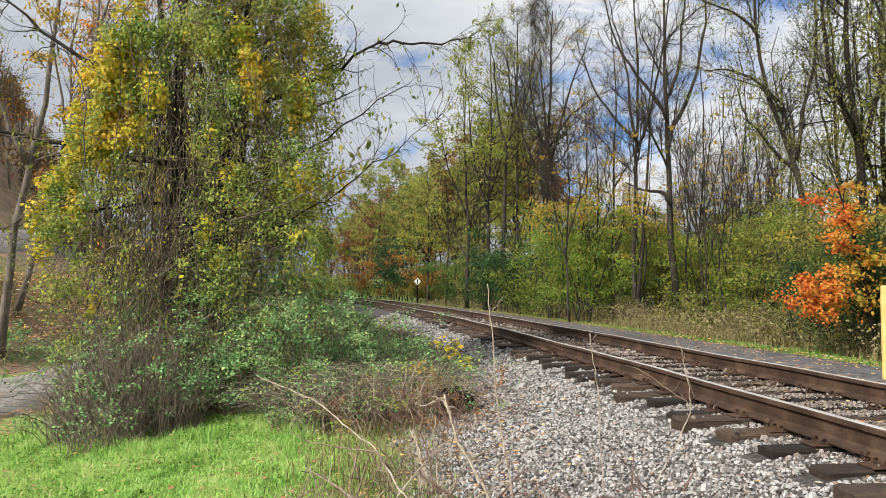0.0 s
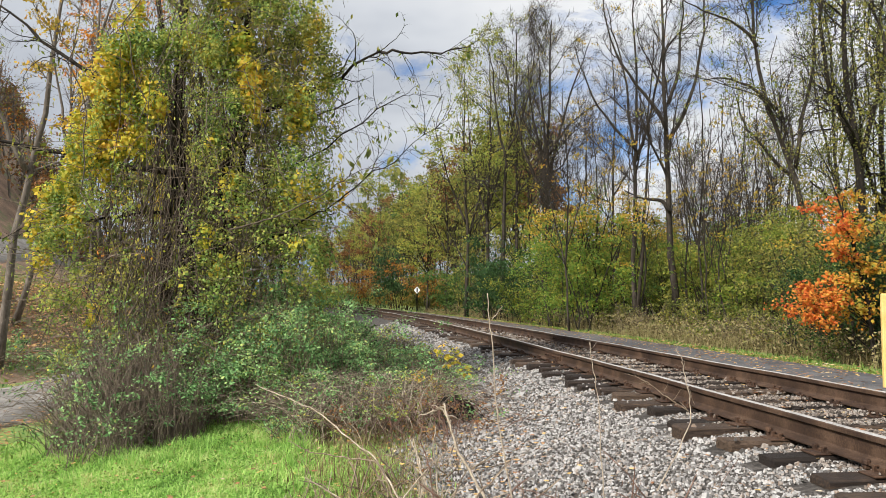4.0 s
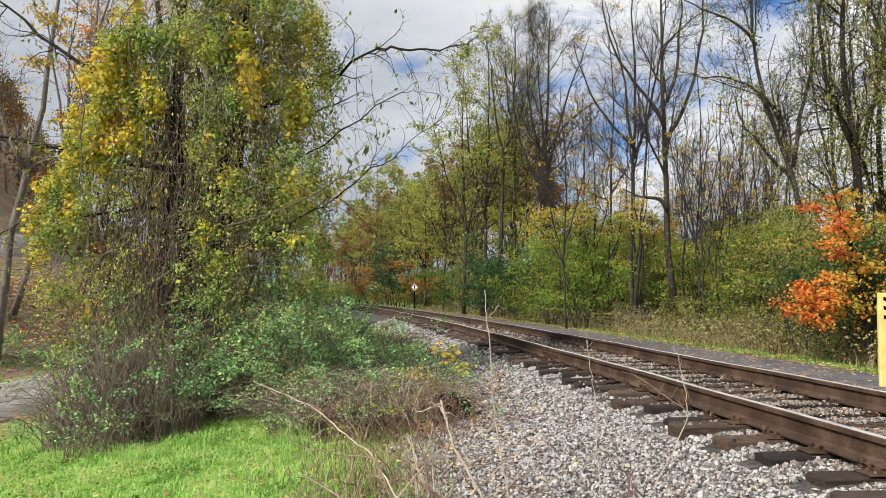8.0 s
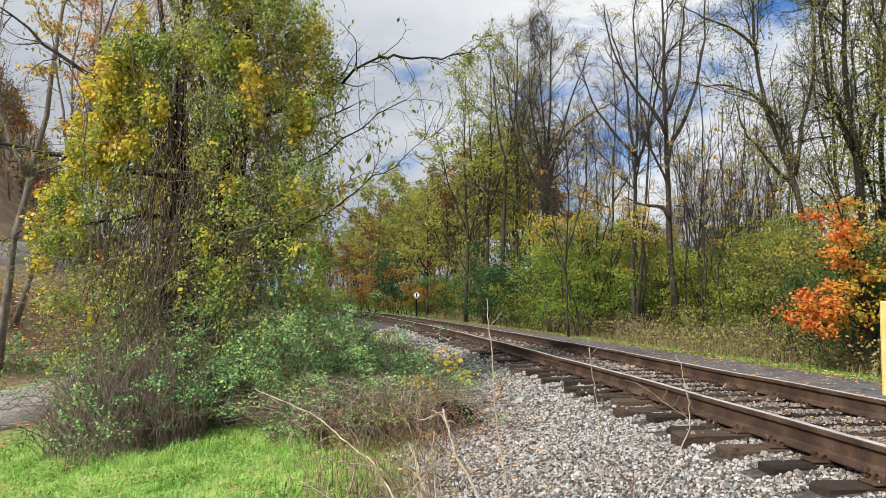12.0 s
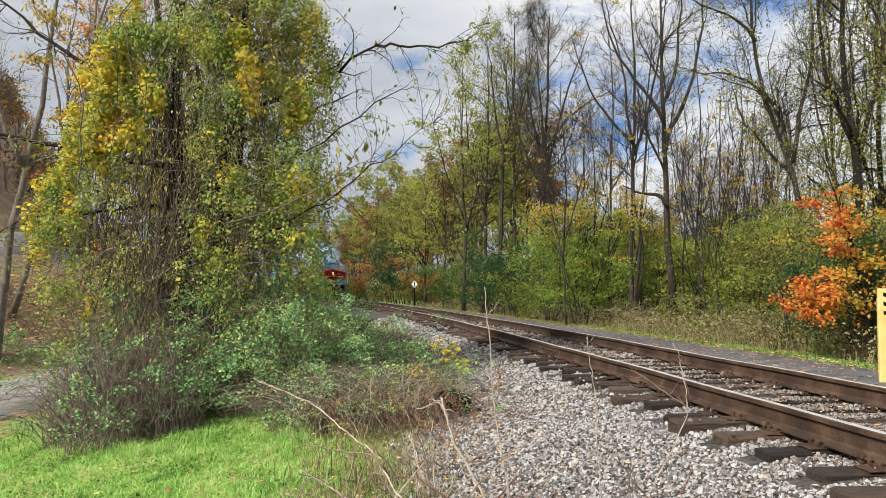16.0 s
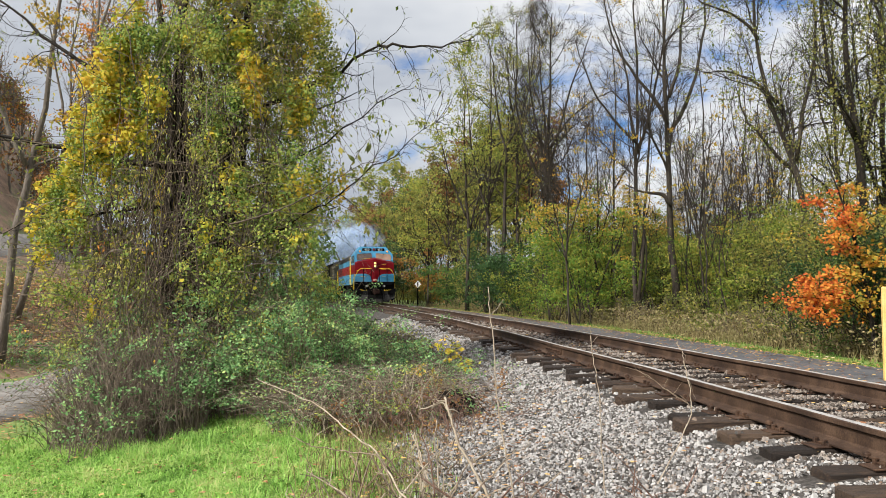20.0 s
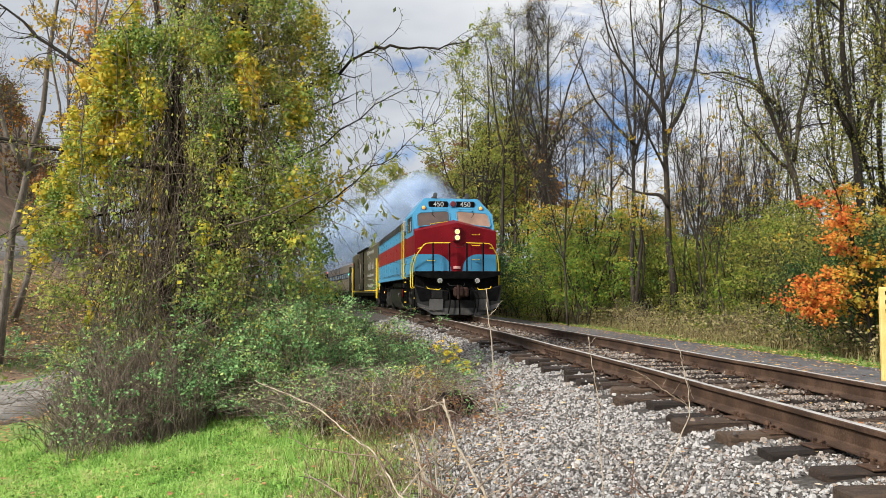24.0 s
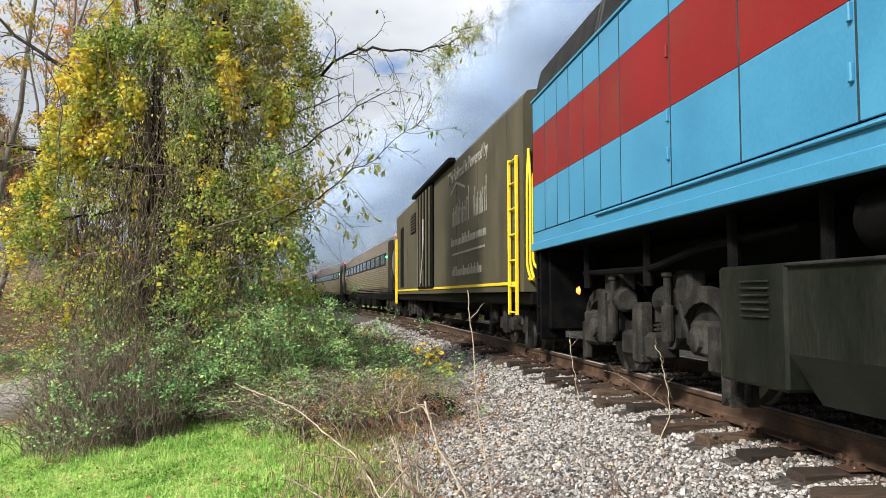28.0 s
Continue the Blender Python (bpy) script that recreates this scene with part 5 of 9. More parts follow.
        for y in (2.28, 2.92):
            ra = rod([(s * (x + 0.01), y, 3.72), (s * (x + 0.10), y, 3.66), (s * (x + 0.10), y, 1.52), (s * (x + 0.02), y, 1.46)], 0.020, 0.08)
            part("handrail", ra, P_YELLOW, T, "long yellow grab rail by the cab door")
        do = Build()
        a2, a3 = sorted((s * x, s * (x + 0.008)))
        do.box(a2, a3, 2.32, 2.88, 2.36, 3.08, bev=0.004)
        part("cab_door", do, P_RED, T, "crimson cab door leaf")
        dp = Build()
        a2, a3 = sorted((s * (x - 0.02), s * (x + 0.014)))
        dp.box(a2, a3, 2.38, 2.82, 3.2, 3.62, bev=0.02)
        part("door_window", dp, P_DARKGLASS, T)
        for z, xi in ((1.66, 0.04), (2.02, 0.04), (1.30, 0.0), (0.92, 0.0), (0.50, 0.0)):
            st = Build()
            a2, a3 = sorted((s * (x - 0.14), s * (x + xi)))
            st.box(a2, a3, 2.36, 2.84, z, z + 0.03, bev=0.008)
            o = part("step", st, P_BLUE if z > 1.5 else P_BLACK, T)
            e = Build()
            a4, a5 = sorted((s * (x + xi - 0.004), s * (x + xi + 0.014)))
            e.box(a4, a5, 2.36, 2.84, z - 0.006, z + 0.036, bev=0.004)
            part("step_edge", e, P_YELLOW, o, "yellow step edge")
        for y in (2.34, 2.86):
            sf = Build()
            a2, a3 = sorted((s * (x - 0.10), s * (x - 0.02)))
            sf.box(a2, a3, y - 0.03, y + 0.03, 0.46, 1.5, bev=0.01)
            part("step_hanger", sf, P_BLACK, T)
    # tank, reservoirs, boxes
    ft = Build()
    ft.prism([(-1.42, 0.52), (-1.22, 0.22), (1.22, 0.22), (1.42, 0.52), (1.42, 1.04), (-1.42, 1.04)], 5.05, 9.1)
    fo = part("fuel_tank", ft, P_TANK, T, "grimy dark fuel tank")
    for s in (-1, 1):
        fe = Build()
        a2, a3 = sorted((s * 1.30, s * 1.45))
        fe.box(a2, a3, 5.05, 9.1, 1.03, 1.055, bev=0.008)
        part("tank_lip", fe, P_STEELGREY, fo)
        fg = Build()
        fg.lathe((s * 1.42, 6.0, 0.80), (s * 1.45, 6.0, 0.80), [(0, 0.085), (0.9, 0.085), (1, 0.07)], 18)
        part("fuel_filler", fg, P_CHROME, fo, "round filler ring")
        fi = Build()
        fi.lathe((s * 1.44, 6.0, 0.80), (s * 1.455, 6.0, 0.80), [(0, 0.06), (1, 0.05)], 16)
        part("filler_cap", fi, P_RUST, fo)
        ar = Build()
        ar.lathe((s * 1.22, 5.25, 1.26), (s * 1.22, 8.6, 1.26), [(0, 0.06), (0.012, 0.15), (0.03, 0.19), (0.97, 0.19), (0.988, 0.15), (1, 0.06)], 20)
        part("air_reservoir", ar, P_BLACK, T, "black air reservoir", smooth=True)
        for y in (5.6, 7.8):
            sb = Build()
            sb.lathe((s * 1.22, y - 0.03, 1.26), (s * 1.22, y + 0.03, 1.26), [(0, 0.2), (1, 0.2)], 20)
            sb.box(s * 1.22 - 0.02, s * 1.22 + 0.02, y - 0.03, y + 0.03, 1.26, 1.5, bev=0.005)
            part("reservoir_strap", sb, P_BLACK, T)
        rc = Build()
        rc.lathe((s * 1.22, 5.24, 1.30), (s * 1.22, 5.12, 1.30), [(0, 0.09), (1, 0.07)], 14)
        rc.box(s * 1.38 - 0.02, s * 1.38 + 0.04, 5.00, 5.05, 0.72, 1.04, bev=0.01)
        part("cutoff_valve", rc, P_REDLENS, T, "red fuel cutoff fitting")
        mo = Build()
        mo.lathe((s * 1.10, 3.62, 1.02), (s * 1.10, 4.02, 1.02), [(0, 0.10), (0.1, 0.14), (0.9, 0.14), (1, 0.09)], 16)
        mo.tube(bent([(s * 1.16, 3.9, 0.98), (s * 1.2, 3.98, 0.7), (s * 1.18, 3.86, 0.34)], 0.1), 0.045, 7)
        part("truck_damper", mo, P_TRUCK, T, "grimy damper and link at the truck's end", smooth=True)
        fb = Build()
        fb.box(*sorted((s * 1.18, s * 1.40)), 4.35, 4.70, 1.10, 1.42, bev=0.02)
        part("filter_box", fb, P_STEELGREY, T)
        fl_ = Build()
        fl_.lathe((s * 1.30, 4.05, 1.36), (s * 1.42, 4.05, 1.36), [(0, 0.09), (1, 0.08)], 14)
        part("horn_cover", fl_, P_TRUCK, T)
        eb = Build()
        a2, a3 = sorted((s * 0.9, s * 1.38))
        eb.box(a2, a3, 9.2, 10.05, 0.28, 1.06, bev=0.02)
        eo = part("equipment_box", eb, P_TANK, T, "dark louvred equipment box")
        for i in range(6):
            lv = Build()
            a4, a5 = sorted((s * 1.378, s * 1.40))
            lv.box(a4, a5, 9.38, 9.72, 0.72 + i * 0.045, 0.735 + i * 0.045, bev=0.004)
            part("louvre", lv, P_STEELGREY, eo)
        for y in (10.0, 11.6, 13.4, 8.9, 3.3):
            pi = Build()
            pi.lathe((s * 1.28, y, 0.95), (s * 1.28, y, 1.5), [(0, 0.05), (1, 0.05)], 8)
            part("hanger", pi, P_BLACK, T)
        pp = rod([(s * 1.25, 9.2, 1.28), (s * 1.25, 10.6, 1.24), (s * 1.28, 11.5, 1.10), (s * 1.25, 13.6, 1.12)], 0.035, 0.2)
        part("brake_pipe", pp, P_BLACK, T)
    sl = Build()
    sl.lathe((-1.34, 13.55, 0.92), (-1.37, 13.55, 0.92), [(0, 0.05), (1, 0.03)], 12)
    part("step_light", sl, G_SPARK, T, "small orange step light")
    truck_frame(T, 1.95, 1.95)
    truck_frame(T, 12.05, 1.95)
    for y in (0.65, 3.25, 10.75, 13.35):
        LOCO_WHEELS.append(wheelset(T, y))
    # rear end gear
    rp = Build()
    rp.box(-1.40, 1.40, LOCO_L - 0.34, LOCO_L - 0.22, 0.42, 1.449, bev=0.02)
    rp.box(-0.9, 0.9, LOCO_L - 0.22, LOCO_L - 0.02, 0.50, 1.449, bev=0.03)
    part("rear_pilot", rp, P_BLACK, T, "black rear end plate")
    for s in (-1, 1):
        for yy in (LOCO_L - 0.20, LOCO_L - 0.02):
            rs = Build()
            rs.box(*sorted((s * 1.16, s * 1.50)), yy - 0.04, yy, 0.30, 1.449, bev=0.015)
            part("rear_step_side", rs, P_BLACK, T)
        for z in (0.34, 0.70, 1.08):
            rt = Build()
            rt.box(*sorted((s * 1.16, s * 1.50)), LOCO_L - 0.20, LOCO_L - 0.06, z, z + 0.035, bev=0.008)
            part("rear_step", rt, P_BLACK, T)
    for s in (-1, 1):
        rr = rod([(s * 1.48, LOCO_L + 0.02, 2.6), (s * 1.5, LOCO_L + 0.12, 2.5), (s * 1.5, LOCO_L + 0.12, 1.3), (s * 1.45, LOCO_L + 0.02, 1.2)], 0.018, 0.08)
        part("handrail", rr, P_YELLOW, T, "yellow rear handrail")
    cr = Build()
    cr.box(-0.16, 0.16, LOCO_L - 0.3, LOCO_L + 0.5, 0.78, 1.02, bev=0.04)
    part("coupler", cr, P_RUST, T)
    return T


LOCO_WHEELS, CAR_WHEELS = [], []
loco = make_locomotive()

CAR_L = 18.0


def make_baggage_car():
    T = thing("baggage_car", Matrix(), "olive-brown generator boxcar with white lettering and yellow ladders", "boxcar")
    x = 1.51
    b = Build()
    prof = [(-x, 0.92), (x, 0.92), (x, 3.70), (x - 0.06, 3.80), (0.5, 4.02), (0, 4.06), (-0.5, 4.02), (-x + 0.06, 3.80), (-x, 3.70)]
    b.prism(prof, 0, CAR_L, 0)
    part("body", b, P_OLIVE, T, "olive-brown steel car body")
    r = Build()
    r.box(-1.42, 1.42, 0.0, CAR_L, 0.72, 0.93, bev=0.03)
    r.box(-0.3, 0.3, 0.2, CAR_L - 0.2, 0.5, 0.8, bev=0.03)
    part("underframe", r, P_BLACK, T)
    rb = Build()
    for y in np.arange(0.6, CAR_L, 1.2):
        rb.box(-1.1, 1.1, y, y + 0.05, 3.98, 4.07, bev=0.01)
    part("roof_ribs", rb, P_ROOF, T)
    for s in (-1, 1):
        a, c = sorted((s * x, s * (x + 0.02)))
        ln = Build()
        ln.box(a, c, 0.3, CAR_L - 0.3, 1.02, 1.07, bev=0.004)
        part("side_stripe", ln, P_YELLOW, T, "dull yellow line along the sill")
        dt = Build()
        dt.box(*sorted((s * (x - 0.02), s * (x + 0.14))), 5.6, 12.2, 3.72, 3.82, bev=0.01)
        part("door_track", dt, P_BLACK, T, "black door track above the sliding door")
        dr = Build()
        dr.box(*sorted((s * x, s * (x + 0.06))), 8.6, 11.4, 1.05, 3.70, bev=0.02)
        do = part("sliding_door", dr, P_BLACK, T, "dark sliding side door")
        for y in (8.9, 9.5, 10.1, 10.7, 11.2):
            db = Build()
            db.box(*sorted((s * (x + 0.055), s * (x + 0.10))), y - 0.04, y + 0.04, 1.1, 3.66, bev=0.015)
            part("door_rib", db, P_OLIVE, do)
        lk = rod([(s * (x + 0.12), 9.8, 2.9), (s * (x + 0.13), 9.7, 2.3), (s * (x + 0.12), 9.9, 1.9), (s * (x + 0.12), 10.3, 1.2)], 0.02, 0.1, 6)
        part("door_bar", lk, P_PALECLOTH, do, "pale latch bar")
        lv = Build()
        lv.box(*sorted((s * x, s * (x + 0.02))), 12.2, 13.4, 2.75, 3.35, bev=0.01)
        lo = part("vent", lv, P_BLACK, T, "black louvred vent")
        for i in range(6):
            sl = Build()
            sl.box(*sorted((s * (x + 0.015), s * (x + 0.045))), 12.25, 13.35, 2.80 + i * 0.09, 2.84 + i * 0.09, bev=0.006)
            part("slat", sl, P_OLIVE, lo)
        pd = Build()
        pd.box(*sorted((s * x, s * (x + 0.015))), 15.6, 16.5, 1.15, 3.2, bev=0.01)
        part("end_door", pd, P_BLACK, T, "narrow dark side door")
        for y in (1.0, 3.2, 5.4, 12.0, 14.4, 17.2):
            rv = Build()
            rv.box(*sorted((s * (x + 0.0), s * (x + 0.006))), y - 0.02, y + 0.02, 1.1, 3.68, bev=0.002)
            part("rivet_strip", rv, P_OLIVE, T)
        for ye in (0.45, CAR_L - 0.45):
            for y in (ye - 0.22, ye + 0.22):
                rail_ = Build()
                rail_.box(*sorted((s * (x + 0.02), s * (x + 0.07))), y - 0.02, y + 0.02, 0.58, 2.9, bev=0.008)
                part("ladder_rail", rail_, P_YELLOW, T, "yellow ladder rail")
            for z in (0.62, 1.0, 1.38, 1.76, 2.14, 2.52, 2.86):
                ru = Build()
                ru.tube([(s * (x + 0.05), ye - 0.22, z), (s * (x + 0.05), ye + 0.22, z)], 0.014, 6)
                part("ladder_rung", ru, P_YELLOW, T, "yellow ladder rung")
    for ye, o in ((0.0, -1), (CAR_L, 1)):
        for i in range(6):
            e = Build()
            e.box(-1.3, 1.3, *sorted((ye, ye + o * 0.05)), 1.3 + i * 0.4, 1.44 + i * 0.4, bev=0.02)
            part("end_rib", e, P_ROOF, T)
        for s in (-1, 1):
            for dy in (0.10, 0.27):
                hr = rod([(s * 1.44, ye + o * 0.02, 2.95), (s * 1.49, ye + o * (dy + 0.02), 2.45), (s * 1.49, ye + o * dy, 1.25), (s * 1.46, ye + o * (dy + 0.1), 1.08), (s * 1.44, ye + o * 0.0, 1.10)], 0.020, 0.12)
                part("end_handrail", hr, P_YELLOW, T, "curved yellow end handrail")
        cpl = Build()
        cpl.box(-0.15, 0.15, *sorted((ye - o * 0.2, ye + o * 0.55)), 0.76, 1.0, bev=0.04)
        part("coupler", cpl, P_RUST, T)
    # lettering: one readable line, the firm's name as plain shapes
    side = Matrix.Translation((-x - 0.006, 4.35, 3.42)) @ Euler((math.pi / 2, 0, -math.pi / 2)).to_matrix().to_4x4()
    lettering("This Railroad is Powered by", 0.36, P_FADED, T, side, "lettering", 0.004)
    def bar(y0, y1, z0, z1, tilt=0.0):
        bb = Build()
        bb.panel([(-x - 0.003, y0, z0), (-x - 0.003, y1, z0 + tilt), (-x - 0.003, y1, z1 + tilt), (-x - 0.003, y0, z1)], (-1, 0, 0), 0.006)
        part("lettering_bar", bb, P_FADED, T, "faded white painted bar")
    rng = np.random.default_rng(3)
    y = 2.4
    for w_, hh in ((0.32, 0.62), (0.16, 0.46), (0.24, 0.40), (0.26, 0.42), (0.22, 0.56), (0.40, 0.0), (0.36, 0.66), (0.28, 0.42), (0.30, 0.42), (0.30, 0.5), (0.16, 0.62), (0.28, 0.42), (0.26, 0.40)):
        if hh:
            bar(y + 0.02, y + 0.08, 2.34, 2.34 + hh)
            bar(y + w_ * 0.55, y + w_ * 0.55 + 0.05, 2.34, 2.34 + hh * 0.7)
            bar(y + 0.02, y + w_ * 0.8, 2.34 + hh * 0.6, 2.40 + hh * 0.6)
        y += w_
    bar(4.4, 5.4, 3.0, 3.05, 0.22), bar(5.4, 6.1, 3.22, 3.27, -0.18)
    y = 2.5
    while y < 6.1:
        w_ = rng.uniform(0.10, 0.2)
        bar(y, y + w_ * 0.7, 1.92, 1.92 + rng.choice([0.13, 0.13, 0.2]))
        y += w_
    bar(2.6, 5.9, 1.72, 1.76)
    y = 2.9
    while y < 5.9:
        w_ = rng.uniform(0.10, 0.18)
        bar(y, y + w_ * 0.7, 1.28, 1.28 + rng.choice([0.13, 0.13, 0.2]))
        y += w_
    for yc in (2.4, CAR_L - 2.4):
        truck_frame(T, yc, 1.5, 0.98, 0.88)
        for k in (-0.88, 0.88):
            CAR_WHEELS.append(wheelset(T, yc + k, 0.42))
    return T


P_PALECLOTH = surface("pale_worn_metal", [(0.22, 0.20, 0.17), (0.32, 0.30, 0.26), (0.40, 0.38, 0.33)], scale=6, fine=50, bump=0.1)
baggage = make_baggage_car()

COACH_L = 25.4


def make_coach():
    T = thing("passenger_coach", Matrix(), "fluted stainless steel passenger coach with tinted windows", "passenger coach", "coaches of the train")
    prof = []
    for a in np.linspace(-34, 214, 33):
        r = radians(a)
        prof.append((1.53 * math.cos(r) * (1 if abs(math.sin(r)) < 0.5 else 1.0), 2.15 + 1.62 * math.sin(r)))
    prof = [(x_ * min(1, 1.0), max(0.9, z_)) for x_, z_ in prof]
    b = Build()
    b.prism(prof, 0.35, COACH_L - 0.35, 0)
    part("body_shell", b, P_STAINLESS, T, "rounded stainless steel coach body", smooth=False)
    for s in (-1, 1):
        for z in np.arange(1.02, 2.05, 0.085):
            fl = Build()
            o = 1.53 * math.sqrt(max(0, 1 - ((z - 2.15) / 1.62) ** 2))
            fl.box(*sorted((s * (o - 0.02), s * (o + 0.022))), 0.9, COACH_L - 0.9, z, z + 0.045, bev=0.012)
            part("side_flute", fl, P_STAINLESS, T)
        for z in np.arange(2.72, 3.45, 0.085):
            fu = Build()
            o = 1.53 * math.sqrt(max(0, 1 - ((z - 2.15) / 1.62) ** 2))
            fu.box(*sorted((s * (o - 0.03), s * (o + 0.02))), 0.9, COACH_L - 0.9, z, z + 0.04, bev=0.012)
            part("roof_flute", fu, P_STAINLESS, T)
        bl = Build()
        bl.box(*sorted((s * 1.50, s * 1.535)), 2.4, COACH_L - 2.4, 2.10, 2.64, bev=0.012)
        part("window_band", bl, P_STEELGREY, T)
        for i in range(11):
            y = 2.7 + i * 1.86
            w = Build()
            w.box(*sorted((s * 1.525, s * 1.548)), y, y + 1.28, 2.18, 2.58, bev=0.02)
            part("window", w, P_COACHGLASS, T, "tinted coach window")
        for ye in (0.5, COACH_L - 1.5):
            d = Build()
            d.box(*sorted((s * 1.46, s * 1.55)), ye, ye + 1.0, 1.0, 3.05, bev=0.03)
            part("vestibule_door", d, P_STEELGREY, T, "grey vestibule door")
        ml = Build()
        ml.box(*sorted((s * 1.30, s * 1.40)), 0.36, 0.46, 3.15, 3.3, bev=0.02)
        part("marker_light", ml, G_TAIL if s < 0 else P_REDLENS, T, "small red marker light")
        gm = Build()
        gm.box(*sorted((s * 1.51, s * 1.56)), 2.1, 2.2, 2.4, 2.5, bev=0.01)
        part("door_light", gm, G_GREEN, T, "tiny green door light")
    for ye, o in ((0.35, -1), (COACH_L - 0.35, 1)):
        dg = Build()
        dg.box(-0.62, 0.62, *sorted((ye, ye + o * 0.34)), 1.0, 3.3, bev=0.05)
        part("end_diaphragm", dg, P_BLACK, T, "black rubber end diaphragm")
    sk = Build()
    sk.box(-1.3, 1.3, 1.2, COACH_L - 1.2, 0.68, 0.98, bev=0.04)
    for y in (7.6, 10.2, 13.0, 16.2):
        sk.box(-1.32, 1.32, y, y + 1.7, 0.36, 0.8, bev=0.04)
    part("underfloor_equipment", sk, P_BLACK, T)
    for yc in (3.2, COACH_L - 3.2):
        truck_frame(T, yc, 1.7, 0.98, 1.2)
        for k in (-1.2, 1.2):
            wheelset(T, yc + k, 0.44)
    return T


coach = make_coach()
coaches = [coach] + [copy_thing(coach, Matrix()) for _ in range(3)]


# ---- smoke ----
def smoke_material():
    """Thin veil of smoke: most of the light passes, the rest is scattered; billows vary its thickness."""
    m, t, p, out = _nodes("diesel_smoke")
    N, L = t.nodes.new, t.links.new
    tc, n = N("ShaderNodeTexCoord"), N("ShaderNodeTexNoise")
    n.inputs["Scale"].default_value, n.inputs["Detail"].default_value, n.inputs["Roughness"].default_value = 0.9, 4, 0.6
    L(tc.outputs["Object"], n.inputs["Vector"])
    veil = N("ShaderNodeMapRange")
    veil.inputs["From Min"].default_value, veil.inputs["From Max"].default_value = 0.36, 0.68
    veil.inputs["To Min"].default_value, veil.inputs["To Max"].default_value = 0.02, 0.165
    L(n.outputs["Fac"], veil.inputs["Value"])
    d, tr, cl = N("ShaderNodeBsdfDiffuse"), N("ShaderNodeBsdfTranslucent"), N("ShaderNodeBsdfTransparent")
    for x_ in (d, tr):
        x_.inputs["Color"].default_value = (0.52, 0.64, 0.82, 1)
    a, b = N("ShaderNodeMixShader"), N("ShaderNodeMixShader")
    a.inputs[0].default_value = 0.5
    L(d.outputs[0], a.inputs[1])
    L(tr.outputs[0], a.inputs[2])
    L(veil.outputs[0], b.inputs[0])
    L(cl.outputs[0], b.inputs[1])
    L(a.outputs[0], b.inputs[2])
    L(b.outputs[0], out.inputs["Surface"])
    return m


M_SMOKE = smoke_material()
scene.cycles.transparent_max_bounces = 64


def billow(rng, c, r):
    """Uneven nested shells round a centre."""
    u, v = np.meshgrid(np.linspace(0, 2 * np.pi, 21)[:-1], np.linspace(0.06, np.pi - 0.06, 12))
    d = np.stack([np.sin(v) * np.cos(u), np.sin(v) * np.sin(u), np.cos(v)], -1).reshape(-1, 3)
    b = Build()
    i, j = np.meshgrid(np.arange(20), np.arange(11))
    F = np.stack([j * 20 + i, j * 20 + (i + 1) % 20, (j + 1) * 20 + (i + 1) % 20, (j + 1) * 20 + i], -1).reshape(-1, 4)
    w = rng.normal(size=(5, 3)) * 2.2
    ph = rng.uniform(0, 6.28, 5)
    for k in (0.38, 0.62, 0.82, 1.0):
        rr = r * k * (1 + 0.13 * np.sin(d @ w.T * 1.3 + ph).sum(1) / 1.6)
        b.add(c + d * rr[:, None] * [1, 1.15, 0.9], F)
    return b


def make_smoke(u0, u1, n, r0, r1, z0, z1, x0, x1, seed):
    """A stretch of the exhaust cloud, made of many thin billows."""
    rng = np.random.default_rng(seed)
    T = thing("exhaust_smoke", Matrix(), "pale blue-grey diesel exhaust smoke trailing over the train", "smoke", "stretches of smoke")
    for i in range(n):
        t = (i + rng.uniform(0, 1)) / n
        r = (r0 + (r1 - r0) * t) * rng.uniform(0.55, 1.0)
        c = np.array([x0 + (x1 - x0) * t + rng.normal(0, 0.4) * r, u0 + (u1 - u0) * t, z0 + (z1 - z0) * t + rng.normal(0, 0.35) * r])
        part("smoke_puff", billow(rng, c, r), M_SMOKE, T, smooth=True)
    return T


SMOKE = [(make_smoke(0.0, 4.0, 14, 0.45, 1.2, 4.6, 6.0, 0.0, 0.2, 41), 6.6),
         (make_smoke(0.0, 8.0, 17, 1.2, 1.8, 6.0, 6.2, 0.2, 0.6, 42), 10.6),
         (make_smoke(0.0, 14.0, 15, 1.8, 2.5, 6.2, 6.6, 0.6, 1.4, 43), 18.6),
         (make_smoke(0.0, 20.0, 16, 2.5, 3.3, 6.6, 6.4, 1.0, 0.4, 44), 32.6),
         (make_smoke(0.0, 34.0, 20, 3.2, 4.2, 6.2, 5.4, 0.2, -1.6, 45), 52.6)]

# ---- plants ----
def tubes(P, R, sides=3):
    """Many tapered tubes at once. P: (n, k, 3), R: (n, k)."""
    n, k, _ = P.shape
    T = unit(np.gradient(P, axis=1))
    ref = np.where(np.abs(T[:, :1, 2:]) < 0.8, np.array([0.1, 0.2, 0.97]), np.array([0.95, 0.25, 0.1]))
    A = unit(np.cross(T, np.broadcast_to(ref, T.shape)))
    B = np.cross(T, A)
    ang = np.arange(sides) * 2 * np.pi / sides
    V = P[:, :, None] + R[:, :, None, None] * (np.cos(ang)[:, None] * A[:, :, None] + np.sin(ang)[:, None] * B[:, :, None])
    i = np.arange(sides)
    F = (np.arange(k - 1)[:, None, None] * sides + np.stack([i, (i + 1) % sides, (i + 1) % sides + sides, i + sides], 1)).reshape(-1, 4)
    F = (np.arange(n)[:, None, None] * k * sides + F).reshape(-1, 4)
    return V.reshape(-1, 3), F


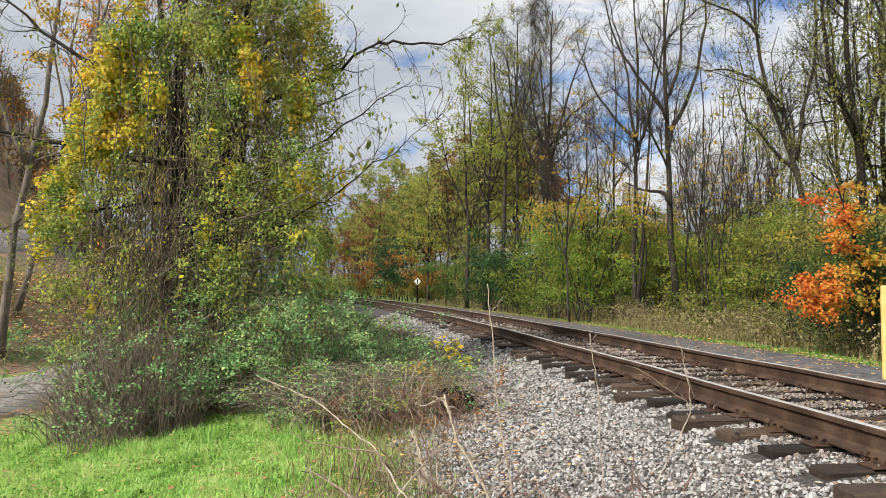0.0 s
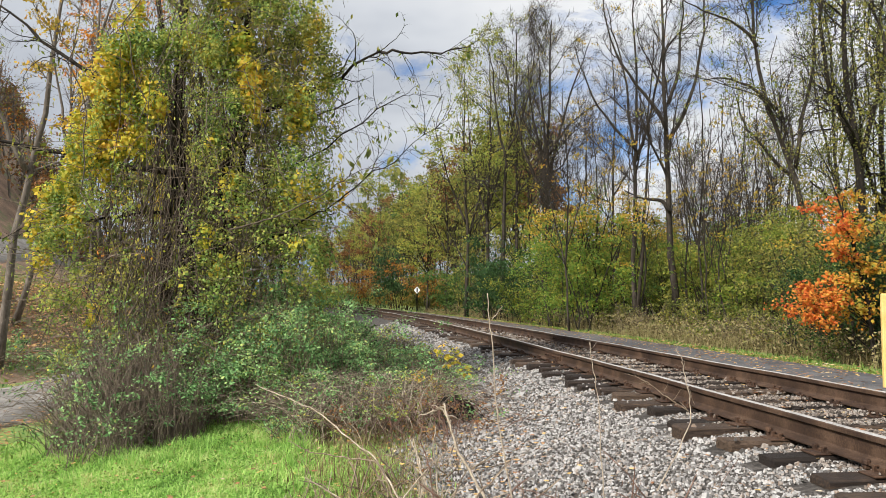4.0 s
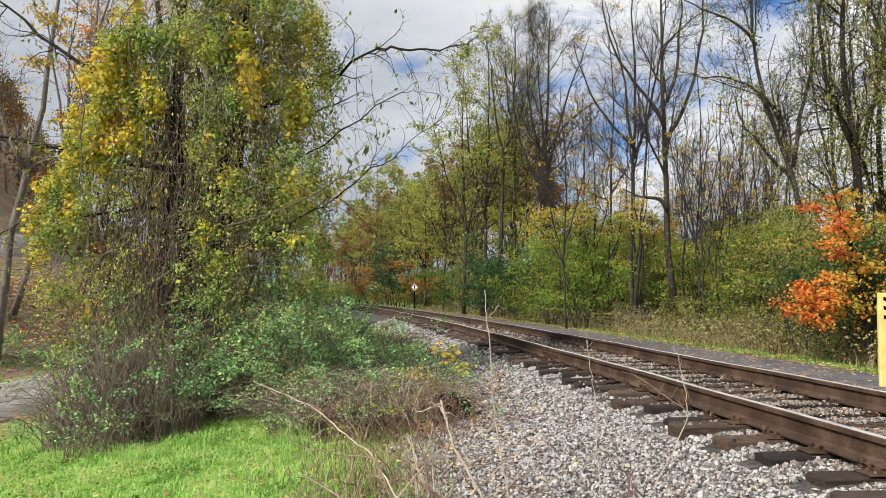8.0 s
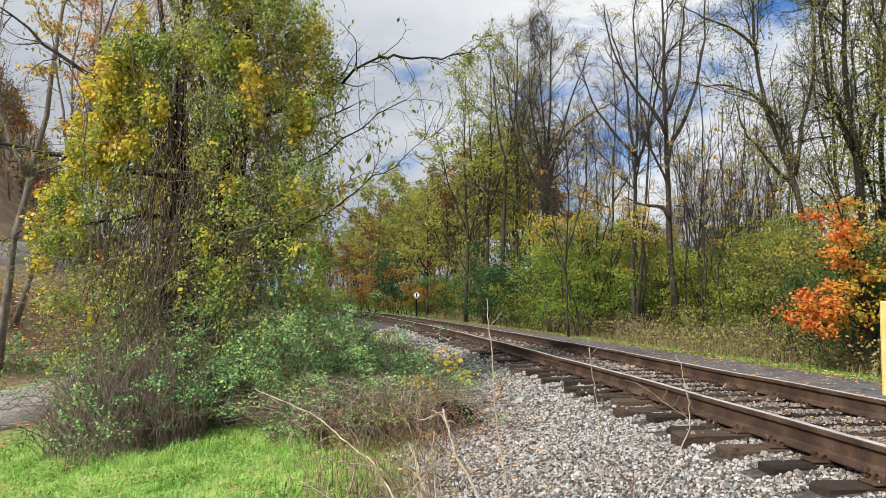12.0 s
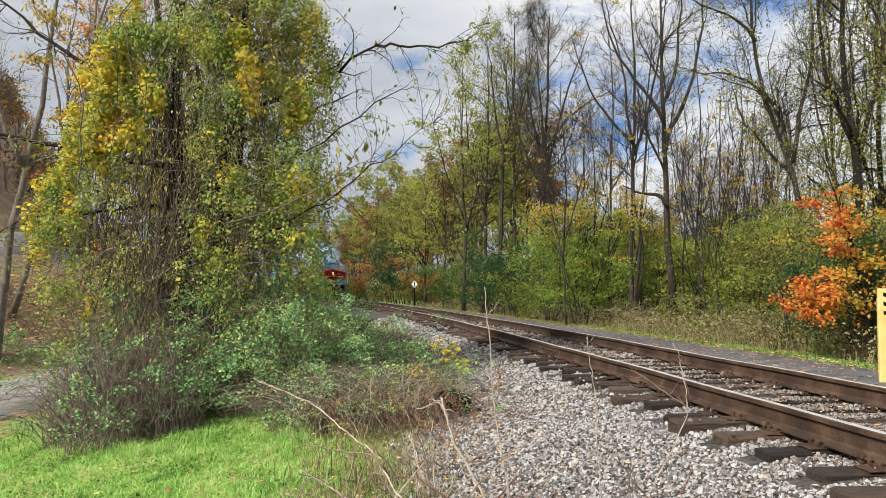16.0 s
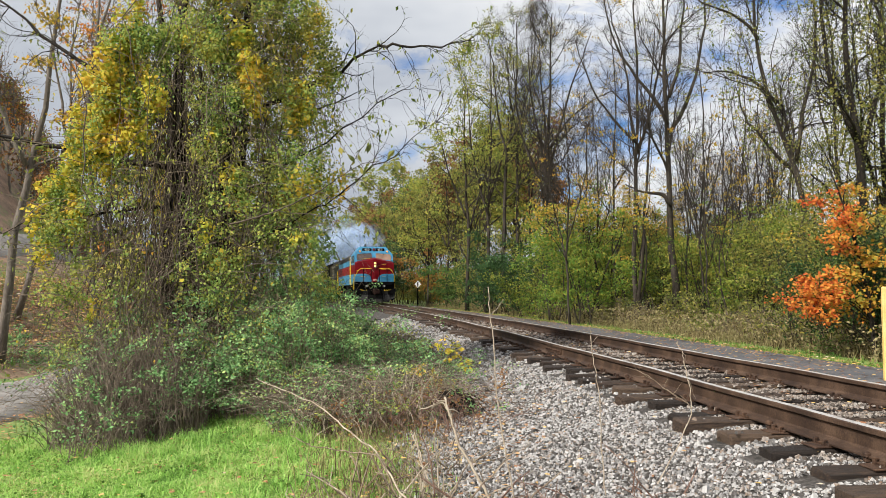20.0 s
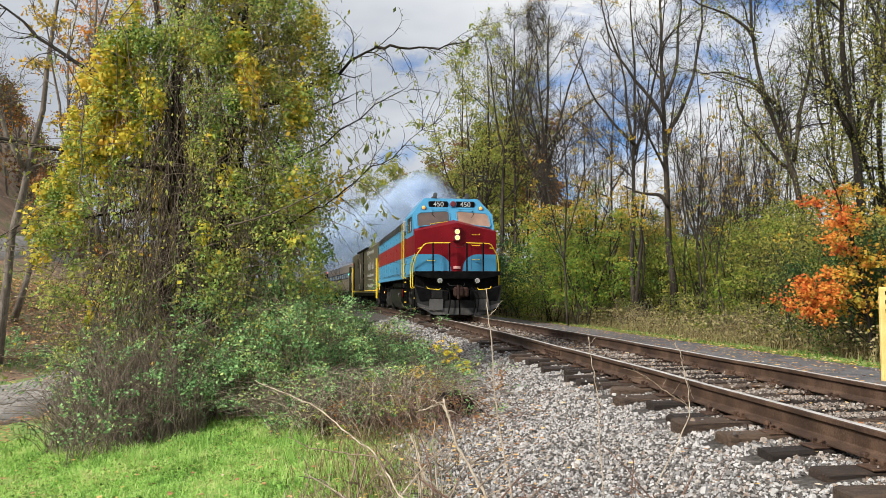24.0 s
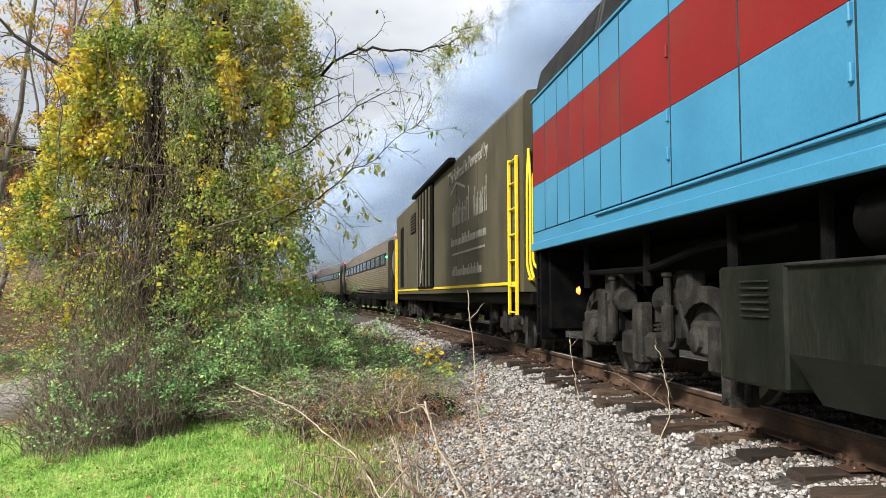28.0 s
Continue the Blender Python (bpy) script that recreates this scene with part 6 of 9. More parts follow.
def wander(rng, start, d, L, k, wob, up):
    """Crooked lines from their starts: each bends on its way and turns a little upwards (or down, up < 0)."""
    P = [start]
    d = unit(d)
    bend = rng.normal(0, wob * 0.5, d.shape)
    for _ in range(k - 1):
        d = unit(d + bend + rng.normal(0, wob, d.shape) + np.array([0, 0, 1.0]) * up)
        P.append(P[-1] + d * (L / (k - 1))[:, None])
    return np.stack(P, 1)


def shoots(rng, P, R, n, lo=0.25, angle=(30, 60), length=(0.5, 1.0), k=5, wob=0.14, up=0.08, thin=0.5, least=0.004):
    """n side shoots spread over the given limbs. Returns points, radii and the number of each one's parent."""
    m = P.shape[1]
    size = np.linalg.norm(P[:, -1] - P[:, 0], axis=1)
    own = rng.choice(len(P), n, p=size / size.sum())
    f = lo + (1 - lo) * rng.uniform(size=n) ** 0.85
    g = f * (m - 1)
    j = np.minimum(g.astype(int), m - 2)
    A, B = P[own, j], P[own, j + 1]
    start = A + (B - A) * (g - j)[:, None]
    d = unit(B - A)
    side = unit(np.cross(d, rng.normal(size=(n, 3))))
    a = np.radians(rng.uniform(*angle, n))[:, None]
    nd = d * np.cos(a) + side * np.sin(a)
    L = size[own] * rng.uniform(*length, n) * (1.15 - 0.7 * f)
    Q = wander(rng, start, nd, L, k, wob, up)
    r0 = np.maximum(least, (R[own, j] + (R[own, j + 1] - R[own, j]) * (g - j)) * thin * rng.uniform(0.7, 1.1, n))
    return Q, r0[:, None] * np.linspace(1, 0.3, k), own


def through_points(marks, k, rng, wob=0.04):
    """A limb through a few (x, z) places, rounded off and uneven; it sways in depth too."""
    M = np.array(marks, float)
    c = np.concatenate([[0], np.cumsum(np.linalg.norm(np.diff(M, axis=0), axis=1))])
    t = np.linspace(0, c[-1], k)
    x, z = np.interp(t, c, M[:, 0]), np.interp(t, c, M[:, 1])
    for a in (x, z):
        a[1:-1] = (a[:-2] + 2 * a[1:-1] + a[2:]) / 4
    y = np.cumsum(rng.normal(0, 1, k)) * wob * c[-1] / k * 1.6
    return np.stack([x + rng.normal(0, wob * 0.35, k), y - y[0], z], 1)


def sprays(rng, C, per, wide, flat=0.35):
    """Leaf places in loose flat sprays round the given centres."""
    n = len(C)
    w = wide * rng.uniform(0.55, 1.25, (n, 1, 1))
    off = rng.normal(0, 0.5, (n, per, 3)) * w * [1, 1, flat]
    return (C[:, None] + off).reshape(-1, 3)


def strings(rng, C, low, high, step=0.07):
    """Hanging strings of leaves under the given places."""
    out = []
    for c in C:
        m = max(3, int(rng.uniform(low, high) / step))
        s = np.cumsum(rng.normal(0, 0.015, (m, 2)), 0)
        out.append(np.column_stack([c[0] + s[:, 0], c[1] + s[:, 1], c[2] - np.arange(m) * step]) + rng.normal(0, 0.05, (m, 3)))
    return np.concatenate(out)


def picks(rng, P, n):
    """n places on limbs, the outer parts rather than the inner."""
    i = rng.integers(0, len(P), n)
    f = (0.3 + 0.7 * rng.uniform(size=n)) * (P.shape[1] - 1)
    j = np.minimum(f.astype(int), P.shape[1] - 2)
    return P[i, j] + (P[i, j + 1] - P[i, j]) * (f - j)[:, None]


def make_tree(seed, label, stems, r, limbs=20, twigs=170, tips=1100, angle=(28, 62), reach=(0.16, 0.34), up=0.10, leaves=0, leaf=0.08, leafmat=None, wide=0.35, bark=None, ivy=0, ivymat=None, hang=0, hangmat=None,
              lo=0.35, name="tree", group="", apart=True, category="tree"):
    """A tree whose first stem is the trunk and whose other stems fork off it; limbs, twigs and tips grow on them in turn."""
    rng = np.random.default_rng(seed)
    T = thing(name, Matrix(), label, category, group)
    bark = bark or M_BARKMID
    K = 12
    S = np.stack([through_points(s, K, rng, 0.09) for s in stems])
    S[:, 0, 2] -= 0.2 * (S[:, 0, 2] < 0.05)
    top = S[0, -1, 2]
    r *= 0.74
    R = []
    for i, s in enumerate(S):
        r0 = r if i == 0 else r * (0.72 - 0.4 * s[0, 2] / top)
        R.append(r0 * (1 - 0.85 * np.linspace(0, 1, K) ** 0.9) + 0.006)
    R = np.array(R)
    R[0, 0] *= 1.25
    limbs, twigs, tips = int(limbs * 1.3), int(twigs * 1.4), int(tips * 1.55)
    A1, R1, own1 = shoots(rng, S, R, limbs, lo, angle, reach, 8, 0.17, up, 0.55, 0.014)
    A2, R2, own2 = shoots(rng, A1, R1, twigs, 0.15, (25, 60), (0.35, 0.75), 6, 0.17, up * 0.8, 0.6, 0.009)
    A3, R3, own3 = shoots(rng, A2, R2, tips, 0.1, (22, 60), (0.4, 0.9), 4, 0.16, up * 0.5, 0.6, 0.0065)
    for i in range(len(S)):
        part("trunk" if i == 0 else "main_fork", Build().tube(S[i], R[i], 9), bark, T, smooth=True)
    own3 = own2[own3]
    if apart:
        for i in range(limbs):
            b = Build()
            for Q, RR, k in ((A1[i:i + 1], R1[i:i + 1], 5), (A2[own2 == i], R2[own2 == i], 4), (A3[own3 == i], R3[own3 == i], 3)):
                if len(Q):
                    b.add(*tubes(Q, RR, k))
            part("limb", b, bark, T, smooth=True)
    else:
        b = Build()
        for Q, RR, k in ((A1, R1, 4), (A2, R2, 3), (A3, R3, 3)):
            b.add(*tubes(Q, RR, k))
        tagged(part("branchwork", b, bark, T, smooth=True), kind="stuff")
    if leaves:
        C = np.concatenate([picks(rng, A2, leaves // 24 + 1), picks(rng, A3, leaves // 24 + 1)])
        leaf_part("crown", rng, sprays(rng, C, 12, wide), leaf, leafmat, T, droop=0.5, aspect=0.7, face=np.array([-0.5, -0.9, 0.6]), loose=0.75)
    if ivy:
        i = rng.integers(0, len(S), ivy)
        f = rng.uniform(0, 0.75, ivy) * (K - 1)
        j = f.astype(int)
        C = S[i, j] + (S[i, j + 1] - S[i, j]) * (f - j)[:, None] + rng.normal(0, 1, (ivy, 3)) * [0.16 + r * 0.5, 0.16 + r * 0.5, 0.1]
        leaf_part("ivy", rng, C, leaf * 0.95, ivymat or F_OLIVE, T, "climbing ivy leaves round the trunk", droop=0.8, aspect=0.75)
    if hang:
        C = np.concatenate([picks(rng, A1, hang // 2), picks(rng, A2, hang - hang // 2)])
        leaf_part("hanging_vine", rng, strings(rng, C, 0.35, 1.7), leaf * 1.05, hangmat or F_LIME, T, "hanging strings of small vine leaves", droop=1.3, aspect=0.6)
        m = hang // 2
        Q = wander(rng, C[:m], np.tile([0.0, 0, -1], (m, 1)), rng.uniform(0.6, 2.2, m), 6, 0.08, -0.2)
        tagged(part("vine_tangle", Build().add(*tubes(Q, np.full((m, 6), 0.006), 3)), M_BARKDARK, T, "thin dark hanging vines"), kind="stuff")
    return T


def put(T, x, y, turn=0.0, tip=0.0):
    T.matrix_world = pose(x, y, gz(x, y), tip, 0, turn)
    return T


def fan(rng, h, n, spread, lean=0.0, start=0.0):
    """Stems of a many-stemmed tree that rise from one place and part on the way up."""
    out = []
    for i in range(n):
        a = (i + 0.5) / n * 2 - 1 + rng.normal(0, 0.15)
        hh = h * rng.uniform(0.75, 1.0) if i else h
        w = spread * a
        out.append([(0.08 * a, start), (w * 0.15 + lean * hh * 0.3, hh * 0.3), (w * 0.5 + lean * hh * 0.6, hh * 0.62), (w + lean * hh, hh)])
    return out


def make_sapling(seed, label, h, w, leaves, leaf, leafmat, stems=5, group="", name="bush", bark=None, wide=0.34, low=0.06, per=12, second=None, fine=1.0):
    """A shrub or young tree: separate stems that part and lean out, side twigs, and flat sprays of leaves with gaps between."""
    rng = np.random.default_rng(seed)
    T = thing(name, Matrix(), label, "bush", group)
    bark = bark or M_BARKMID
    a = rng.uniform(0, 6.28) + np.arange(stems) * 2.4
    base = np.stack([np.cos(a), np.sin(a), np.zeros(stems)], 1) * w * rng.uniform(0.05, 0.4, (stems, 1)) + [0, 0, -0.12]
    d = np.stack([np.cos(a) * 0.45 * w / h, np.sin(a) * 0.45 * w / h, np.ones(stems)], 1)
    S = wander(rng, base, d, h * rng.uniform(0.7, 1.05, stems), 9, 0.09, 0.02)
    R = (0.008 + 0.0055 * h) * rng.uniform(0.6, 1.1, stems)[:, None] * np.linspace(1, 0.2, 9)
    A1, R1, own = shoots(rng, S, R, int(stems * 11 * fine), low, (35, 75), (0.28, 0.52), 6, 0.12, 0.04, 0.5, 0.006)
    A2, R2, own2 = shoots(rng, A1, R1, int(stems * 46 * fine), 0.15, (25, 65), (0.4, 0.8), 4, 0.14, 0.0, 0.6, 0.004)
    own2 = own[own2]
    for i in range(stems):
        b = Build().tube(S[i], R[i], 6)
        b.add(*tubes(A1[own == i], R1[own == i], 4)) if (own == i).any() else b
        b.add(*tubes(A2[own2 == i], R2[own2 == i], 3)) if (own2 == i).any() else b
        part("stem", b, bark, T, smooth=True)
    n = leaves // per
    C = np.concatenate([picks(rng, A1, n // 3), picks(rng, A2, n - n // 3)])
    C = C[C[:, 2] > 0.12]
    if second is not None:
        up_ = C[:, 2] + rng.normal(0, 0.12 * h, len(C)) > 0.68 * h
        leaf_part("upper_crown", rng, sprays(rng, C[up_], per, wide), leaf, second, T, "turning leaves at the top", droop=0.4, aspect=0.6, face=np.array([-0.3, -0.6, 0.8]), loose=0.6)
        C = C[~up_]
    leaf_part("crown", rng, sprays(rng, C, per, wide), leaf, leafmat, T, droop=0.4, aspect=0.6, face=np.array([-0.3, -0.6, 0.8]), loose=0.6)
    return T


def mark(px, d):
    return ((px - 784) / 1376 * d, d)


# trees beyond the path that stand out one by one: trunk and forks as (sideways, height) in metres
GROUP = dict(group="trees along the path")
put(make_tree(100, "tall grey forked tree nearly bare of leaves", [
    [(0, 0), (-0.05, 2.5), (-0.16, 5.5), (-0.2, 9.0), (-0.12, 12.4), (0.0, 15), (0.1, 18)],
    [(-0.18, 8.7), (0.3, 9.4), (0.75, 10.1), (1.12, 11.3), (1.4, 12.6), (1.55, 14), (1.7, 17)],
    [(-0.2, 9.1), (-0.7, 10.1), (-1.2, 10.8), (-2.1, 11.8), (-2.8, 13.3), (-3.2, 15.5)],
    [(-0.15, 5.3), (-0.5, 5.85), (-1.5, 5.9), (-2.3, 6.3)],
    [(-0.15, 10.4), (0.4, 12), (0.5, 14), (0.9, 16.5)]], 0.25, 24, 230, 1500, leaves=500, leaf=0.09, leafmat=F_YGREEN, **GROUP), *mark(1190, 36))
put(make_tree(101, "thin companion stem beside a tall tree", [[(0, 0), (0.1, 3), (0.15, 6), (0.5, 9.5)], [(0.1, 3.2), (0.5, 5.5), (0.7, 8.5)]], 0.07, 12, 70, 400, leaves=240, leaf=0.09, leafmat=F_LIME, **GROUP), *mark(1206, 35))
put(make_tree(102, "slim twin-stemmed bare tree with crossing limbs", [
    [(0, 0), (0, 3.5), (0.15, 8.3), (0.3, 11), (0.2, 14), (0.4, 17.5)],
    [(0.13, 8.0), (-0.3, 10.6), (-0.6, 13), (-1.3, 16)],
    [(0.15, 8.3), (0.8, 10.2), (1.1, 12), (1.4, 14.1), (1.6, 17)],
    [(0.1, 8.5), (-1.1, 9.8), (-1.9, 10.8), (-2.4, 12), (-3, 14)],
    [(0.0, 0), (0.25, 3), (0.45, 7), (0.6, 10), (0.9, 14)]], 0.18, 26, 240, 1500, leaves=900, leaf=0.09, leafmat=F_YELLOW, **GROUP), *mark(1122, 38))
put(make_tree(103, "slim dark bare tree with a crooked top", [[(0, 0), (0.05, 4), (-0.1, 8), (0.1, 11.5), (-0.3, 14)], [(0.0, 6.5), (0.9, 8.0), (1.6, 9.5)]], 0.11, 12, 90, 600, leaves=260, leaf=0.09, leafmat=F_YELLOW, **GROUP), *mark(1081, 40))
put(make_tree(104, "dark forked tree with a bulge of dead vines", [
    [(0, 0), (0.05, 4), (0.2, 7.5), (0.4, 12), (0.6, 17.5)],
    [(0.2, 7.3), (-0.2, 10.4), (-0.6, 12), (-0.8, 15.5)],
    [(0.2, 7.5), (0.9, 10.4), (1.5, 12.6), (1.9, 13.9), (2.9, 16.5)],
    [(0.2, 8.0), (0.1, 11.5), (-0.2, 16)],
    [(0.2, 6.5), (-1.0, 9.5), (-1.6, 12), (-1.7, 15)],
    [(0.3, 9.5), (1.4, 11.2), (2.6, 12.2), (3.9, 12.8)]], 0.22, 34, 330, 2300, reach=(0.2, 0.36), leaves=420, leaf=0.09, leafmat=F_YELLOW, ivy=500, **GROUP), *mark(958, 44))
put(make_tree(105, "tall tree with thin olive foliage", [[(0, 0), (0.1, 4), (0.33, 10), (0.9, 12), (1.1, 14.5), (1.0, 18)], [(0.3, 9.5), (-0.3, 12), (-0.5, 15), (-0.9, 17)], [(0.35, 10.2), (1.7, 12.4), (2.3, 15)]], 0.2, 24, 220, 1300, leaves=2300, leaf=0.10, leafmat=F_YGREEN, ivy=900, **GROUP), *mark(885, 46))
put(make_tree(106, "tall dark slender tree with thin olive foliage", [[(0, 0), (0.1, 7.5), (0.1, 11.7), (1.0, 14), (1.2, 17)], [(0.1, 11), (-0.4, 13.5), (-0.5, 17)]], 0.16, 20, 180, 1100, leaves=1500, leaf=0.10, leafmat=F_OLIVE, ivy=700, **GROUP), *mark(909, 47))
put(make_tree(107, "full olive-green tree turning brown at its top", [[(0, 0), (0.1, 5), (-0.2, 10), (-0.1, 16)], [(0.05, 5), (1.2, 9), (1.5, 13.5)], [(0.0, 6), (-1.4, 9.5), (-2.2, 13)]], 0.17, 30, 170, 520, reach=(0.22, 0.42), leaves=6200, leaf=0.13, leafmat=F_YGREEN, wide=0.55, lo=0.2, **GROUP), *mark(822, 50))
put(make_tree(108, "leafy green tree turning to yellow", [[(0, 0), (0.0, 5), (0.3, 10), (0.2, 17)], [(0.05, 6), (-1.0, 10), (-1.2, 14)], [(0.1, 7), (1.3, 11), (1.6, 15)]], 0.17, 30, 170, 520, reach=(0.2, 0.38), leaves=5600, leaf=0.12, leafmat=F_YGREEN, wide=0.5, lo=0.2, **GROUP), *mark(858, 48))
put(make_tree(109, "brown-topped olive tree beside the track curve", [[(0, 0), (0.2, 6), (-0.2, 13)], [(0.1, 5), (1.1, 8), (1.6, 11.5)], [(0.1, 5), (-1.3, 8.5), (-1.7, 11)]], 0.16, 30, 200, 800, reach=(0.24, 0.42), leaves=6000, leaf=0.16, leafmat=F_OLIVE, wide=0.6, lo=0.2, **GROUP), *mark(785, 66))
put(make_tree(110, "small yellow-green tree by the curve", [[(0, 0), (0.1, 5), (0.0, 11)], [(0.1, 3.5), (-1.2, 6.5), (-1.7, 9.5)]], 0.14, 26, 160, 700, reach=(0.28, 0.45), leaves=4200, leaf=0.16, leafmat=F_YGREEN, wide=0.6, lo=0.2, **GROUP), *mark(752, 70))
put(make_tree(111, "leaning dark tree hung with leafy vines", [
    [(0, 0), (0, 1.5), (-0.1, 2.8), (-0.3, 5.5), (-0.65, 6.2), (-0.9, 7.7), (-1.2, 8.8), (-1.4, 9.7), (-1.45, 11.5), (-1.8, 14)],
    [(-1.35, 9.5), (-1.7, 9.95), (-2.1, 10.4), (-2.8, 10.6), (-3.8, 11.2)],
    [(-0.3, 5.5), (0.0, 7.3), (0.3, 8.6), (0.45, 11), (0.5, 14)],
    [(-0.85, 7.4), (-1.7, 8.2), (-2.5, 8.5), (-3.2, 8.4)],
    [(-0.3, 5.0), (-1.2, 6.1), (-1.9, 6.9), (-2.1, 8)]], 0.16, 26, 200, 1000, leaves=900, leaf=0.075, leafmat=F_LIME, ivy=1500, ivymat=F_OLIVE, hang=130, hangmat=F_LIME, **GROUP), *mark(1423, 25))
put(make_tree(112, "slim dark tree with small hanging leaves", [[(0, 0), (0.05, 4), (0.1, 8), (-0.1, 11), (0.2, 14)], [(0.1, 5), (-0.6, 7.5), (-0.8, 10.5)], [(0.1, 6), (0.7, 9), (0.6, 12)]], 0.11, 18, 150, 800, leaves=600, leaf=0.075, leafmat=F_LIME, ivy=700, hang=60, **GROUP), *mark(1481, 27))
put(make_tree(113, "thick dark trunk wrapped in ivy and vines", [[(0, 0), (0, 3.7), (0.08, 7.0), (0.18, 9.7), (0.2, 14)], [(0.0, 4.2), (0.5, 6.3), (1.0, 8), (1.3, 11)], [(0.05, 5.5), (-0.6, 7), (-0.8, 9), (-0.7, 12)], [(0.05, 3.4), (-0.6, 4.0), (-1.3, 4.7)]], 0.21, 24, 190, 900, leaves=900, leaf=0.075, leafmat=F_OLIVE, ivy=3000, ivymat=F_OLIVE, hang=120, hangmat=F_OLIVE, bark=M_BARKDARK, **GROUP), *mark(1518, 22))
put(make_tree(114, "vine-hung tree at the wood's edge", [[(0, 0), (0.1, 4), (0, 8), (0.3, 13)], [(0.1, 3), (-0.7, 5.5), (-0.9, 9)], [(0.1, 4), (0.8, 7), (1.2, 10)]], 0.16, 20, 150, 700, leaves=900, leaf=0.075, leafmat=F_LIME, ivy=1700, hang=70, hangmat=F_OLIVE, bark=M_BARKDARK, **GROUP), *mark(1568, 23))
put(make_tree(115, "vine-hung tree beside the asphalt path", [[(0, 0), (0.1, 4), (0, 8), (0.1, 12)], [(0.1, 4), (-0.7, 6.5), (-1.2, 9)]], 0.17, 20, 150, 700, leaves=1200, leaf=0.08, leafmat=F_OLIVE, ivy=1800, hang=80, hangmat=F_OLIVE, **GROUP), *mark(1640, 18))
put(make_tree(116, "slender bare tree with upright twigs", [[(0, 0), (0.0, 5), (0.2, 9), (0.1, 13.5)]], 0.10, 18, 130, 800, leaves=160, leaf=0.09, leafmat=F_YELLOW, **GROUP), *mark(1030, 46))
put(make_tree(117, "tall bare tree with upright limbs", [[(0, 0), (0.1, 6), (0, 12), (0.3, 19)], [(0.1, 8), (0.9, 12), (1.1, 16)]], 0.14, 22, 180, 1100, leaves=400, leaf=0.1, leafmat=F_OLIVE, **GROUP), *mark(932, 54))
for i, (px, d, h_, n_, sp, lab) in enumerate(((1238, 39, 9.5, 5, 1.9, "low bare tree with a fan of thin stems"), (1283, 44, 9.0, 5, 2.1, "low bare tree with fine spreading twigs"), (1322, 41, 8.0, 4, 1.7, "slender bare tree with fine twigs"), (1222, 47, 11.0, 4, 1.6, "thin bare tree in the wood's edge"), (1365, 47, 9.0, 4, 1.8, "thin bare tree behind the shrub layer"))):
    rng_ = np.random.default_rng(150 + i)
    put(make_tree(160 + i, lab, fan(rng_, h_, n_, sp), 0.075, 16, 110, 700, angle=(18, 45), reach=(0.25, 0.42), up=0.06, leaves=120, leaf=0.09, leafmat=F_YELLOW, lo=0.25, **GROUP), *mark(px, d))

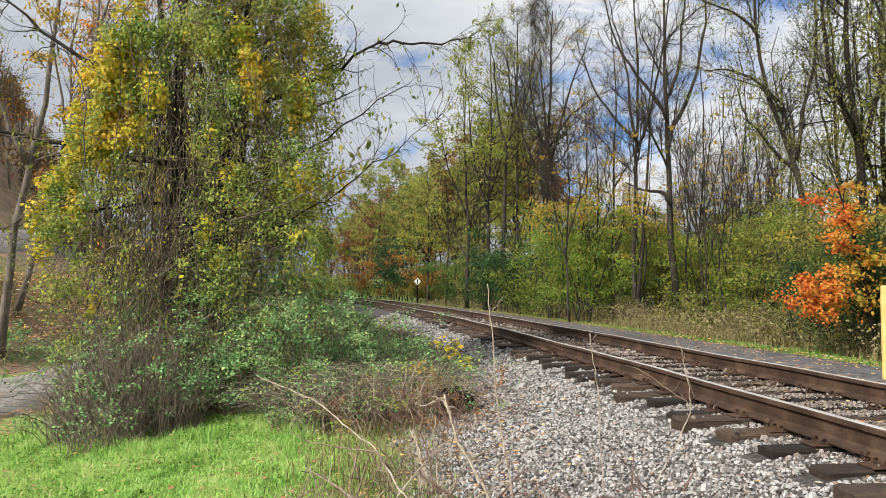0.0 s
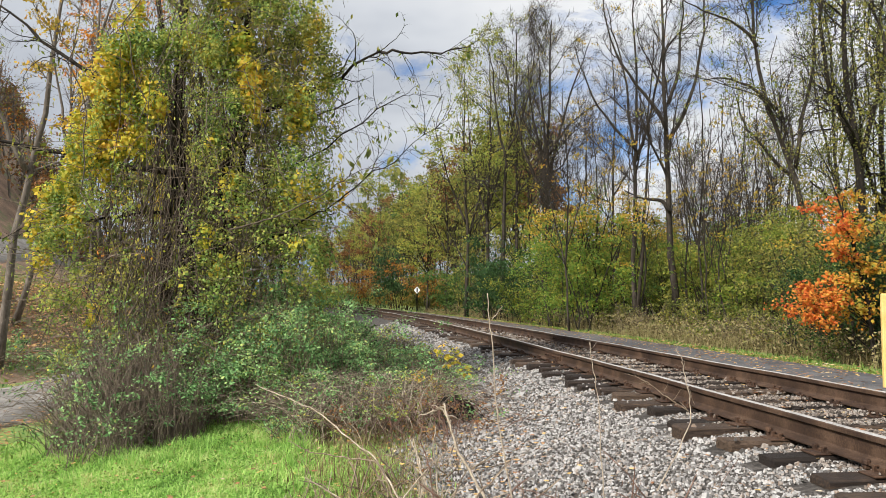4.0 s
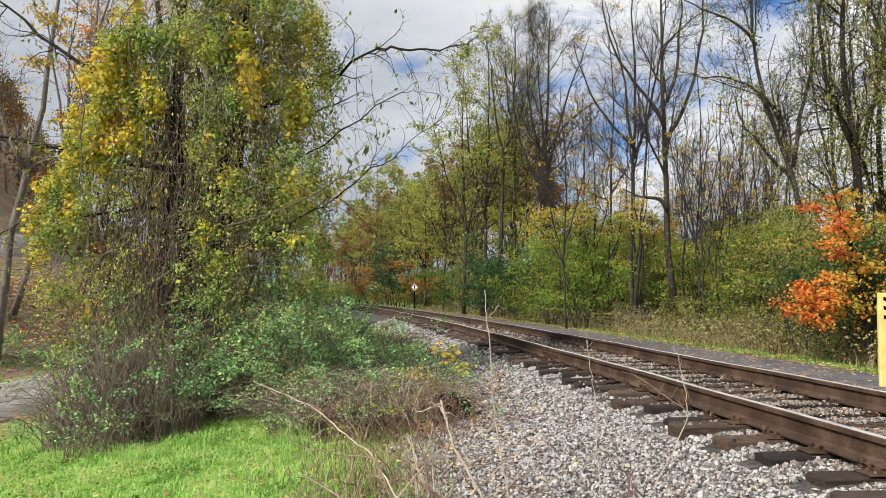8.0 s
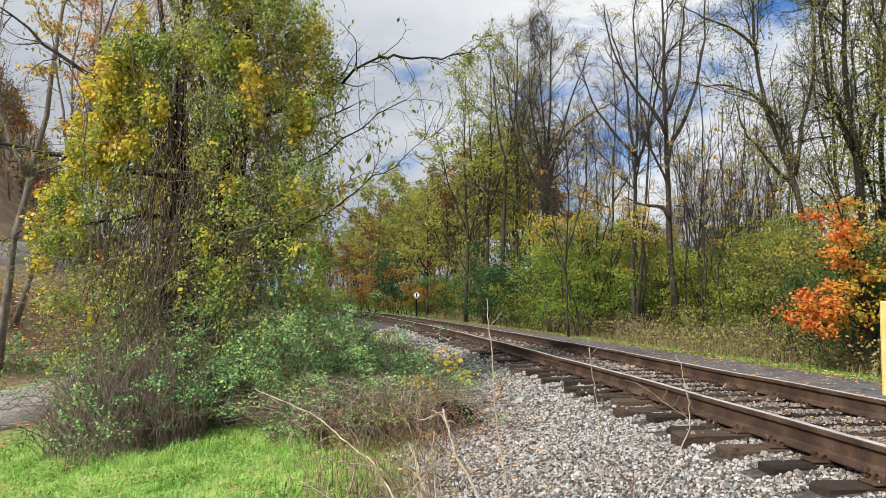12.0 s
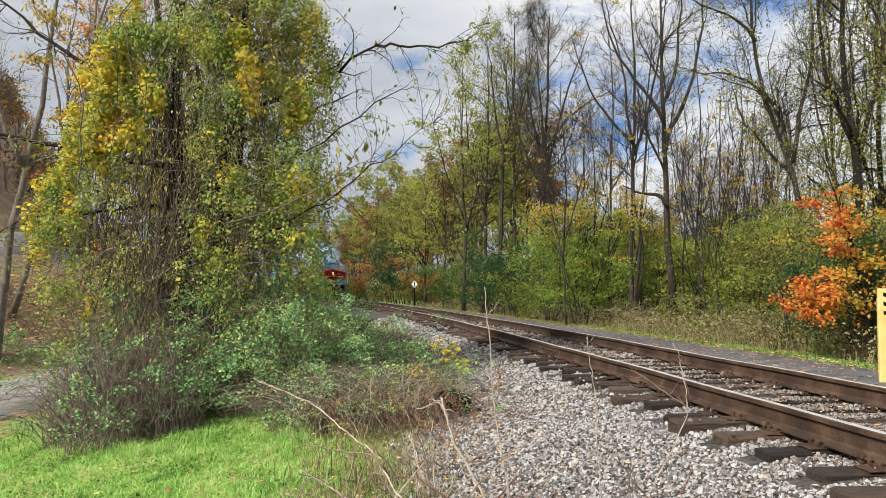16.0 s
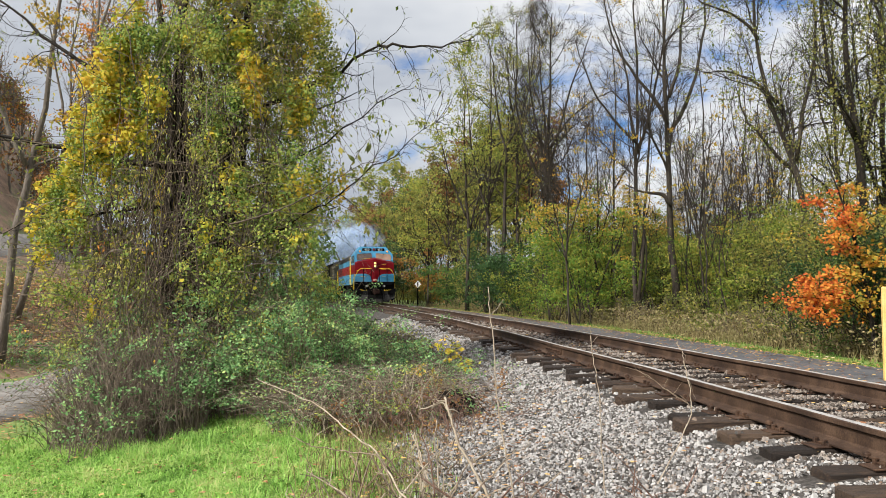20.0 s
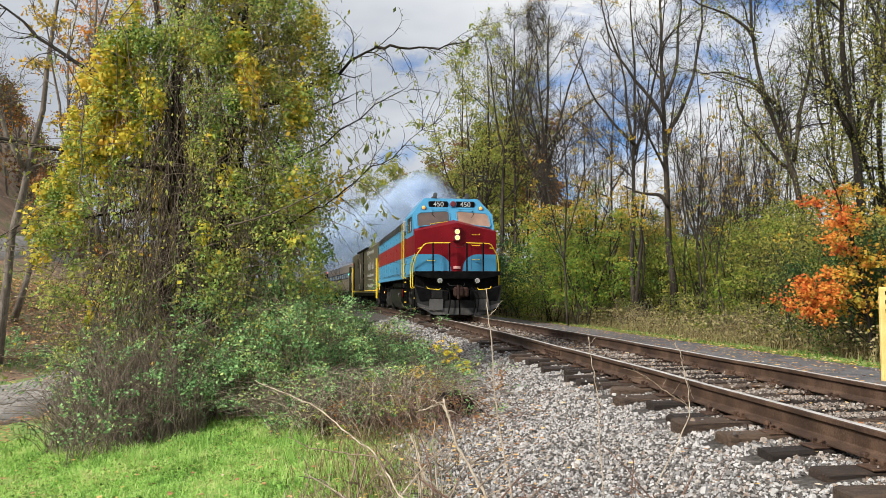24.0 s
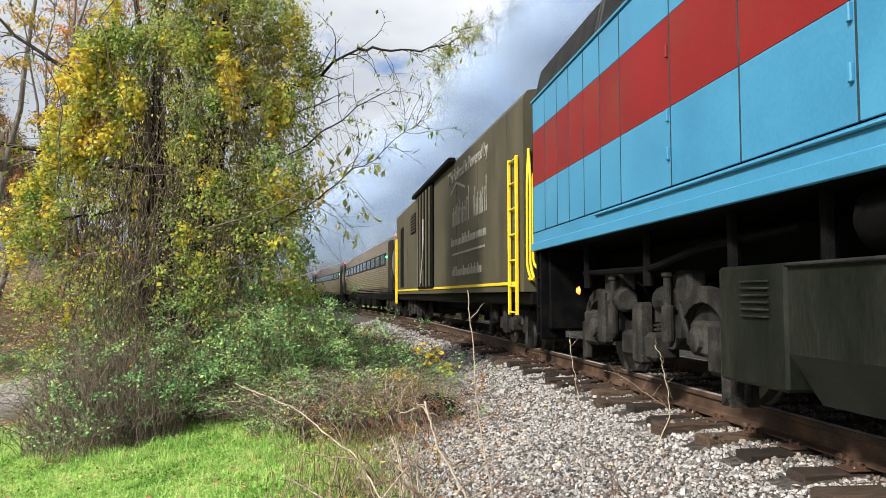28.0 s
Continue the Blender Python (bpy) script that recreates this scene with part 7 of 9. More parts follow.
# low trees and bushes under them
LOW = [
    # mark across, distance, height, half width, leaves, leaf, leaf material, label
    (1030, 31, 5.0, 2.1, 9500, 0.09, F_BRIGHT, "lime-green understorey tree turning gold by the path", F_YELLOW),
    (1085, 41, 5.6, 1.9, 7500, 0.09, F_LIME, "yellowing understorey tree under the tall trees", F_YELLOW),
    (985, 34, 4.4, 1.8, 6500, 0.095, F_BRIGHT, "green understorey shrub by the path", None),
    (1155, 41, 5.0, 1.9, 4200, 0.095, F_LIME, "thin yellow-green shrub behind the trunks", F_YELLOW),
    (905, 42, 3.4, 2.4, 5200, 0.12, F_DARK, "dark green shrub at the wood's edge", None),
    (862, 46, 3.0, 2.2, 4200, 0.12, F_DARK, "dark green spreading shrub at the wood's edge", None),
    (930, 38, 2.0, 1.6, 2200, 0.09, F_LIME, "low olive shrub by the path", None),
    (968, 35, 1.7, 1.3, 1700, 0.08, F_BRIGHT, "low lime shrub by the path", None),
    (840, 54, 5.0, 2.2, 3000, 0.14, F_OLIVE, "olive shrub at the wood's edge", None),
    (752, 74, 4.2, 2.4, 2600, 0.16, F_AUTUMN, "orange autumn tree beside the curve", None),
    (700, 76, 4.6, 2.6, 4600, 0.16, F_DARK, "dark evergreen shrub beside the curve", None),
    (655, 82, 4.0, 2.4, 2200, 0.17, F_AUTUMN, "rust-red autumn shrub beside the curve", None),
    (800, 60, 3.2, 2.0, 3400, 0.15, F_GREEN, "green shrub beside the track curve", None),
    (1232, 40, 4.6, 1.9, 3000, 0.10, F_LIME, "yellow-green shrub under bare trees", F_YELLOW),
    (1275, 34, 4.2, 2.0, 3800, 0.09, F_BRIGHT, "lime-green shrub layer under trees", None),
    (1330, 32, 3.8, 1.9, 3600, 0.09, F_LIME, "yellowing shrub layer under bare trees", None),
    (1375, 30, 3.6, 1.8, 3400, 0.09, F_BRIGHT, "green shrub layer beside the maple", None),
    (1420, 27, 3.4, 1.6, 3200, 0.08, F_OLIVE, "olive shrub under the leaning tree", None),
    (1460, 22, 3.2, 1.5, 3400, 0.075, F_LIME, "yellow-green thicket under the vine-hung trees", None),
    (1500, 19.5, 3.4, 1.5, 3600, 0.07, F_OLIVE, "olive thicket under vine-hung trees", None),
    (1545, 18, 3.2, 1.5, 3600, 0.07, F_LIME, "golden green thicket by the asphalt path", F_YELLOW),
    (1500, 25, 6.6, 2.0, 4200, 0.08, F_OLIVE, "tall dark vine thicket between the trunks", None),
    (1572, 24, 6.6, 2.0, 4600, 0.08, F_OLIVE, "tall vine-hung thicket beside the path", None),
    (1436, 18, 2.6, 1.4, 4200, 0.065, F_OLIVE, "olive thicket behind the maple", None),
    # next three: dark leaf colours stand in for shade under the vine-hung trees
    (1488, 17, 2.4, 1.3, 4600, 0.06, F_DARK, "thicket behind the maple, leaves coloured dark for shade", None),
    (1540, 16.6, 2.4, 1.3, 4600, 0.06, F_GREEN, "green thicket behind the maple with shade in its leaf colour", None),
    (1590, 16.2, 2.4, 1.3, 4200, 0.06, F_DARK, "thicket by the asphalt path, leaves coloured dark for shade", None),
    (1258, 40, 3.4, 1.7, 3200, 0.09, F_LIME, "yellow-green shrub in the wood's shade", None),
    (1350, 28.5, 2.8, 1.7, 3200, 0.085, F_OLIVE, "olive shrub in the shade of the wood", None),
    (1140, 42, 3.6, 1.8, 3200, 0.09, F_GREEN, "green shrub between the trunks", None),
    (1620, 16, 3.2, 1.5, 2600, 0.075, F_OLIVE, "olive thicket by the asphalt path", None),
]
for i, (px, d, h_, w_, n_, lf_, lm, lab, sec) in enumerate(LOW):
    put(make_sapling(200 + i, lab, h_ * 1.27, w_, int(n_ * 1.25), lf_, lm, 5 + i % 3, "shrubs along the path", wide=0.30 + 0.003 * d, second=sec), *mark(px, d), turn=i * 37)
# dead vines heaped over the fork of the dark tree
x_, y_ = mark(958, 43.8)
rng_ = np.random.default_rng(171)
heap = [o for o in scene.objects if o.name.startswith("tree") and "bulge" in o.get("label", "")][0]
A_ = np.stack([rng_.normal(0.22, 0.28, 760), rng_.normal(0, 0.28, 760), 2.2 + 8.4 * rng_.beta(2.2, 1.6, 760)], 1)
Q_ = wander(rng_, A_, np.stack([rng_.normal(0, 0.4, 760), rng_.normal(0, 0.4, 760), np.full(760, -1.0)], 1), rng_.uniform(0.5, 1.6, 760), 5, 0.22, -0.1)
tagged(part("dead_vine_tangle", Build().add(*tubes(Q_, np.full((760, 5), 0.012), 3)), M_BARKMID, heap, "heap of dead brown vines over the fork"), kind="stuff")
# a fallen dark log in the dry weeds
for px, d, L_, turn_ in ((1262, 27.5, 2.6, 4), (1330, 25.5, 1.9, -7)):
    x_, y_ = mark(px, d)
    log = thing("fallen_log", pose(x_, y_, gz(x_, y_) + 0.32, 0, 0, turn_), "dark fallen branch lying in the dry weeds", "log", "fallen branches")
    rng_ = np.random.default_rng(int(px))
    P_ = np.stack([np.linspace(-L_ / 2, L_ / 2, 9), rng_.normal(0, 0.05, 9), -0.2 + rng_.normal(0, 0.04, 9) + 0.1 * np.linspace(-1, 1, 9)], 1)
    part("branch", Build().tube(P_, np.linspace(0.09, 0.04, 9), 7), M_BARKDARK, log, smooth=True)


def make_maple():
    """The small scarlet maple by the path: thin leaning stems with layered sprays of leaves."""
    rng = np.random.default_rng(61)
    T = thing("maple_tree", Matrix(), "small scarlet and orange maple with layered branches by the path", "tree")
    t = np.linspace(0, 1, 10)[:, None]
    trunk = np.array([0, 0, -0.1]) + np.array([-0.75, 0.1, 3.9]) * t + np.array([0.35, 0, 0]) * t * (1 - t) * 2
    part("trunk", Build().tube(trunk, np.linspace(0.05, 0.012, 10), 8), M_BARKDARK, T, smooth=True)
    red, gold = [], []
    # where each layer ends (sideways, height), and how wide it spreads
    layers = [(0.22, -1.95, 1.22, 0.40), (0.28, -1.55, 1.42, 0.46), (0.32, -1.25, 1.60, 0.48), (0.32, -1.0, 1.38, 0.45), (0.36, -0.75, 1.72, 0.42), (0.30, -1.6, 1.22, 0.36),
              (0.52, -0.95, 2.42, 0.24), (0.58, -0.78, 2.72, 0.26), (0.66, -0.62, 3.0, 0.26), (0.74, -0.92, 3.2, 0.2), (0.85, -0.42, 3.4, 0.28), (0.5, -0.45, 2.2, 0.3), (0.6, -0.25, 2.7, 0.32),
              (0.35, 0.35, 1.5, 0.45), (0.55, 0.45, 2.2, 0.45), (0.72, 0.35, 2.9, 0.45), (0.25, -0.3, 1.1, 0.4), (0.45, -0.2, 1.85, 0.4)]
    for f, dx, z, rr in layers:
        a = trunk[int(f * 9)]
        e = np.array([dx, rng.normal(0, 0.3), z])
        P = a + (e - a) * t + np.array([0, 0, 0.16]) * t * (1 - t) * 4 + rng.normal(0, 0.012, (10, 3))
        b = Build().tube(P, np.linspace(0.014, 0.004, 10), 6)
        m = 12
        k = rng.integers(4, 10, m)
        d = np.stack([rng.normal(-0.3 if dx < -0.5 else 0.2, 0.7, m), rng.normal(0, 0.7, m), rng.normal(0.0, 0.2, m)], 1)
        Q = wander(rng, P[k], d, rng.uniform(0.2, rr + 0.12, m), 5, 0.12, -0.03)
        b.add(*tubes(Q, np.tile(np.linspace(0.004, 0.0018, 5), (m, 1)), 4))
        part("limb", b, M_BARKDARK, T)
        C = np.concatenate([picks(rng, Q, 30), P[rng.integers(6, 10, 6)]])
        C = sprays(rng, C, 11 if z < 2 else 7, 0.2, 0.42)
        g = C[:, 0] + rng.normal(0, 0.22, len(C)) > (-0.72 if z < 2 else -0.55)
        red.append(C[~g])
        gold.append(C[g])
    red, gold = np.concatenate(red), np.concatenate(gold)
    leaf_part("crown", rng, red, 0.06, F_MAPLE, T, "scarlet and orange leaves", aspect=0.9, droop=0.55, face=np.array([0, -0.7, 0.8]), loose=0.5)
    leaf_part("inner_crown", rng, gold[rng.uniform(size=len(gold)) < 0.6], 0.07, F_MAPLEGOLD, T, "golden and lime leaves", aspect=0.85, droop=0.55, face=np.array([0, -0.7, 0.8]), loose=0.5)
    return T


put(make_maple(), *mark(1538, 15.2))


# wood behind: a few kinds, repeated and turned
WOODKW = dict(apart=False, group="wood", lo=0.22)
FORK = [[(0, 0), (0.1, 4.5), (-0.1, 9), (0.2, 14.5)], [(0.1, 4), (1.1, 7.5), (1.5, 11.5)], [(0.0, 5), (-1.2, 8.5), (-1.5, 12)]]
SLIM = [[(0, 0), (0.2, 3.5), (-0.1, 7), (0.15, 12)], [(0.05, 3), (0.9, 6.5), (1.1, 10)], [(0.1, 4), (-0.8, 7), (-0.9, 10)]]
PROTO = [make_tree(300, "half-bare autumn tree in the wood", FORK, 0.11, 18, 80, 200, reach=(0.2, 0.4), leaves=3200, leaf=0.20, leafmat=F_OLIVE, wide=0.6, **WOODKW),
         make_tree(301, "yellowing tree in the wood", FORK, 0.11, 18, 80, 200, reach=(0.2, 0.4), leaves=3200, leaf=0.20, leafmat=F_YGREEN, wide=0.6, **WOODKW),
         make_tree(302, "bare grey tree in the wood", SLIM, 0.07, 13, 80, 330, angle=(18, 45), leaves=150, leaf=0.12, leafmat=F_YELLOW, **WOODKW),
         make_tree(303, "rusty brown tree in the wood", FORK, 0.11, 18, 80, 200, reach=(0.2, 0.4), leaves=2800, leaf=0.20, leafmat=F_RUST, wide=0.6, **WOODKW),
         make_tree(304, "green tree in the wood", FORK, 0.11, 18, 80, 200, reach=(0.24, 0.42), leaves=3200, leaf=0.20, leafmat=F_GREEN, wide=0.6, **WOODKW),
         make_sapling(305, "tangled olive thicket in the wood", 3.2, 2.6, 2600, 0.13, F_OLIVE, 7, "undergrowth", wide=0.45, fine=0.38),
         make_sapling(306, "brown undergrowth thicket in the wood", 2.6, 2.6, 1800, 0.13, F_RUST, 8, "undergrowth", wide=0.45, fine=0.38),
         make_sapling(307, "green undergrowth thicket in the wood", 3.0, 2.6, 2600, 0.13, F_GREEN, 7, "undergrowth", wide=0.45, fine=0.38),
         make_sapling(308, "lime-green sapling thicket in the wood", 4.6, 2.2, 2800, 0.13, F_LIME, 6, "undergrowth", wide=0.45, fine=0.38),
         make_sapling(309, "tall tangled brown thicket in the wood", 5.0, 2.2, 1800, 0.13, F_OLIVE, 8, "undergrowth", wide=0.45, fine=0.38),
         make_sapling(310, "tall yellow-green saplings in the wood", 4.6, 2.0, 2600, 0.13, F_YGREEN, 6, "undergrowth", wide=0.45, fine=0.38),
         make_sapling(311, "low olive brush at the wood's edge", 1.15, 1.0, 900, 0.065, F_OLIVE, 9, "brush", wide=0.22, bark=M_BRAMBLE, fine=0.38),
         make_sapling(312, "low brown half-dead brush at the wood's edge", 1.25, 1.0, 420, 0.06, F_DRY, 13, "brush", wide=0.22, bark=M_BRAMBLE, fine=0.38),
         make_sapling(313, "low green bramble at the wood's edge", 0.85, 1.0, 900, 0.06, F_LIME, 8, "brush", wide=0.2, bark=M_BRAMBLE, fine=0.38)]
proto_used = [False] * len(PROTO)


def sow(kind, x, y, turn, grown=1.0):
    m = pose(x, y, gz(x, y), 0, 0, turn) @ Matrix.Scale(grown, 4)
    if proto_used[kind]:
        copy_thing(PROTO[kind], m)
    else:
        PROTO[kind].matrix_world = m
        proto_used[kind] = True


def make_wood():
    rng = np.random.default_rng(77)
    # right of the track where it bends away
    for s in np.arange(58, 172, 4.4):
        for q in (8.5, 13):
            x, y, _ = on_line(s + rng.normal(0, 1.2), q + rng.normal(0, 1.0))
            sow(int(rng.choice([0, 1, 2, 3, 4], p=[0.36, 0.30, 0.12, 0.12, 0.10])), x, y, rng.uniform(0, 360))
    # taller trees that close the end of the bend
    for s in np.arange(104, 200, 4.6):
        x, y, _ = on_line(s + rng.normal(0, 1.5), rng.uniform(15, 26))
        sow(int(rng.choice([0, 1, 3], p=[0.4, 0.5, 0.1])), x, y, rng.uniform(0, 360), rng.uniform(1.3, 1.75))
    for s in np.arange(76, 150, 4.5):
        x, y, _ = on_line(s + rng.normal(0, 1), 7.4 + rng.normal(0, 0.4))
        sow(int(rng.choice([5, 6, 7, 8], p=[0.4, 0.2, 0.2, 0.2])), x, y, rng.uniform(0, 360))
    # thicket behind the single trunks, wooded towards the bend
    for s in np.arange(20, 70, 3.1):
        for q in (11.5, 15.5, 21.0, 28.0, 36.0):
            x, y, _ = on_line(s + rng.normal(0, 0.9), q + rng.normal(0, 1.1))
            if y < 44 and (0.265 < x / y < 0.32 or 0.23 < x / y < 0.258):
                continue
            if 0.11 < x / y < 0.21:
                kind = rng.choice([2, 0, 1, 5, 8, 10], p=[0.14, 0.04, 0.08, 0.18, 0.26, 0.30])
            elif x / y < 0.11:
                if q > 20 and rng.uniform() < 0.6:
                    continue
                kind = rng.choice([0, 1, 3, 5, 8, 9, 10], p=[0.22, 0.26, 0.05, 0.08, 0.13, 0.10, 0.16])
            else:
                kind = rng.choice([5, 7, 8, 9, 10, 2], p=[0.14, 0.08, 0.26, 0.14, 0.24, 0.14])
            sow(int(kind), x, y, rng.uniform(0, 360))
    # taller thin thicket that closes the gaps between the trunks
    for a in np.arange(0.175, 0.40, 0.0125):
        y = rng.uniform(46, 60)
        sow(int(rng.choice([5, 8, 9, 10], p=[0.25, 0.2, 0.3, 0.25])), (a + rng.normal(0, 0.003)) * y, y, rng.uniform(0, 360), rng.uniform(1.3, 1.75))
    # slim bare stems among the shrubs by the path
    for a in (0.158, 0.178, 0.196, 0.214, 0.246, 0.336, 0.362, 0.39, 0.416, 0.442):
        y = rng.uniform(27, 36)
        sow(2, a * y, y, rng.uniform(0, 360), rng.uniform(0.5, 0.8))
    for _ in range(6):
        x, y, _ = on_line(rng.uniform(22, 44), rng.uniform(14, 26))
        sow(2, x, y, rng.uniform(0, 360))
    for _ in range(22):
        x, y, _ = on_line(rng.uniform(18, 38), rng.uniform(10.5, 19))
        if y < 44 and (0.265 < x / y < 0.32 or 0.23 < x / y < 0.258):
            continue
        sow(int(rng.choice([5, 8, 10])), x, y, rng.uniform(0, 360))
    for s in np.arange(40, 84, 1.9):
        x, y, _ = on_line(s + rng.normal(0, 0.6), 8.6 + abs(rng.normal(0, 1.3)))
        sow(int(rng.choice([5, 7, 8, 9, 10], p=[0.3, 0.2, 0.2, 0.1, 0.2])), x, y, rng.uniform(0, 360))
    # brush along the wood's edge
    for s in np.arange(9, 66, 0.95):
        x, y, _ = on_line(s + rng.normal(0, 0.3), 6.6 + abs(rng.normal(0, 0.9)))
        sow(int(rng.choice([11, 12, 13], p=[0.4, 0.35, 0.25])), x, y, rng.uniform(0, 360), rng.uniform(0.7, 1.25))
    # left of the track behind the vine-covered tree
    for s in np.arange(46, 130, 6.5):
        for q in (-6.4, -12, -17):
            if s < 66 and q > -9:
                continue
            x, y, _ = on_line(s + rng.normal(0, 1.5), q + rng.normal(0, 0.7))
            sow(int(rng.choice([0, 1, 2, 3, 4], p=[0.28, 0.16, 0.26, 0.2, 0.1])), x, y, rng.uniform(0, 360))
    for s in np.arange(66, 130, 6.0):
        x, y, _ = on_line(s + rng.normal(0, 1), -5.4 + rng.normal(0, 0.4))
        sow(int(rng.choice([5, 6, 7])), x, y, rng.uniform(0, 360))
    # foot of the hill, above the upper lane
    for s in np.arange(22, 80, 12.0):
        x, y, _ = on_line(s + rng.normal(0, 1.5), -30 + rng.normal(0, 1.5))
        if gz(x, y) < 6:
            sow(int(rng.choice([0, 2, 3, 6], p=[0.2, 0.4, 0.25, 0.15])), x, y, rng.uniform(0, 360))


make_wood()


def make_far_wood():
    """Woods on the hill and at the far end of the line: more than anyone could count."""
    rng = np.random.default_rng(79)
    S, Q = [], []
    for n, s0, s1, q0, q1 in ((60, 30, 120, -60, -34), (170, 120, 390, 7, 46), (150, 130, 390, -34, -7), (90, 20, 200, 60, 150)):
        S.append(rng.uniform(s0, s1, n))
        Q.append(rng.uniform(q0, q1, n))
    P = on_line(np.concatenate(S), np.concatenate(Q))
    Y = np.concatenate([P[:, 1], rng.uniform(56, 175, 400)])
    X = np.concatenate([P[:, 0], -Y[len(P):] * rng.uniform(0.36, 0.74, 400)])
    k = np.hypot(X, Y) > 42
    X, Y = X[k], Y[k]
    Z = ground_z(X, Y)
    n = len(X)
    hgt = rng.uniform(6, 11, n)
    hgt = np.where(X < -0.33 * Y, hgt * 0.5, hgt)
    VV, FF, m = [], [], 0
    for x, y, z, h_ in zip(X, Y, Z, hgt):
        V, F = tube([(x, y, z - 0.2), (x + rng.normal(0, 0.2), y, z + h_ * 0.5), (x + rng.normal(0, 0.5), y, z + h_)], [0.09, 0.07, 0.03], 4)
        VV.append(V)
        FF.append(F + m)
        m += len(V)
        for _ in range(7):
            a, f = rng.uniform(0, 6.28), rng.uniform(0.3, 0.9)
            d = np.array([math.cos(a), math.sin(a), 0.9]) * h_ * 0.22 * (1.2 - f)
            V, F = tube([(x, y, z + h_ * f), np.array((x, y, z + h_ * f)) + d], [0.05, 0.015], 3)
            VV.append(V)
            FF.append(F + m)
            m += len(V)
    wood = new("far_wood_trunks", mesh_of("far_wood_trunks", np.concatenate(VV), [(np.concatenate(FF), 0)], M_BARK))
    tagged(wood, "grey trunks of the far autumn woods", "woods", kind="stuff")
    for name, mm, share, per in (("far_wood_rust", F_RUST, 0.55, 80), ("far_wood_olive", F_OLIVE, 0.75, 80), ("far_wood_gold", F_ORANGE, 0.9, 70)):
        pick = rng.uniform(size=n) < (0.75 if mm is F_RUST else 0.35 if mm is F_OLIVE else 0.2)
        c = np.stack([X, Y, Z + hgt * 0.6], 1)[pick]
        hh = hgt[pick]
        i = np.repeat(np.arange(len(c)), per)
        C = c[i] + rng.normal(size=(len(i), 3)) * np.stack([hh[i] * 0.15, hh[i] * 0.15, hh[i] * 0.19], 1)
        V, F = leaves_at(rng, C, 0.30)
        tagged(new(name, mesh_of(name, V, [(F, 0)], mm)), "thin autumn foliage of the far woods", "woods", kind="stuff")


make_far_wood()


# ---- the vine-covered tree ----
def make_vine_tree():
    rng = np.random.default_rng(91)
    x0, y0 = -4.05, 12.3
    T = thing("vine_covered_tree", pose(x0, y0, gz(x0, y0)), "old tree smothered in hanging green and yellow vines", "tree")
    base = gz(x0, y0)
    b = Build()
    tops = []
    for i, (dx, dy, r, lx, ly) in enumerate(((0.0, 0.0, 0.17, -0.03, 0.0), (0.30, 0.15, 0.13, 0.06, 0.02), (-0.22, 0.2, 0.11, -0.07, 0.03), (0.12, 0.35, 0.10, 0.12, 0.0), (-0.1, -0.15, 0.07, 0.0, -0.03))):
        t = np.linspace(0, 1, 12)
        hgt = 9.5 - i * 0.7
        P = np.stack([dx + lx * hgt * t + 0.08 * np.sin(t * 9 + i), dy + ly * hgt * t + 0.06 * np.cos(t * 8 + i), -0.2 + hgt * t], 1)
        b.tube(P, r * (1 - 0.72 * t), 9)
        tops.append(P)
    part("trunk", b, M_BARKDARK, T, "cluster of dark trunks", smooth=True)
    # limbs that show at the sides
    twigs = []
    spec = [((-0.3, 0, 3.9), (-1.9, -0.2, 4.0), (-3.6, -0.3, 4.5), 0.055), ((-0.4, 0, 5.0), (-2.0, 0.1, 5.4), (-3.4, 0.2, 6.8), 0.05), ((-0.3, 0.1, 3.2), (-1.5, -0.4, 3.2), (-2.6, -0.6, 2.8), 0.03),
            ((0.7, 0.0, 4.7), (2.2, -0.4, 5.1), (3.0, -0.5, 5.7), 0.05), ((3.0, -0.5, 5.7), (3.6, -0.6, 5.6), (4.4, -0.7, 5.7), 0.024), ((0.6, -0.2, 2.5), (1.7, -0.9, 2.75), (2.5, -1.2, 3.3), 0.024),
            ((2.5, -1.2, 3.3), (3.1, -1.3, 3.7), (3.9, -1.3, 4.3), 0.012), ((0.5, 0.2, 6.2), (1.5, 0.0, 7.4), (2.3, 0, 8.6), 0.05), ((-0.3, 0.2, 6.5), (-1.2, 0.1, 7.6), (-1.9, 0.2, 8.8), 0.045), ((0.7, -0.1, 3.4), (1.8, -0.6, 3.9), (3.4, -0.8, 4.9), 0.022),
            ((0.3, 0.6, 4.2), (1.2, 1.6, 5.0), (2.2, 2.4, 5.6), 0.04), ((-0.4, 0.5, 4.4), (-1.4, 1.5, 5.2), (-2.2, 2.6, 6.0), 0.04)]
    for a, c, e, r in spec:
        lim = Build()
        a, c, e = map(np.array, (a, c, e))
        t = np.linspace(0, 1, 11)[:, None]
        P = (1 - t) ** 2 * a + 2 * t * (1 - t) * c + t * t * e + rng.normal(0, 0.03, (11, 3))
        lim.tube(P, np.linspace(r, r * 0.3, 11), 7)
        m = 16
        k = rng.integers(3, 11, m)
        d = unit(P[k] - P[k - 1]) + rng.normal(0, 0.55, (m, 3))
        Q = wander(rng, P[k], d, rng.uniform(0.3, 1.1, m), 8, 0.2, -0.02)
        lim.add(*tubes(Q, np.linspace(max(0.005, r * 0.2), 0.002, 8) * np.ones((m, 1)), 4))
        Q2, R2, _ = shoots(rng, Q, np.full((m, 8), 0.004), m * 5, 0.15, (25, 70), (0.25, 0.6), 5, 0.2, -0.05, 0.8, 0.0018)
        lim.add(*tubes(Q2, R2, 3))
        twigs += [Q.reshape(-1, 3), Q2[:, 2:].reshape(-1, 3)]
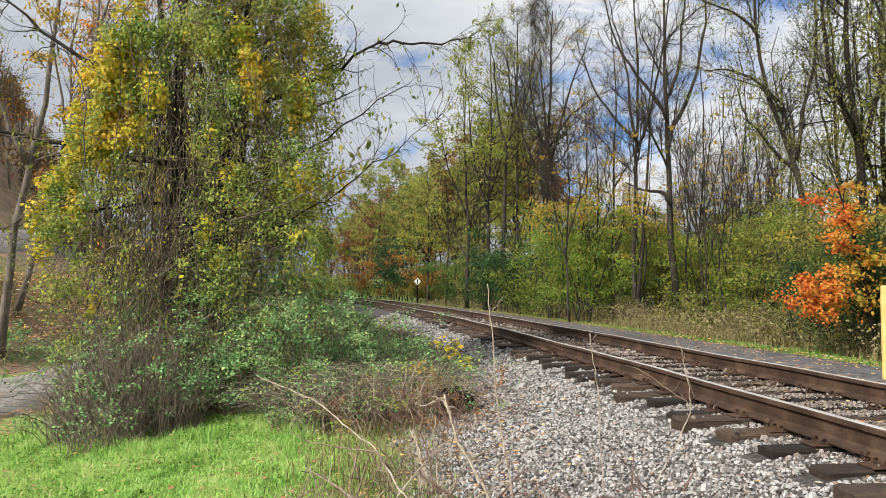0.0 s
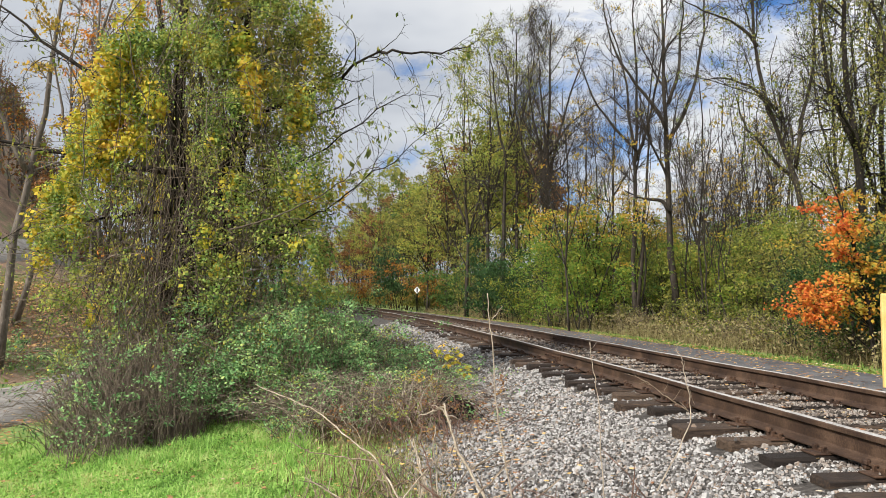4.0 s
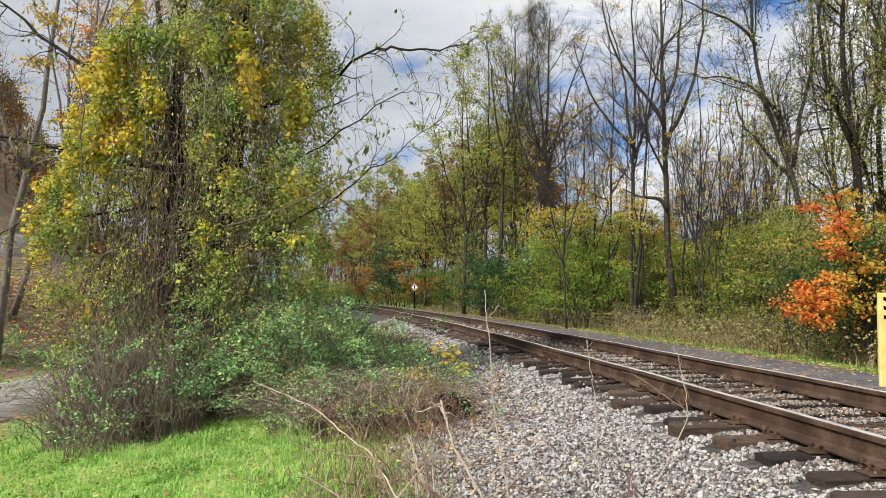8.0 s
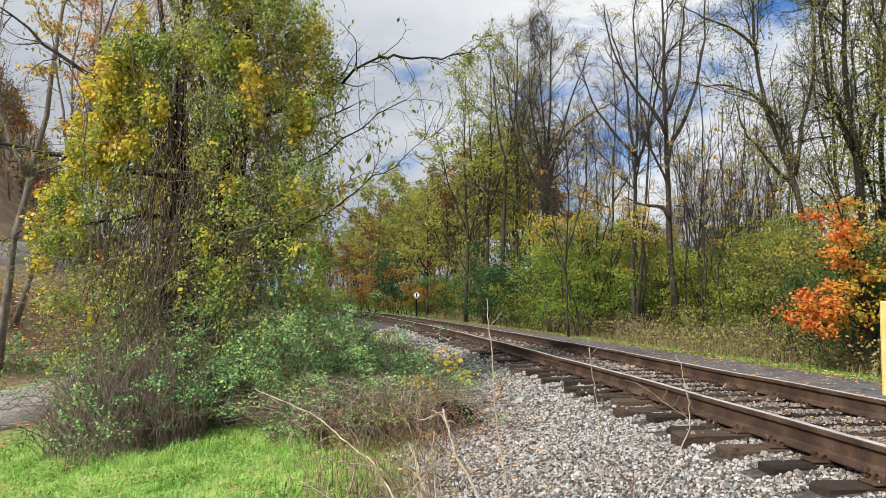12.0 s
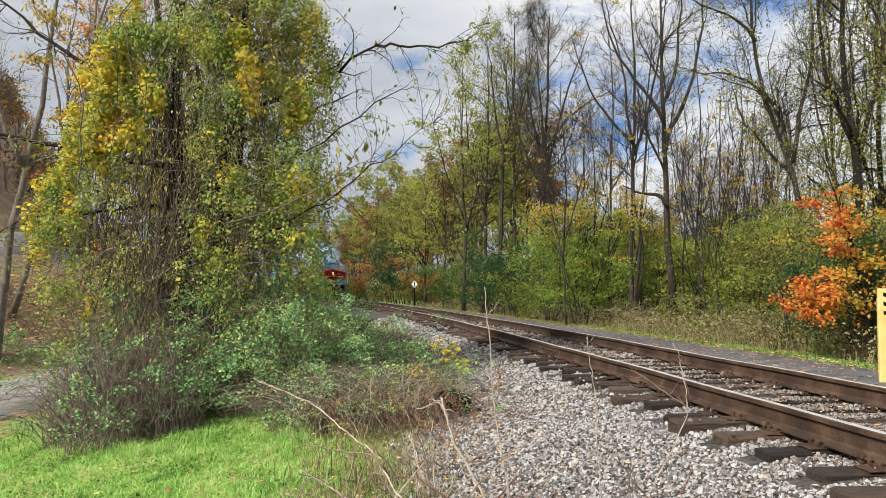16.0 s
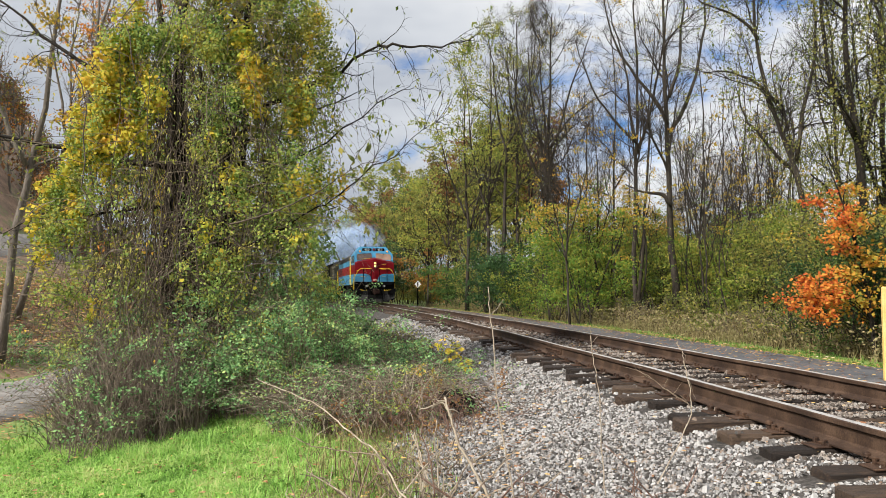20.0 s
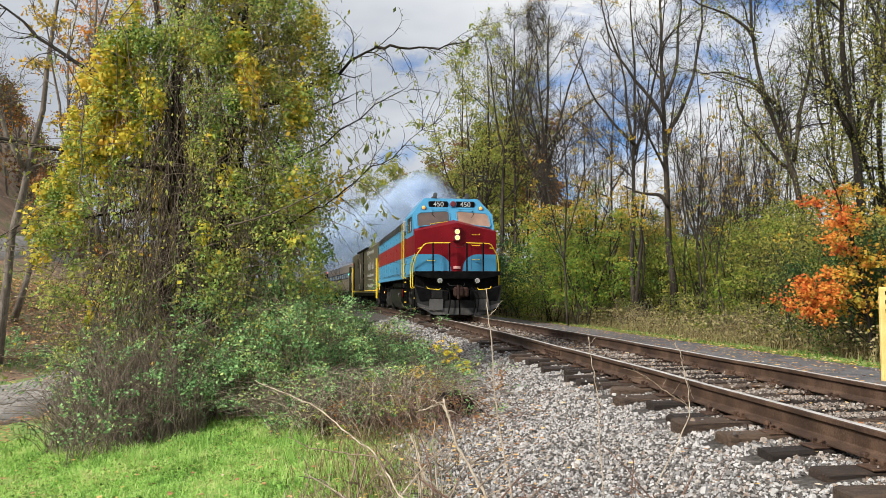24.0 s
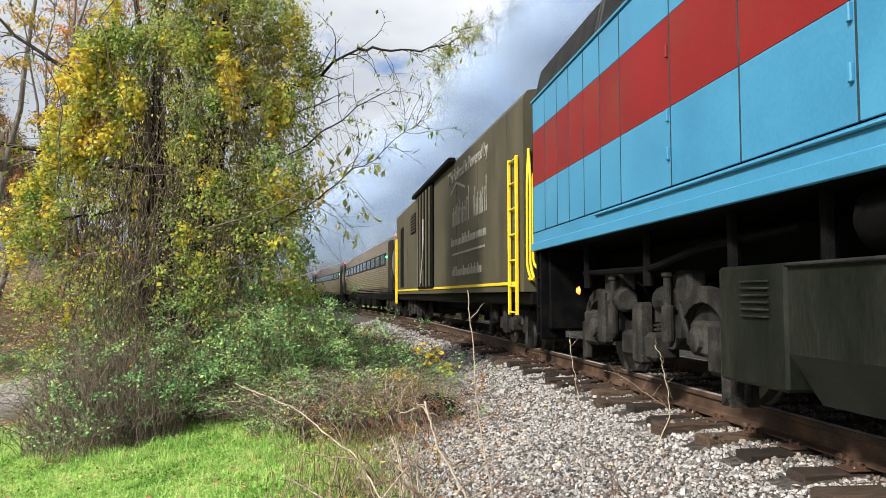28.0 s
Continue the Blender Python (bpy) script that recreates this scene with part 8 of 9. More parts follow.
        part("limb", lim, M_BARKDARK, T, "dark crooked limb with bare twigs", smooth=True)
    W_ = np.concatenate(twigs)
    leaf_part("twig_leaves", rng, W_[rng.integers(0, len(W_), 760)] + rng.normal(0, 0.02, (760, 3)), 0.085, F_LIME, T, "pale hanging twig leaves", droop=1.6, aspect=0.42)

    # hanging strands over the whole column
    def half_width(z):
        left = 0.92 * np.interp(z, (-0.3, 0.8, 1.8, 2.6, 3.6, 4.8, 5.6, 6.2, 9.0, 10.0), (2.0, 2.1, 2.25, 2.3, 1.95, 1.4, 0.95, 0.5, 0.5, 0.3))
        right = np.interp(z, (-0.3, 0.8, 1.8, 2.6, 3.6, 5.0, 6.5, 9.0, 10.0), (1.8, 1.8, 1.75, 1.9, 2.15, 2.25, 2.0, 1.1, 0.3))
        return left * (1 + 0.10 * np.sin(z * 3.1)), right * (1 + 0.09 * np.sin(z * 2.3 + 1) + 0.07 * np.sin(z * 5.2))

    strands, green, yellow, olive = Build(), [], [], []

    def tint(side, z):
        """Which leaves hang there: yellow down the left flank and in streaks, green at the crown, olive to the right."""
        streak = math.sin(side * 3.3 + 1.0) + 0.6 * math.sin(side * 6.1 + z * 0.6)
        if side < -0.55 and z > 3.3:
            p = (0.16, 0.78, 0.06) if z < 6.3 else (0.4, 0.4, 0.2)
        elif side < -0.7:
            p = (0.55, 0.07, 0.38)
        elif side < 0.7:
            p = (0.62, 0.06, 0.32) if z > 2.0 else (0.50, 0.05, 0.45)
        elif side < 1.25:
            p = (0.52, 0.04, 0.44) if streak < 0.9 else (0.4, 0.2, 0.40)
        else:
            p = (0.25, 0.08, 0.67)
        return (green, yellow, olive)[rng.choice(3, p=p)]

    # leafy masses: drooping lumps in drapes, with gaps between
    faces = {id(green): [], id(yellow): [], id(olive): []}

    def lump(px, py, z, w, hgt, thick, into):
        k = int(thick * 1700 * (w + 0.05) * (hgt + 0.1) * rng.uniform(0.75, 1.3)) + 14
        d = unit(rng.normal(size=(k, 3)))
        Q = np.array([px, py, z]) + d * [w, w, hgt] * rng.uniform(0.45, 1.05, (k, 1))
        Q[:, 2] -= 0.25 * hgt
        into.append(Q)
        faces[id(into)].append(d + [-0.2, -0.5, 0.35])

    # each drape: from (sideways, height) to (sideways, height), width, lumps, thickness, shares of green, yellow and olive
    drapes = [((-0.75, 5.45), (0.15, 5.75), 0.30, 26, 1.15, (0.85, 0.12, 0.03)), ((-0.6, 6.0), (-0.35, 6.6), 0.2, 6, 0.5, (0.2, 0.7, 0.1)),
              ((-0.55, 5.6), (-1.25, 3.9), 0.27, 60, 0.8, (0.16, 0.82, 0.02)), ((-0.35, 5.1), (-0.75, 3.9), 0.22, 18, 0.8, (0.45, 0.5, 0.05)), ((-1.2, 4.2), (-1.85, 3.3), 0.24, 24, 0.8, (0.66, 0.24, 0.10)),
              ((-1.7, 3.5), (-2.0, 2.6), 0.22, 20, 0.7, (0.55, 0.25, 0.2)), ((-1.3, 3.5), (-1.75, 2.5), 0.3, 18, 0.7, (0.5, 0.3, 0.2)), ((-1.4, 2.6), (-1.6, 1.7), 0.3, 12, 0.5, (0.65, 0.05, 0.3)),
              ((-0.05, 5.6), (-0.1, 4.5), 0.12, 9, 0.8, (0.9, 0.05, 0.05)), ((0.2, 5.9), (1.1, 5.2), 0.40, 40, 0.75, (0.62, 0.10, 0.28)), ((0.5, 6.4), (1.3, 6.3), 0.3, 16, 0.5, (0.5, 0.15, 0.35)),
              ((0.45, 5.0), (0.75, 4.3), 0.22, 12, 0.7, (0.7, 0.05, 0.25)), ((1.12, 5.7), (1.3, 4.5), 0.08, 11, 0.9, (0.12, 0.86, 0.02)), ((0.95, 5.3), (1.05, 4.6), 0.15, 10, 0.9, (0.85, 0.1, 0.05)),
              ((1.45, 6.6), (1.6, 5.6), 0.2, 20, 0.8, (0.5, 0.05, 0.45)), ((1.95, 6.6), (2.25, 5.0), 0.22, 40, 0.8, (0.33, 0.05, 0.62)), ((1.6, 5.1), (1.9, 4.2), 0.25, 22, 0.8, (0.3, 0.07, 0.63)),
              ((2.2, 5.0), (2.2, 3.7), 0.2, 20, 0.6, (0.35, 0.1, 0.55)), ((1.85, 4.8), (1.95, 4.5), 0.1, 3, 0.8, (0.1, 0.9, 0.0)), ((1.3, 4.2), (2.0, 3.0), 0.35, 18, 0.45, (0.35, 0.1, 0.55)),
              ((0.5, 4.1), (1.1, 3.0), 0.35, 12, 0.4, (0.35, 0.05, 0.6)), ((1.6, 3.2), (2.0, 2.2), 0.3, 16, 0.6, (0.66, 0.06, 0.28)), ((2.1, 3.8), (2.2, 1.6), 0.22, 26, 0.8, (0.7, 0.05, 0.25)), ((0.3, 2.8), (1.3, 2.0), 0.4, 14, 0.45, (0.5, 0.08, 0.42))]
    for (xa, za), (xb, zb), wide_, many, thick, share in drapes:
        for _ in range(many):
            f = rng.uniform()
            px, z = xa + (xb - xa) * f + rng.normal(0, wide_ * 0.6), za + (zb - za) * f + rng.normal(0, 0.12)
            bulge = math.sqrt(max(0.05, 1 - (px - 0.1) ** 2 / 6.5))
            lump(px, -1.15 * bulge + rng.normal(0, 0.16), z, rng.uniform(0.09, 0.2), rng.uniform(0.14, 0.36), thick, (green, yellow, olive)[rng.choice(3, p=share)])
    # thin scatter over the lower tangle
    for _ in range(170):
        z = rng.uniform(1.0, 4.2)
        l, r = half_width(z)
        px = rng.uniform(-l * 0.8, r * 0.95)
        if -0.5 < px < 0.35 and z > 2.4:
            continue
        lump(px, -1.3 + rng.normal(0, 0.2), z, rng.uniform(0.10, 0.22), rng.uniform(0.10, 0.28), 0.42, (green, yellow, olive)[rng.choice(3, p=(0.6, 0.05, 0.35))])
    # the sides turned away and the top
    for _ in range(300):
        z = rng.uniform(1.5, 9.4)
        l, r = half_width(z)
        a = rng.uniform(0.25, 0.75) * np.pi if z < 6.7 else rng.uniform(0, 2 * np.pi)
        px = (r - l) / 2 + (l + r) / 2 * 0.85 * math.cos(a)
        lump(px, 1.3 * math.sin(a), z, rng.uniform(0.12, 0.28), rng.uniform(0.22, 0.6), 0.8, tint(px, z))
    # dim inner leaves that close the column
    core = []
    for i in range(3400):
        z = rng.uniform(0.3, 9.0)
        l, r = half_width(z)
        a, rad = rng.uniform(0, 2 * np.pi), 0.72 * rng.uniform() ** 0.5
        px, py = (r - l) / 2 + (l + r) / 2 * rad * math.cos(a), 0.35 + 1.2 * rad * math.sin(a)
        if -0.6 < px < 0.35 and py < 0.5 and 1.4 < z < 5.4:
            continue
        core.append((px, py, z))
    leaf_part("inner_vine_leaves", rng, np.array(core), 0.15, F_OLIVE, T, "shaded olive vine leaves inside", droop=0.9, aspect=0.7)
    for i in range(1300):
        z = rng.uniform(1.2, 9.4)
        l, r = half_width(z)
        a = rng.uniform(0, 2 * np.pi)
        rad = rng.uniform(0.4, 1.1) ** 0.5
        px, py = (r - l) / 2 + (l + r) / 2 * rad * math.cos(a), 1.5 * rad * math.sin(a)
        L = min(z - 0.2, rng.uniform(0.5, 2.2))
        m = 9
        t = np.linspace(0, 1, m)
        sway = rng.normal(0, 0.28, 2)
        P = np.stack([px + sway[0] * t * L + np.cumsum(rng.normal(0, 0.05, m)), py + sway[1] * t * L + np.cumsum(rng.normal(0, 0.05, m)), z - L * t], 1)
        strands.tube(P, rng.uniform(0.002, 0.0045), 3, cap=False)
        thick = int(L * rng.uniform(0, 9))
        if -0.6 < px < 0.4 and py < 0.4 and 1.6 < z < 5.6:
            thick = 3
        k = rng.uniform(0, m - 1.001, thick)
        j = k.astype(int)
        Q = P[j] + (P[j + 1] - P[j]) * (k - j)[:, None] + rng.normal(0, 0.09, (thick, 3))
        into = tint(px, P[:, 2].mean())
        into.append(Q)
        faces[id(into)].append(np.tile([0.0, -0.6, 0.5], (len(Q), 1)))
    # fine arching twigs that cross the column
    pale = []
    for i in range(210):
        z = rng.uniform(0.8, 6.5)
        l, r = half_width(z)
        px, py = rng.uniform(-l, r), -rng.uniform(0.9, 1.7)
        a = rng.uniform(-0.5, 0.7) + (math.pi if rng.uniform() < 0.5 else 0)
        L = rng.uniform(0.4, 1.3)
        t = np.linspace(0, 1, 7)
        P = np.stack([px + math.cos(a) * L * t, py - 0.2 * t + np.cumsum(rng.normal(0, 0.02, 7)), z + abs(math.sin(a)) * L * t - 0.35 * L * t * t], 1)
        strands.tube(P, np.linspace(0.006, 0.002, 7), 4, cap=False)
        k = rng.integers(2, 7, 7)
        pale.append(P[k] + rng.normal(0, 0.05, (7, 3)))
    leaf_part("drooping_leaves", rng, np.concatenate(pale), 0.062, F_VINEOLIVE, T, "pale lance-shaped leaves on arching twigs", droop=1.6, aspect=0.36, face=np.array([0, -0.8, 0.4]))
    # dead vines matted over the foot of the column
    mat_ = Build()
    for i in range(520):
        z = 0.3 + 2.9 * rng.uniform() ** 1.2
        l, r = half_width(z)
        px, py = rng.uniform(-l * 0.95, r * 0.9), -rng.uniform(0.7, 1.7)
        a = rng.uniform(0, 6.28)
        L = rng.uniform(0.25, 0.9)
        t = np.linspace(0, 1, 6)
        P = np.stack([px + math.cos(a) * L * t + np.cumsum(rng.normal(0, 0.03, 6)), py + 0.25 * math.sin(a) * t + np.cumsum(rng.normal(0, 0.03, 6)), np.maximum(0.05, z + 0.5 * math.sin(a * 1.7) * L * t - 0.4 * L * t * t)], 1)
        mat_.tube(P, np.linspace(0.006, 0.002, 6) * rng.uniform(0.5, 1.2), 3, cap=False)
    tagged(part("dead_vine_mat", mat_, M_BRAMBLE, T, "matted dead brown vines at the foot"), kind="stuff")
    # bare hanging stems round the trunk
    bare = Build()
    for i in range(320):
        z = rng.uniform(2.0, 6.2)
        px, py = rng.normal(0.1, 0.62), rng.normal(-0.45, 0.5)
        L = rng.uniform(1.0, z - 0.1)
        t = np.linspace(0, 1, 8)
        P = np.stack([px + np.cumsum(rng.normal(0, 0.11, 8)), py - 0.25 * t + np.cumsum(rng.normal(0, 0.06, 8)), z - L * t], 1)
        bare.tube(P, rng.uniform(0.003, 0.008), 4, cap=False)
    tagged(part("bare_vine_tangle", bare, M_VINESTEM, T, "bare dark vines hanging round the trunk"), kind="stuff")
    tagged(part("vine_tangle", strands, M_BRAMBLE, T, "tangle of thin brown vine stems"), kind="stuff")
    leaf_part("vine_leaves", rng, np.concatenate(green), 0.044, F_VINE, T, "green vine leaves", droop=0.7, aspect=0.75, face=np.concatenate(faces[id(green)]), loose=0.5)
    leaf_part("yellow_vine_leaves", rng, np.concatenate(yellow), 0.066, F_VINEYELLOW, T, "yellow vine leaves", droop=0.7, aspect=0.8, face=np.concatenate(faces[id(yellow)]), loose=0.5)
    leaf_part("olive_vine_leaves", rng, np.concatenate(olive), 0.042, F_VINEOLIVE, T, "olive vine leaves", droop=0.7, aspect=0.65, face=np.concatenate(faces[id(olive)]), loose=0.5)


make_vine_tree()


# ---- briar thicket at its foot ----
def make_thicket(name, label, spots, leafmat, leaf, n, stem_n, seed, stemmat, arch=1.0):
    """Arching briar canes that root over a stretch of ground, with their leaves."""
    rng = np.random.default_rng(seed)
    T = thing(name, Matrix(), label, "bush")
    b, C = Build(), []
    spots = np.array(spots, float)
    w = spots[:, 2] * spots[:, 3]
    for i in range(stem_n):
        x, y, r, hh = spots[rng.choice(len(spots), p=w / w.sum())]
        a, k = rng.uniform(0, 6.28), rng.uniform(0, 1) ** 0.6
        px, py = x + r * k * math.cos(a), y + r * k * math.sin(a)
        g = gz(px, py)
        top = hh * (1 - 0.45 * k * k) * rng.uniform(0.6, 1.1)
        d = rng.normal(0, 0.55, 2) * arch
        t = np.linspace(0, 1, 9)
        P = np.stack([px + d[0] * t ** 1.4, py + d[1] * t ** 1.4, g - 0.05 + top * np.sin(t * rng.uniform(1.5, 2.6)) / 1.0], 1) + rng.normal(0, 0.02, (9, 3))
        P[:, 2] = np.maximum(P[:, 2], g - 0.05)
        b.tube(P, np.linspace(0.0055, 0.0015, 9) * rng.uniform(0.6, 1.2), 3, cap=False)
        C.append(P[2:])
    tagged(part("cane_tangle", b, stemmat, T, "tangled brown canes"), kind="stuff")
    C = np.concatenate(C)
    # leaves sit in sprays along the canes
    per = 34
    c = C[rng.integers(0, len(C), n // per)] + rng.normal(0, 0.05, (n // per, 3))
    off = unit(rng.normal(size=(len(c) * per, 3))) * (rng.uniform(0.2, 1, (len(c) * per, 1)) ** 0.5) * np.repeat(rng.uniform(0.08, 0.19, len(c)), per)[:, None] * [1, 1, 0.7]
    leaf_part("leaves", rng, np.repeat(c, per, 0) + off, leaf, leafmat, T, droop=0.1, aspect=0.65, face=unit(off) * 0.6 + [0, -0.2, 0.9], loose=0.5)
    return T


make_thicket("briar_bush", "green briar bush at the foot of the vine tree", [(-2.2, 11.0, 0.85, 1.7), (-2.05, 11.8, 0.8, 2.0), (-2.9, 11.6, 0.9, 2.1), (-1.35, 12.2, 0.75, 1.15), (-3.3, 10.9, 0.6, 1.1), (-0.7, 13.4, 0.8, 0.75)], F_ROSE, 0.037, 52000, 760, 401, M_STEM)
make_thicket("bramble_bush", "brown and green bramble thicket on the bank", [(-3.9, 10.2, 0.8, 1.5), (-4.2, 9.7, 0.5, 1.2), (-4.7, 11.0, 0.7, 1.9), (-4.1, 11.0, 0.9, 1.8), (-4.0, 9.0, 0.4, 0.8), (-3.5, 10.1, 0.4, 1.0), (-4.95, 10.5, 0.35, 1.1), (-4.75, 9.9, 0.3, 0.8)], F_ROSE, 0.040, 7500, 1650, 402, M_BRAMBLE, 0.8)
make_thicket("dry_bramble", "leafless brown brambles at the edge of the ballast", [(-0.9, 9.6, 0.7, 0.8), (-0.35, 10.6, 0.6, 0.75), (-1.6, 9.4, 0.5, 0.7), (-0.3, 12.0, 0.5, 0.75), (-0.1, 9.6, 0.3, 0.5)], F_ROSE, 0.034, 5200, 850, 403, M_BRAMBLE)
make_thicket("pale_bramble", "bleached dead bramble canes over the brown thicket", [(-0.7, 9.3, 0.8, 0.8), (-0.2, 10.2, 0.6, 0.7), (-1.5, 9.2, 0.6, 0.7)], F_VINE, 0.035, 1200, 210, 407, M_PALE)
make_thicket("red_bramble", "reddish bare bramble canes beside the ballast", [(-0.3, 9.2, 0.6, 0.7), (0.1, 8.6, 0.4, 0.6), (-0.9, 8.9, 0.6, 0.6)], F_RUST, 0.035, 700, 130, 408, M_REDSTEM)
make_thicket("bank_bramble", "half-bare brown brambles on the shoulder of the track", [(-1.3, 15.0, 0.7, 1.0), (-0.75, 14.2, 0.6, 0.9), (-1.5, 17.2, 0.8, 0.95), (-0.42, 13.4, 0.45, 0.78), (-0.85, 16.0, 0.5, 0.85)], F_VINEOLIVE, 0.042, 5600, 1050, 410, M_BRAMBLE, 0.8)


def make_root_heap():
    """Dark wet roots that hang from a bent stem at the edge of the stones."""
    rng = np.random.default_rng(409)
    T = thing("dead_root_heap", Matrix(), "dark heap of drooping dead roots on the ballast", "roots")
    x, y, z = 0.06, 9.5, gz(0.15, 9.5)
    u = np.linspace(0, 1, 9)
    arch = np.stack([x - 0.22 + 0.46 * u, y + 0.1 * np.sin(4 * u), z + 0.05 + 0.30 * np.sin(0.7 + 1.7 * u)], 1)
    part("bent_stem", Build().tube(arch, np.linspace(0.022, 0.012, 9), 6), M_BARKDARK, T, smooth=True)
    n = 110
    k = rng.beta(2.2, 1.2, n) * 7.99
    i = k.astype(int)
    A = arch[i] + (arch[i + 1] - arch[i]) * (k - i)[:, None] + rng.normal(0, 0.025, (n, 3))
    out = np.stack([rng.normal(0.35, 0.35, n), rng.normal(-0.15, 0.4, n), rng.uniform(-0.6, 0.3, n)], 1)
    L = rng.uniform(0.14, 0.36, n)
    s = np.linspace(0, 1, 7)[None, :, None]
    P = A[:, None] + out[:, None] * L[:, None, None] * s + np.array([0, 0, -0.75]) * L[:, None, None] * s ** 2 + np.cumsum(rng.normal(0, 0.007, (n, 7, 3)), 1)
    P[:, :, 2] = np.maximum(P[:, :, 2], z + 0.01)
    tagged(part("root_tangle", Build().add(*tubes(P, np.linspace(0.0075, 0.003, 7)[None] * rng.uniform(0.7, 1.3, (n, 1)), 4)), M_BARKDARK, T, "tangled dark roots"), kind="stuff")


make_root_heap()
make_thicket("yellow_sprout", "small yellow-leaved sprout beside the ballast", [(-0.17, 11.2, 0.28, 0.85)], F_VINEYELLOW, 0.065, 520, 26, 404, M_STEM)
make_thicket("lane_side_bush", "green bush beside the gravel lane", [(-12.2, 21.6, 1.0, 0.6), (-11.4, 22.8, 0.9, 0.5), (-13.2, 21.4, 0.8, 0.6)], F_ROSE, 0.07, 4200, 160, 405, M_STEM)
make_thicket("trackside_bush", "low bushes along the track bank", [(-2.6, 16.5, 1.2, 1.0), (-3.1, 20, 1.4, 1.15), (-3.9, 25, 1.5, 1.15), (-4.8, 31, 1.6, 0.9), (-6.2, 38, 1.8, 1.0), (-8.4, 46, 1.6, 1.1), (-3.8, 18, 0.9, 2.0), (-4.9, 23, 1.1, 2.2), (-6.4, 29, 1.2, 2.4)], F_GREEN, 0.08, 26000, 800, 406, M_STEM)


# ---- leaning trunks and hill trees at the lane ----
put(make_tree(501, "leaning grey trunk beside the gravel lane", [[(0, 0), (0.3, 3), (0.75, 6), (1.15, 9), (1.5, 12.5)], [(0.6, 5.2), (-0.4, 7.5), (-0.9, 10)]], 0.17, 7, 34, 150, leaves=160, leaf=0.09, leafmat=F_YELLOW, bark=M_BARK), -11.75, 20.5)
put(make_tree(502, "orange-leaved leaning tree above the lane", [[(0, 0), (1.0, 3.2), (2.2, 6.6), (3.4, 10), (4.2, 12.5)], [(2.0, 6), (1.6, 8.5), (1.9, 11)]], 0.14, 18, 120, 500, leaves=1500, leaf=0.10, leafmat=F_ORANGE, bark=M_BARK), -14.7, 26.5)
put(make_tree(503, "golden tree behind the vine-covered tree", [[(0, 0), (0, 3), (-0.2, 6), (-0.3, 10.5)], [(0, 3.5), (-1.0, 6), (-1.5, 9)], [(0, 4), (0.8, 6.5), (1, 9)]], 0.13, 18, 120, 500, leaves=2000, leaf=0.09, leafmat=F_YELLOW, bark=M_BARK), -8.4, 19)
put(make_tree(504, "bare twiggy tree beside the lane", [[(0, 0), (0.1, 4), (0, 8), (0.3, 12)], [(0, 3), (1.0, 6), (1.4, 10)]], 0.12, 16, 100, 500, leaves=200, leaf=0.09, leafmat=F_RUST, bark=M_BARK), -15.5, 24)

# ---- grass, weeds, litter ----
def blades(rng, X, Y, h0, h1, w, lean=0.35):
    """Grass blades as narrow bent strips."""
    n = len(X)
    Z = ground_z(X, Y, -0.02)
    clump = np.sin(X * 5.3 + 2.0 * np.sin(Y * 3.1)) * np.sin(Y * 4.7 + 1.3 * np.sin(X * 3.7))
    hgt = rng.uniform(h0, h1, n) * rng.uniform(0.6, 1.2, n) * (1.1 + 0.6 * clump)
    a = rng.uniform(0, 6.28, n)
    d = np.stack([np.cos(a), np.sin(a), np.zeros(n)], 1)
    s = np.stack([-np.sin(a), np.cos(a), np.zeros(n)], 1) * (w * rng.uniform(0.6, 1.3, n))[:, None]
    b = np.stack([X, Y, Z], 1)
    k = (rng.uniform(0.1, 1, n) * lean)[:, None]
    up = np.array([0, 0, 1.0])
    m = b + up * hgt[:, None] * 0.6 + d * hgt[:, None] * k * 0.4
    t = b + up * hgt[:, None] * (1 - 0.3 * k) + d * hgt[:, None] * k * 1.2
    V = np.stack([b - s, b + s, m + s * 0.7, m - s * 0.7, t], 1).reshape(-1, 3)
    o = np.arange(n)[:, None] * 5
    return V, (o + np.array([0, 1, 2, 3])), (o + np.array([3, 2, 4]))


def grass_patch(name, label, rng, X, Y, h0, h1, w, mat_, lean=0.35):
    V, Q, Tt = blades(rng, X, Y, h0, h1, w, lean)
    ob = new(name, mesh_of(name, V, [(Q, 0), (Tt, 0)], mat_))
    return tagged(ob, label, "grass", kind="stuff")


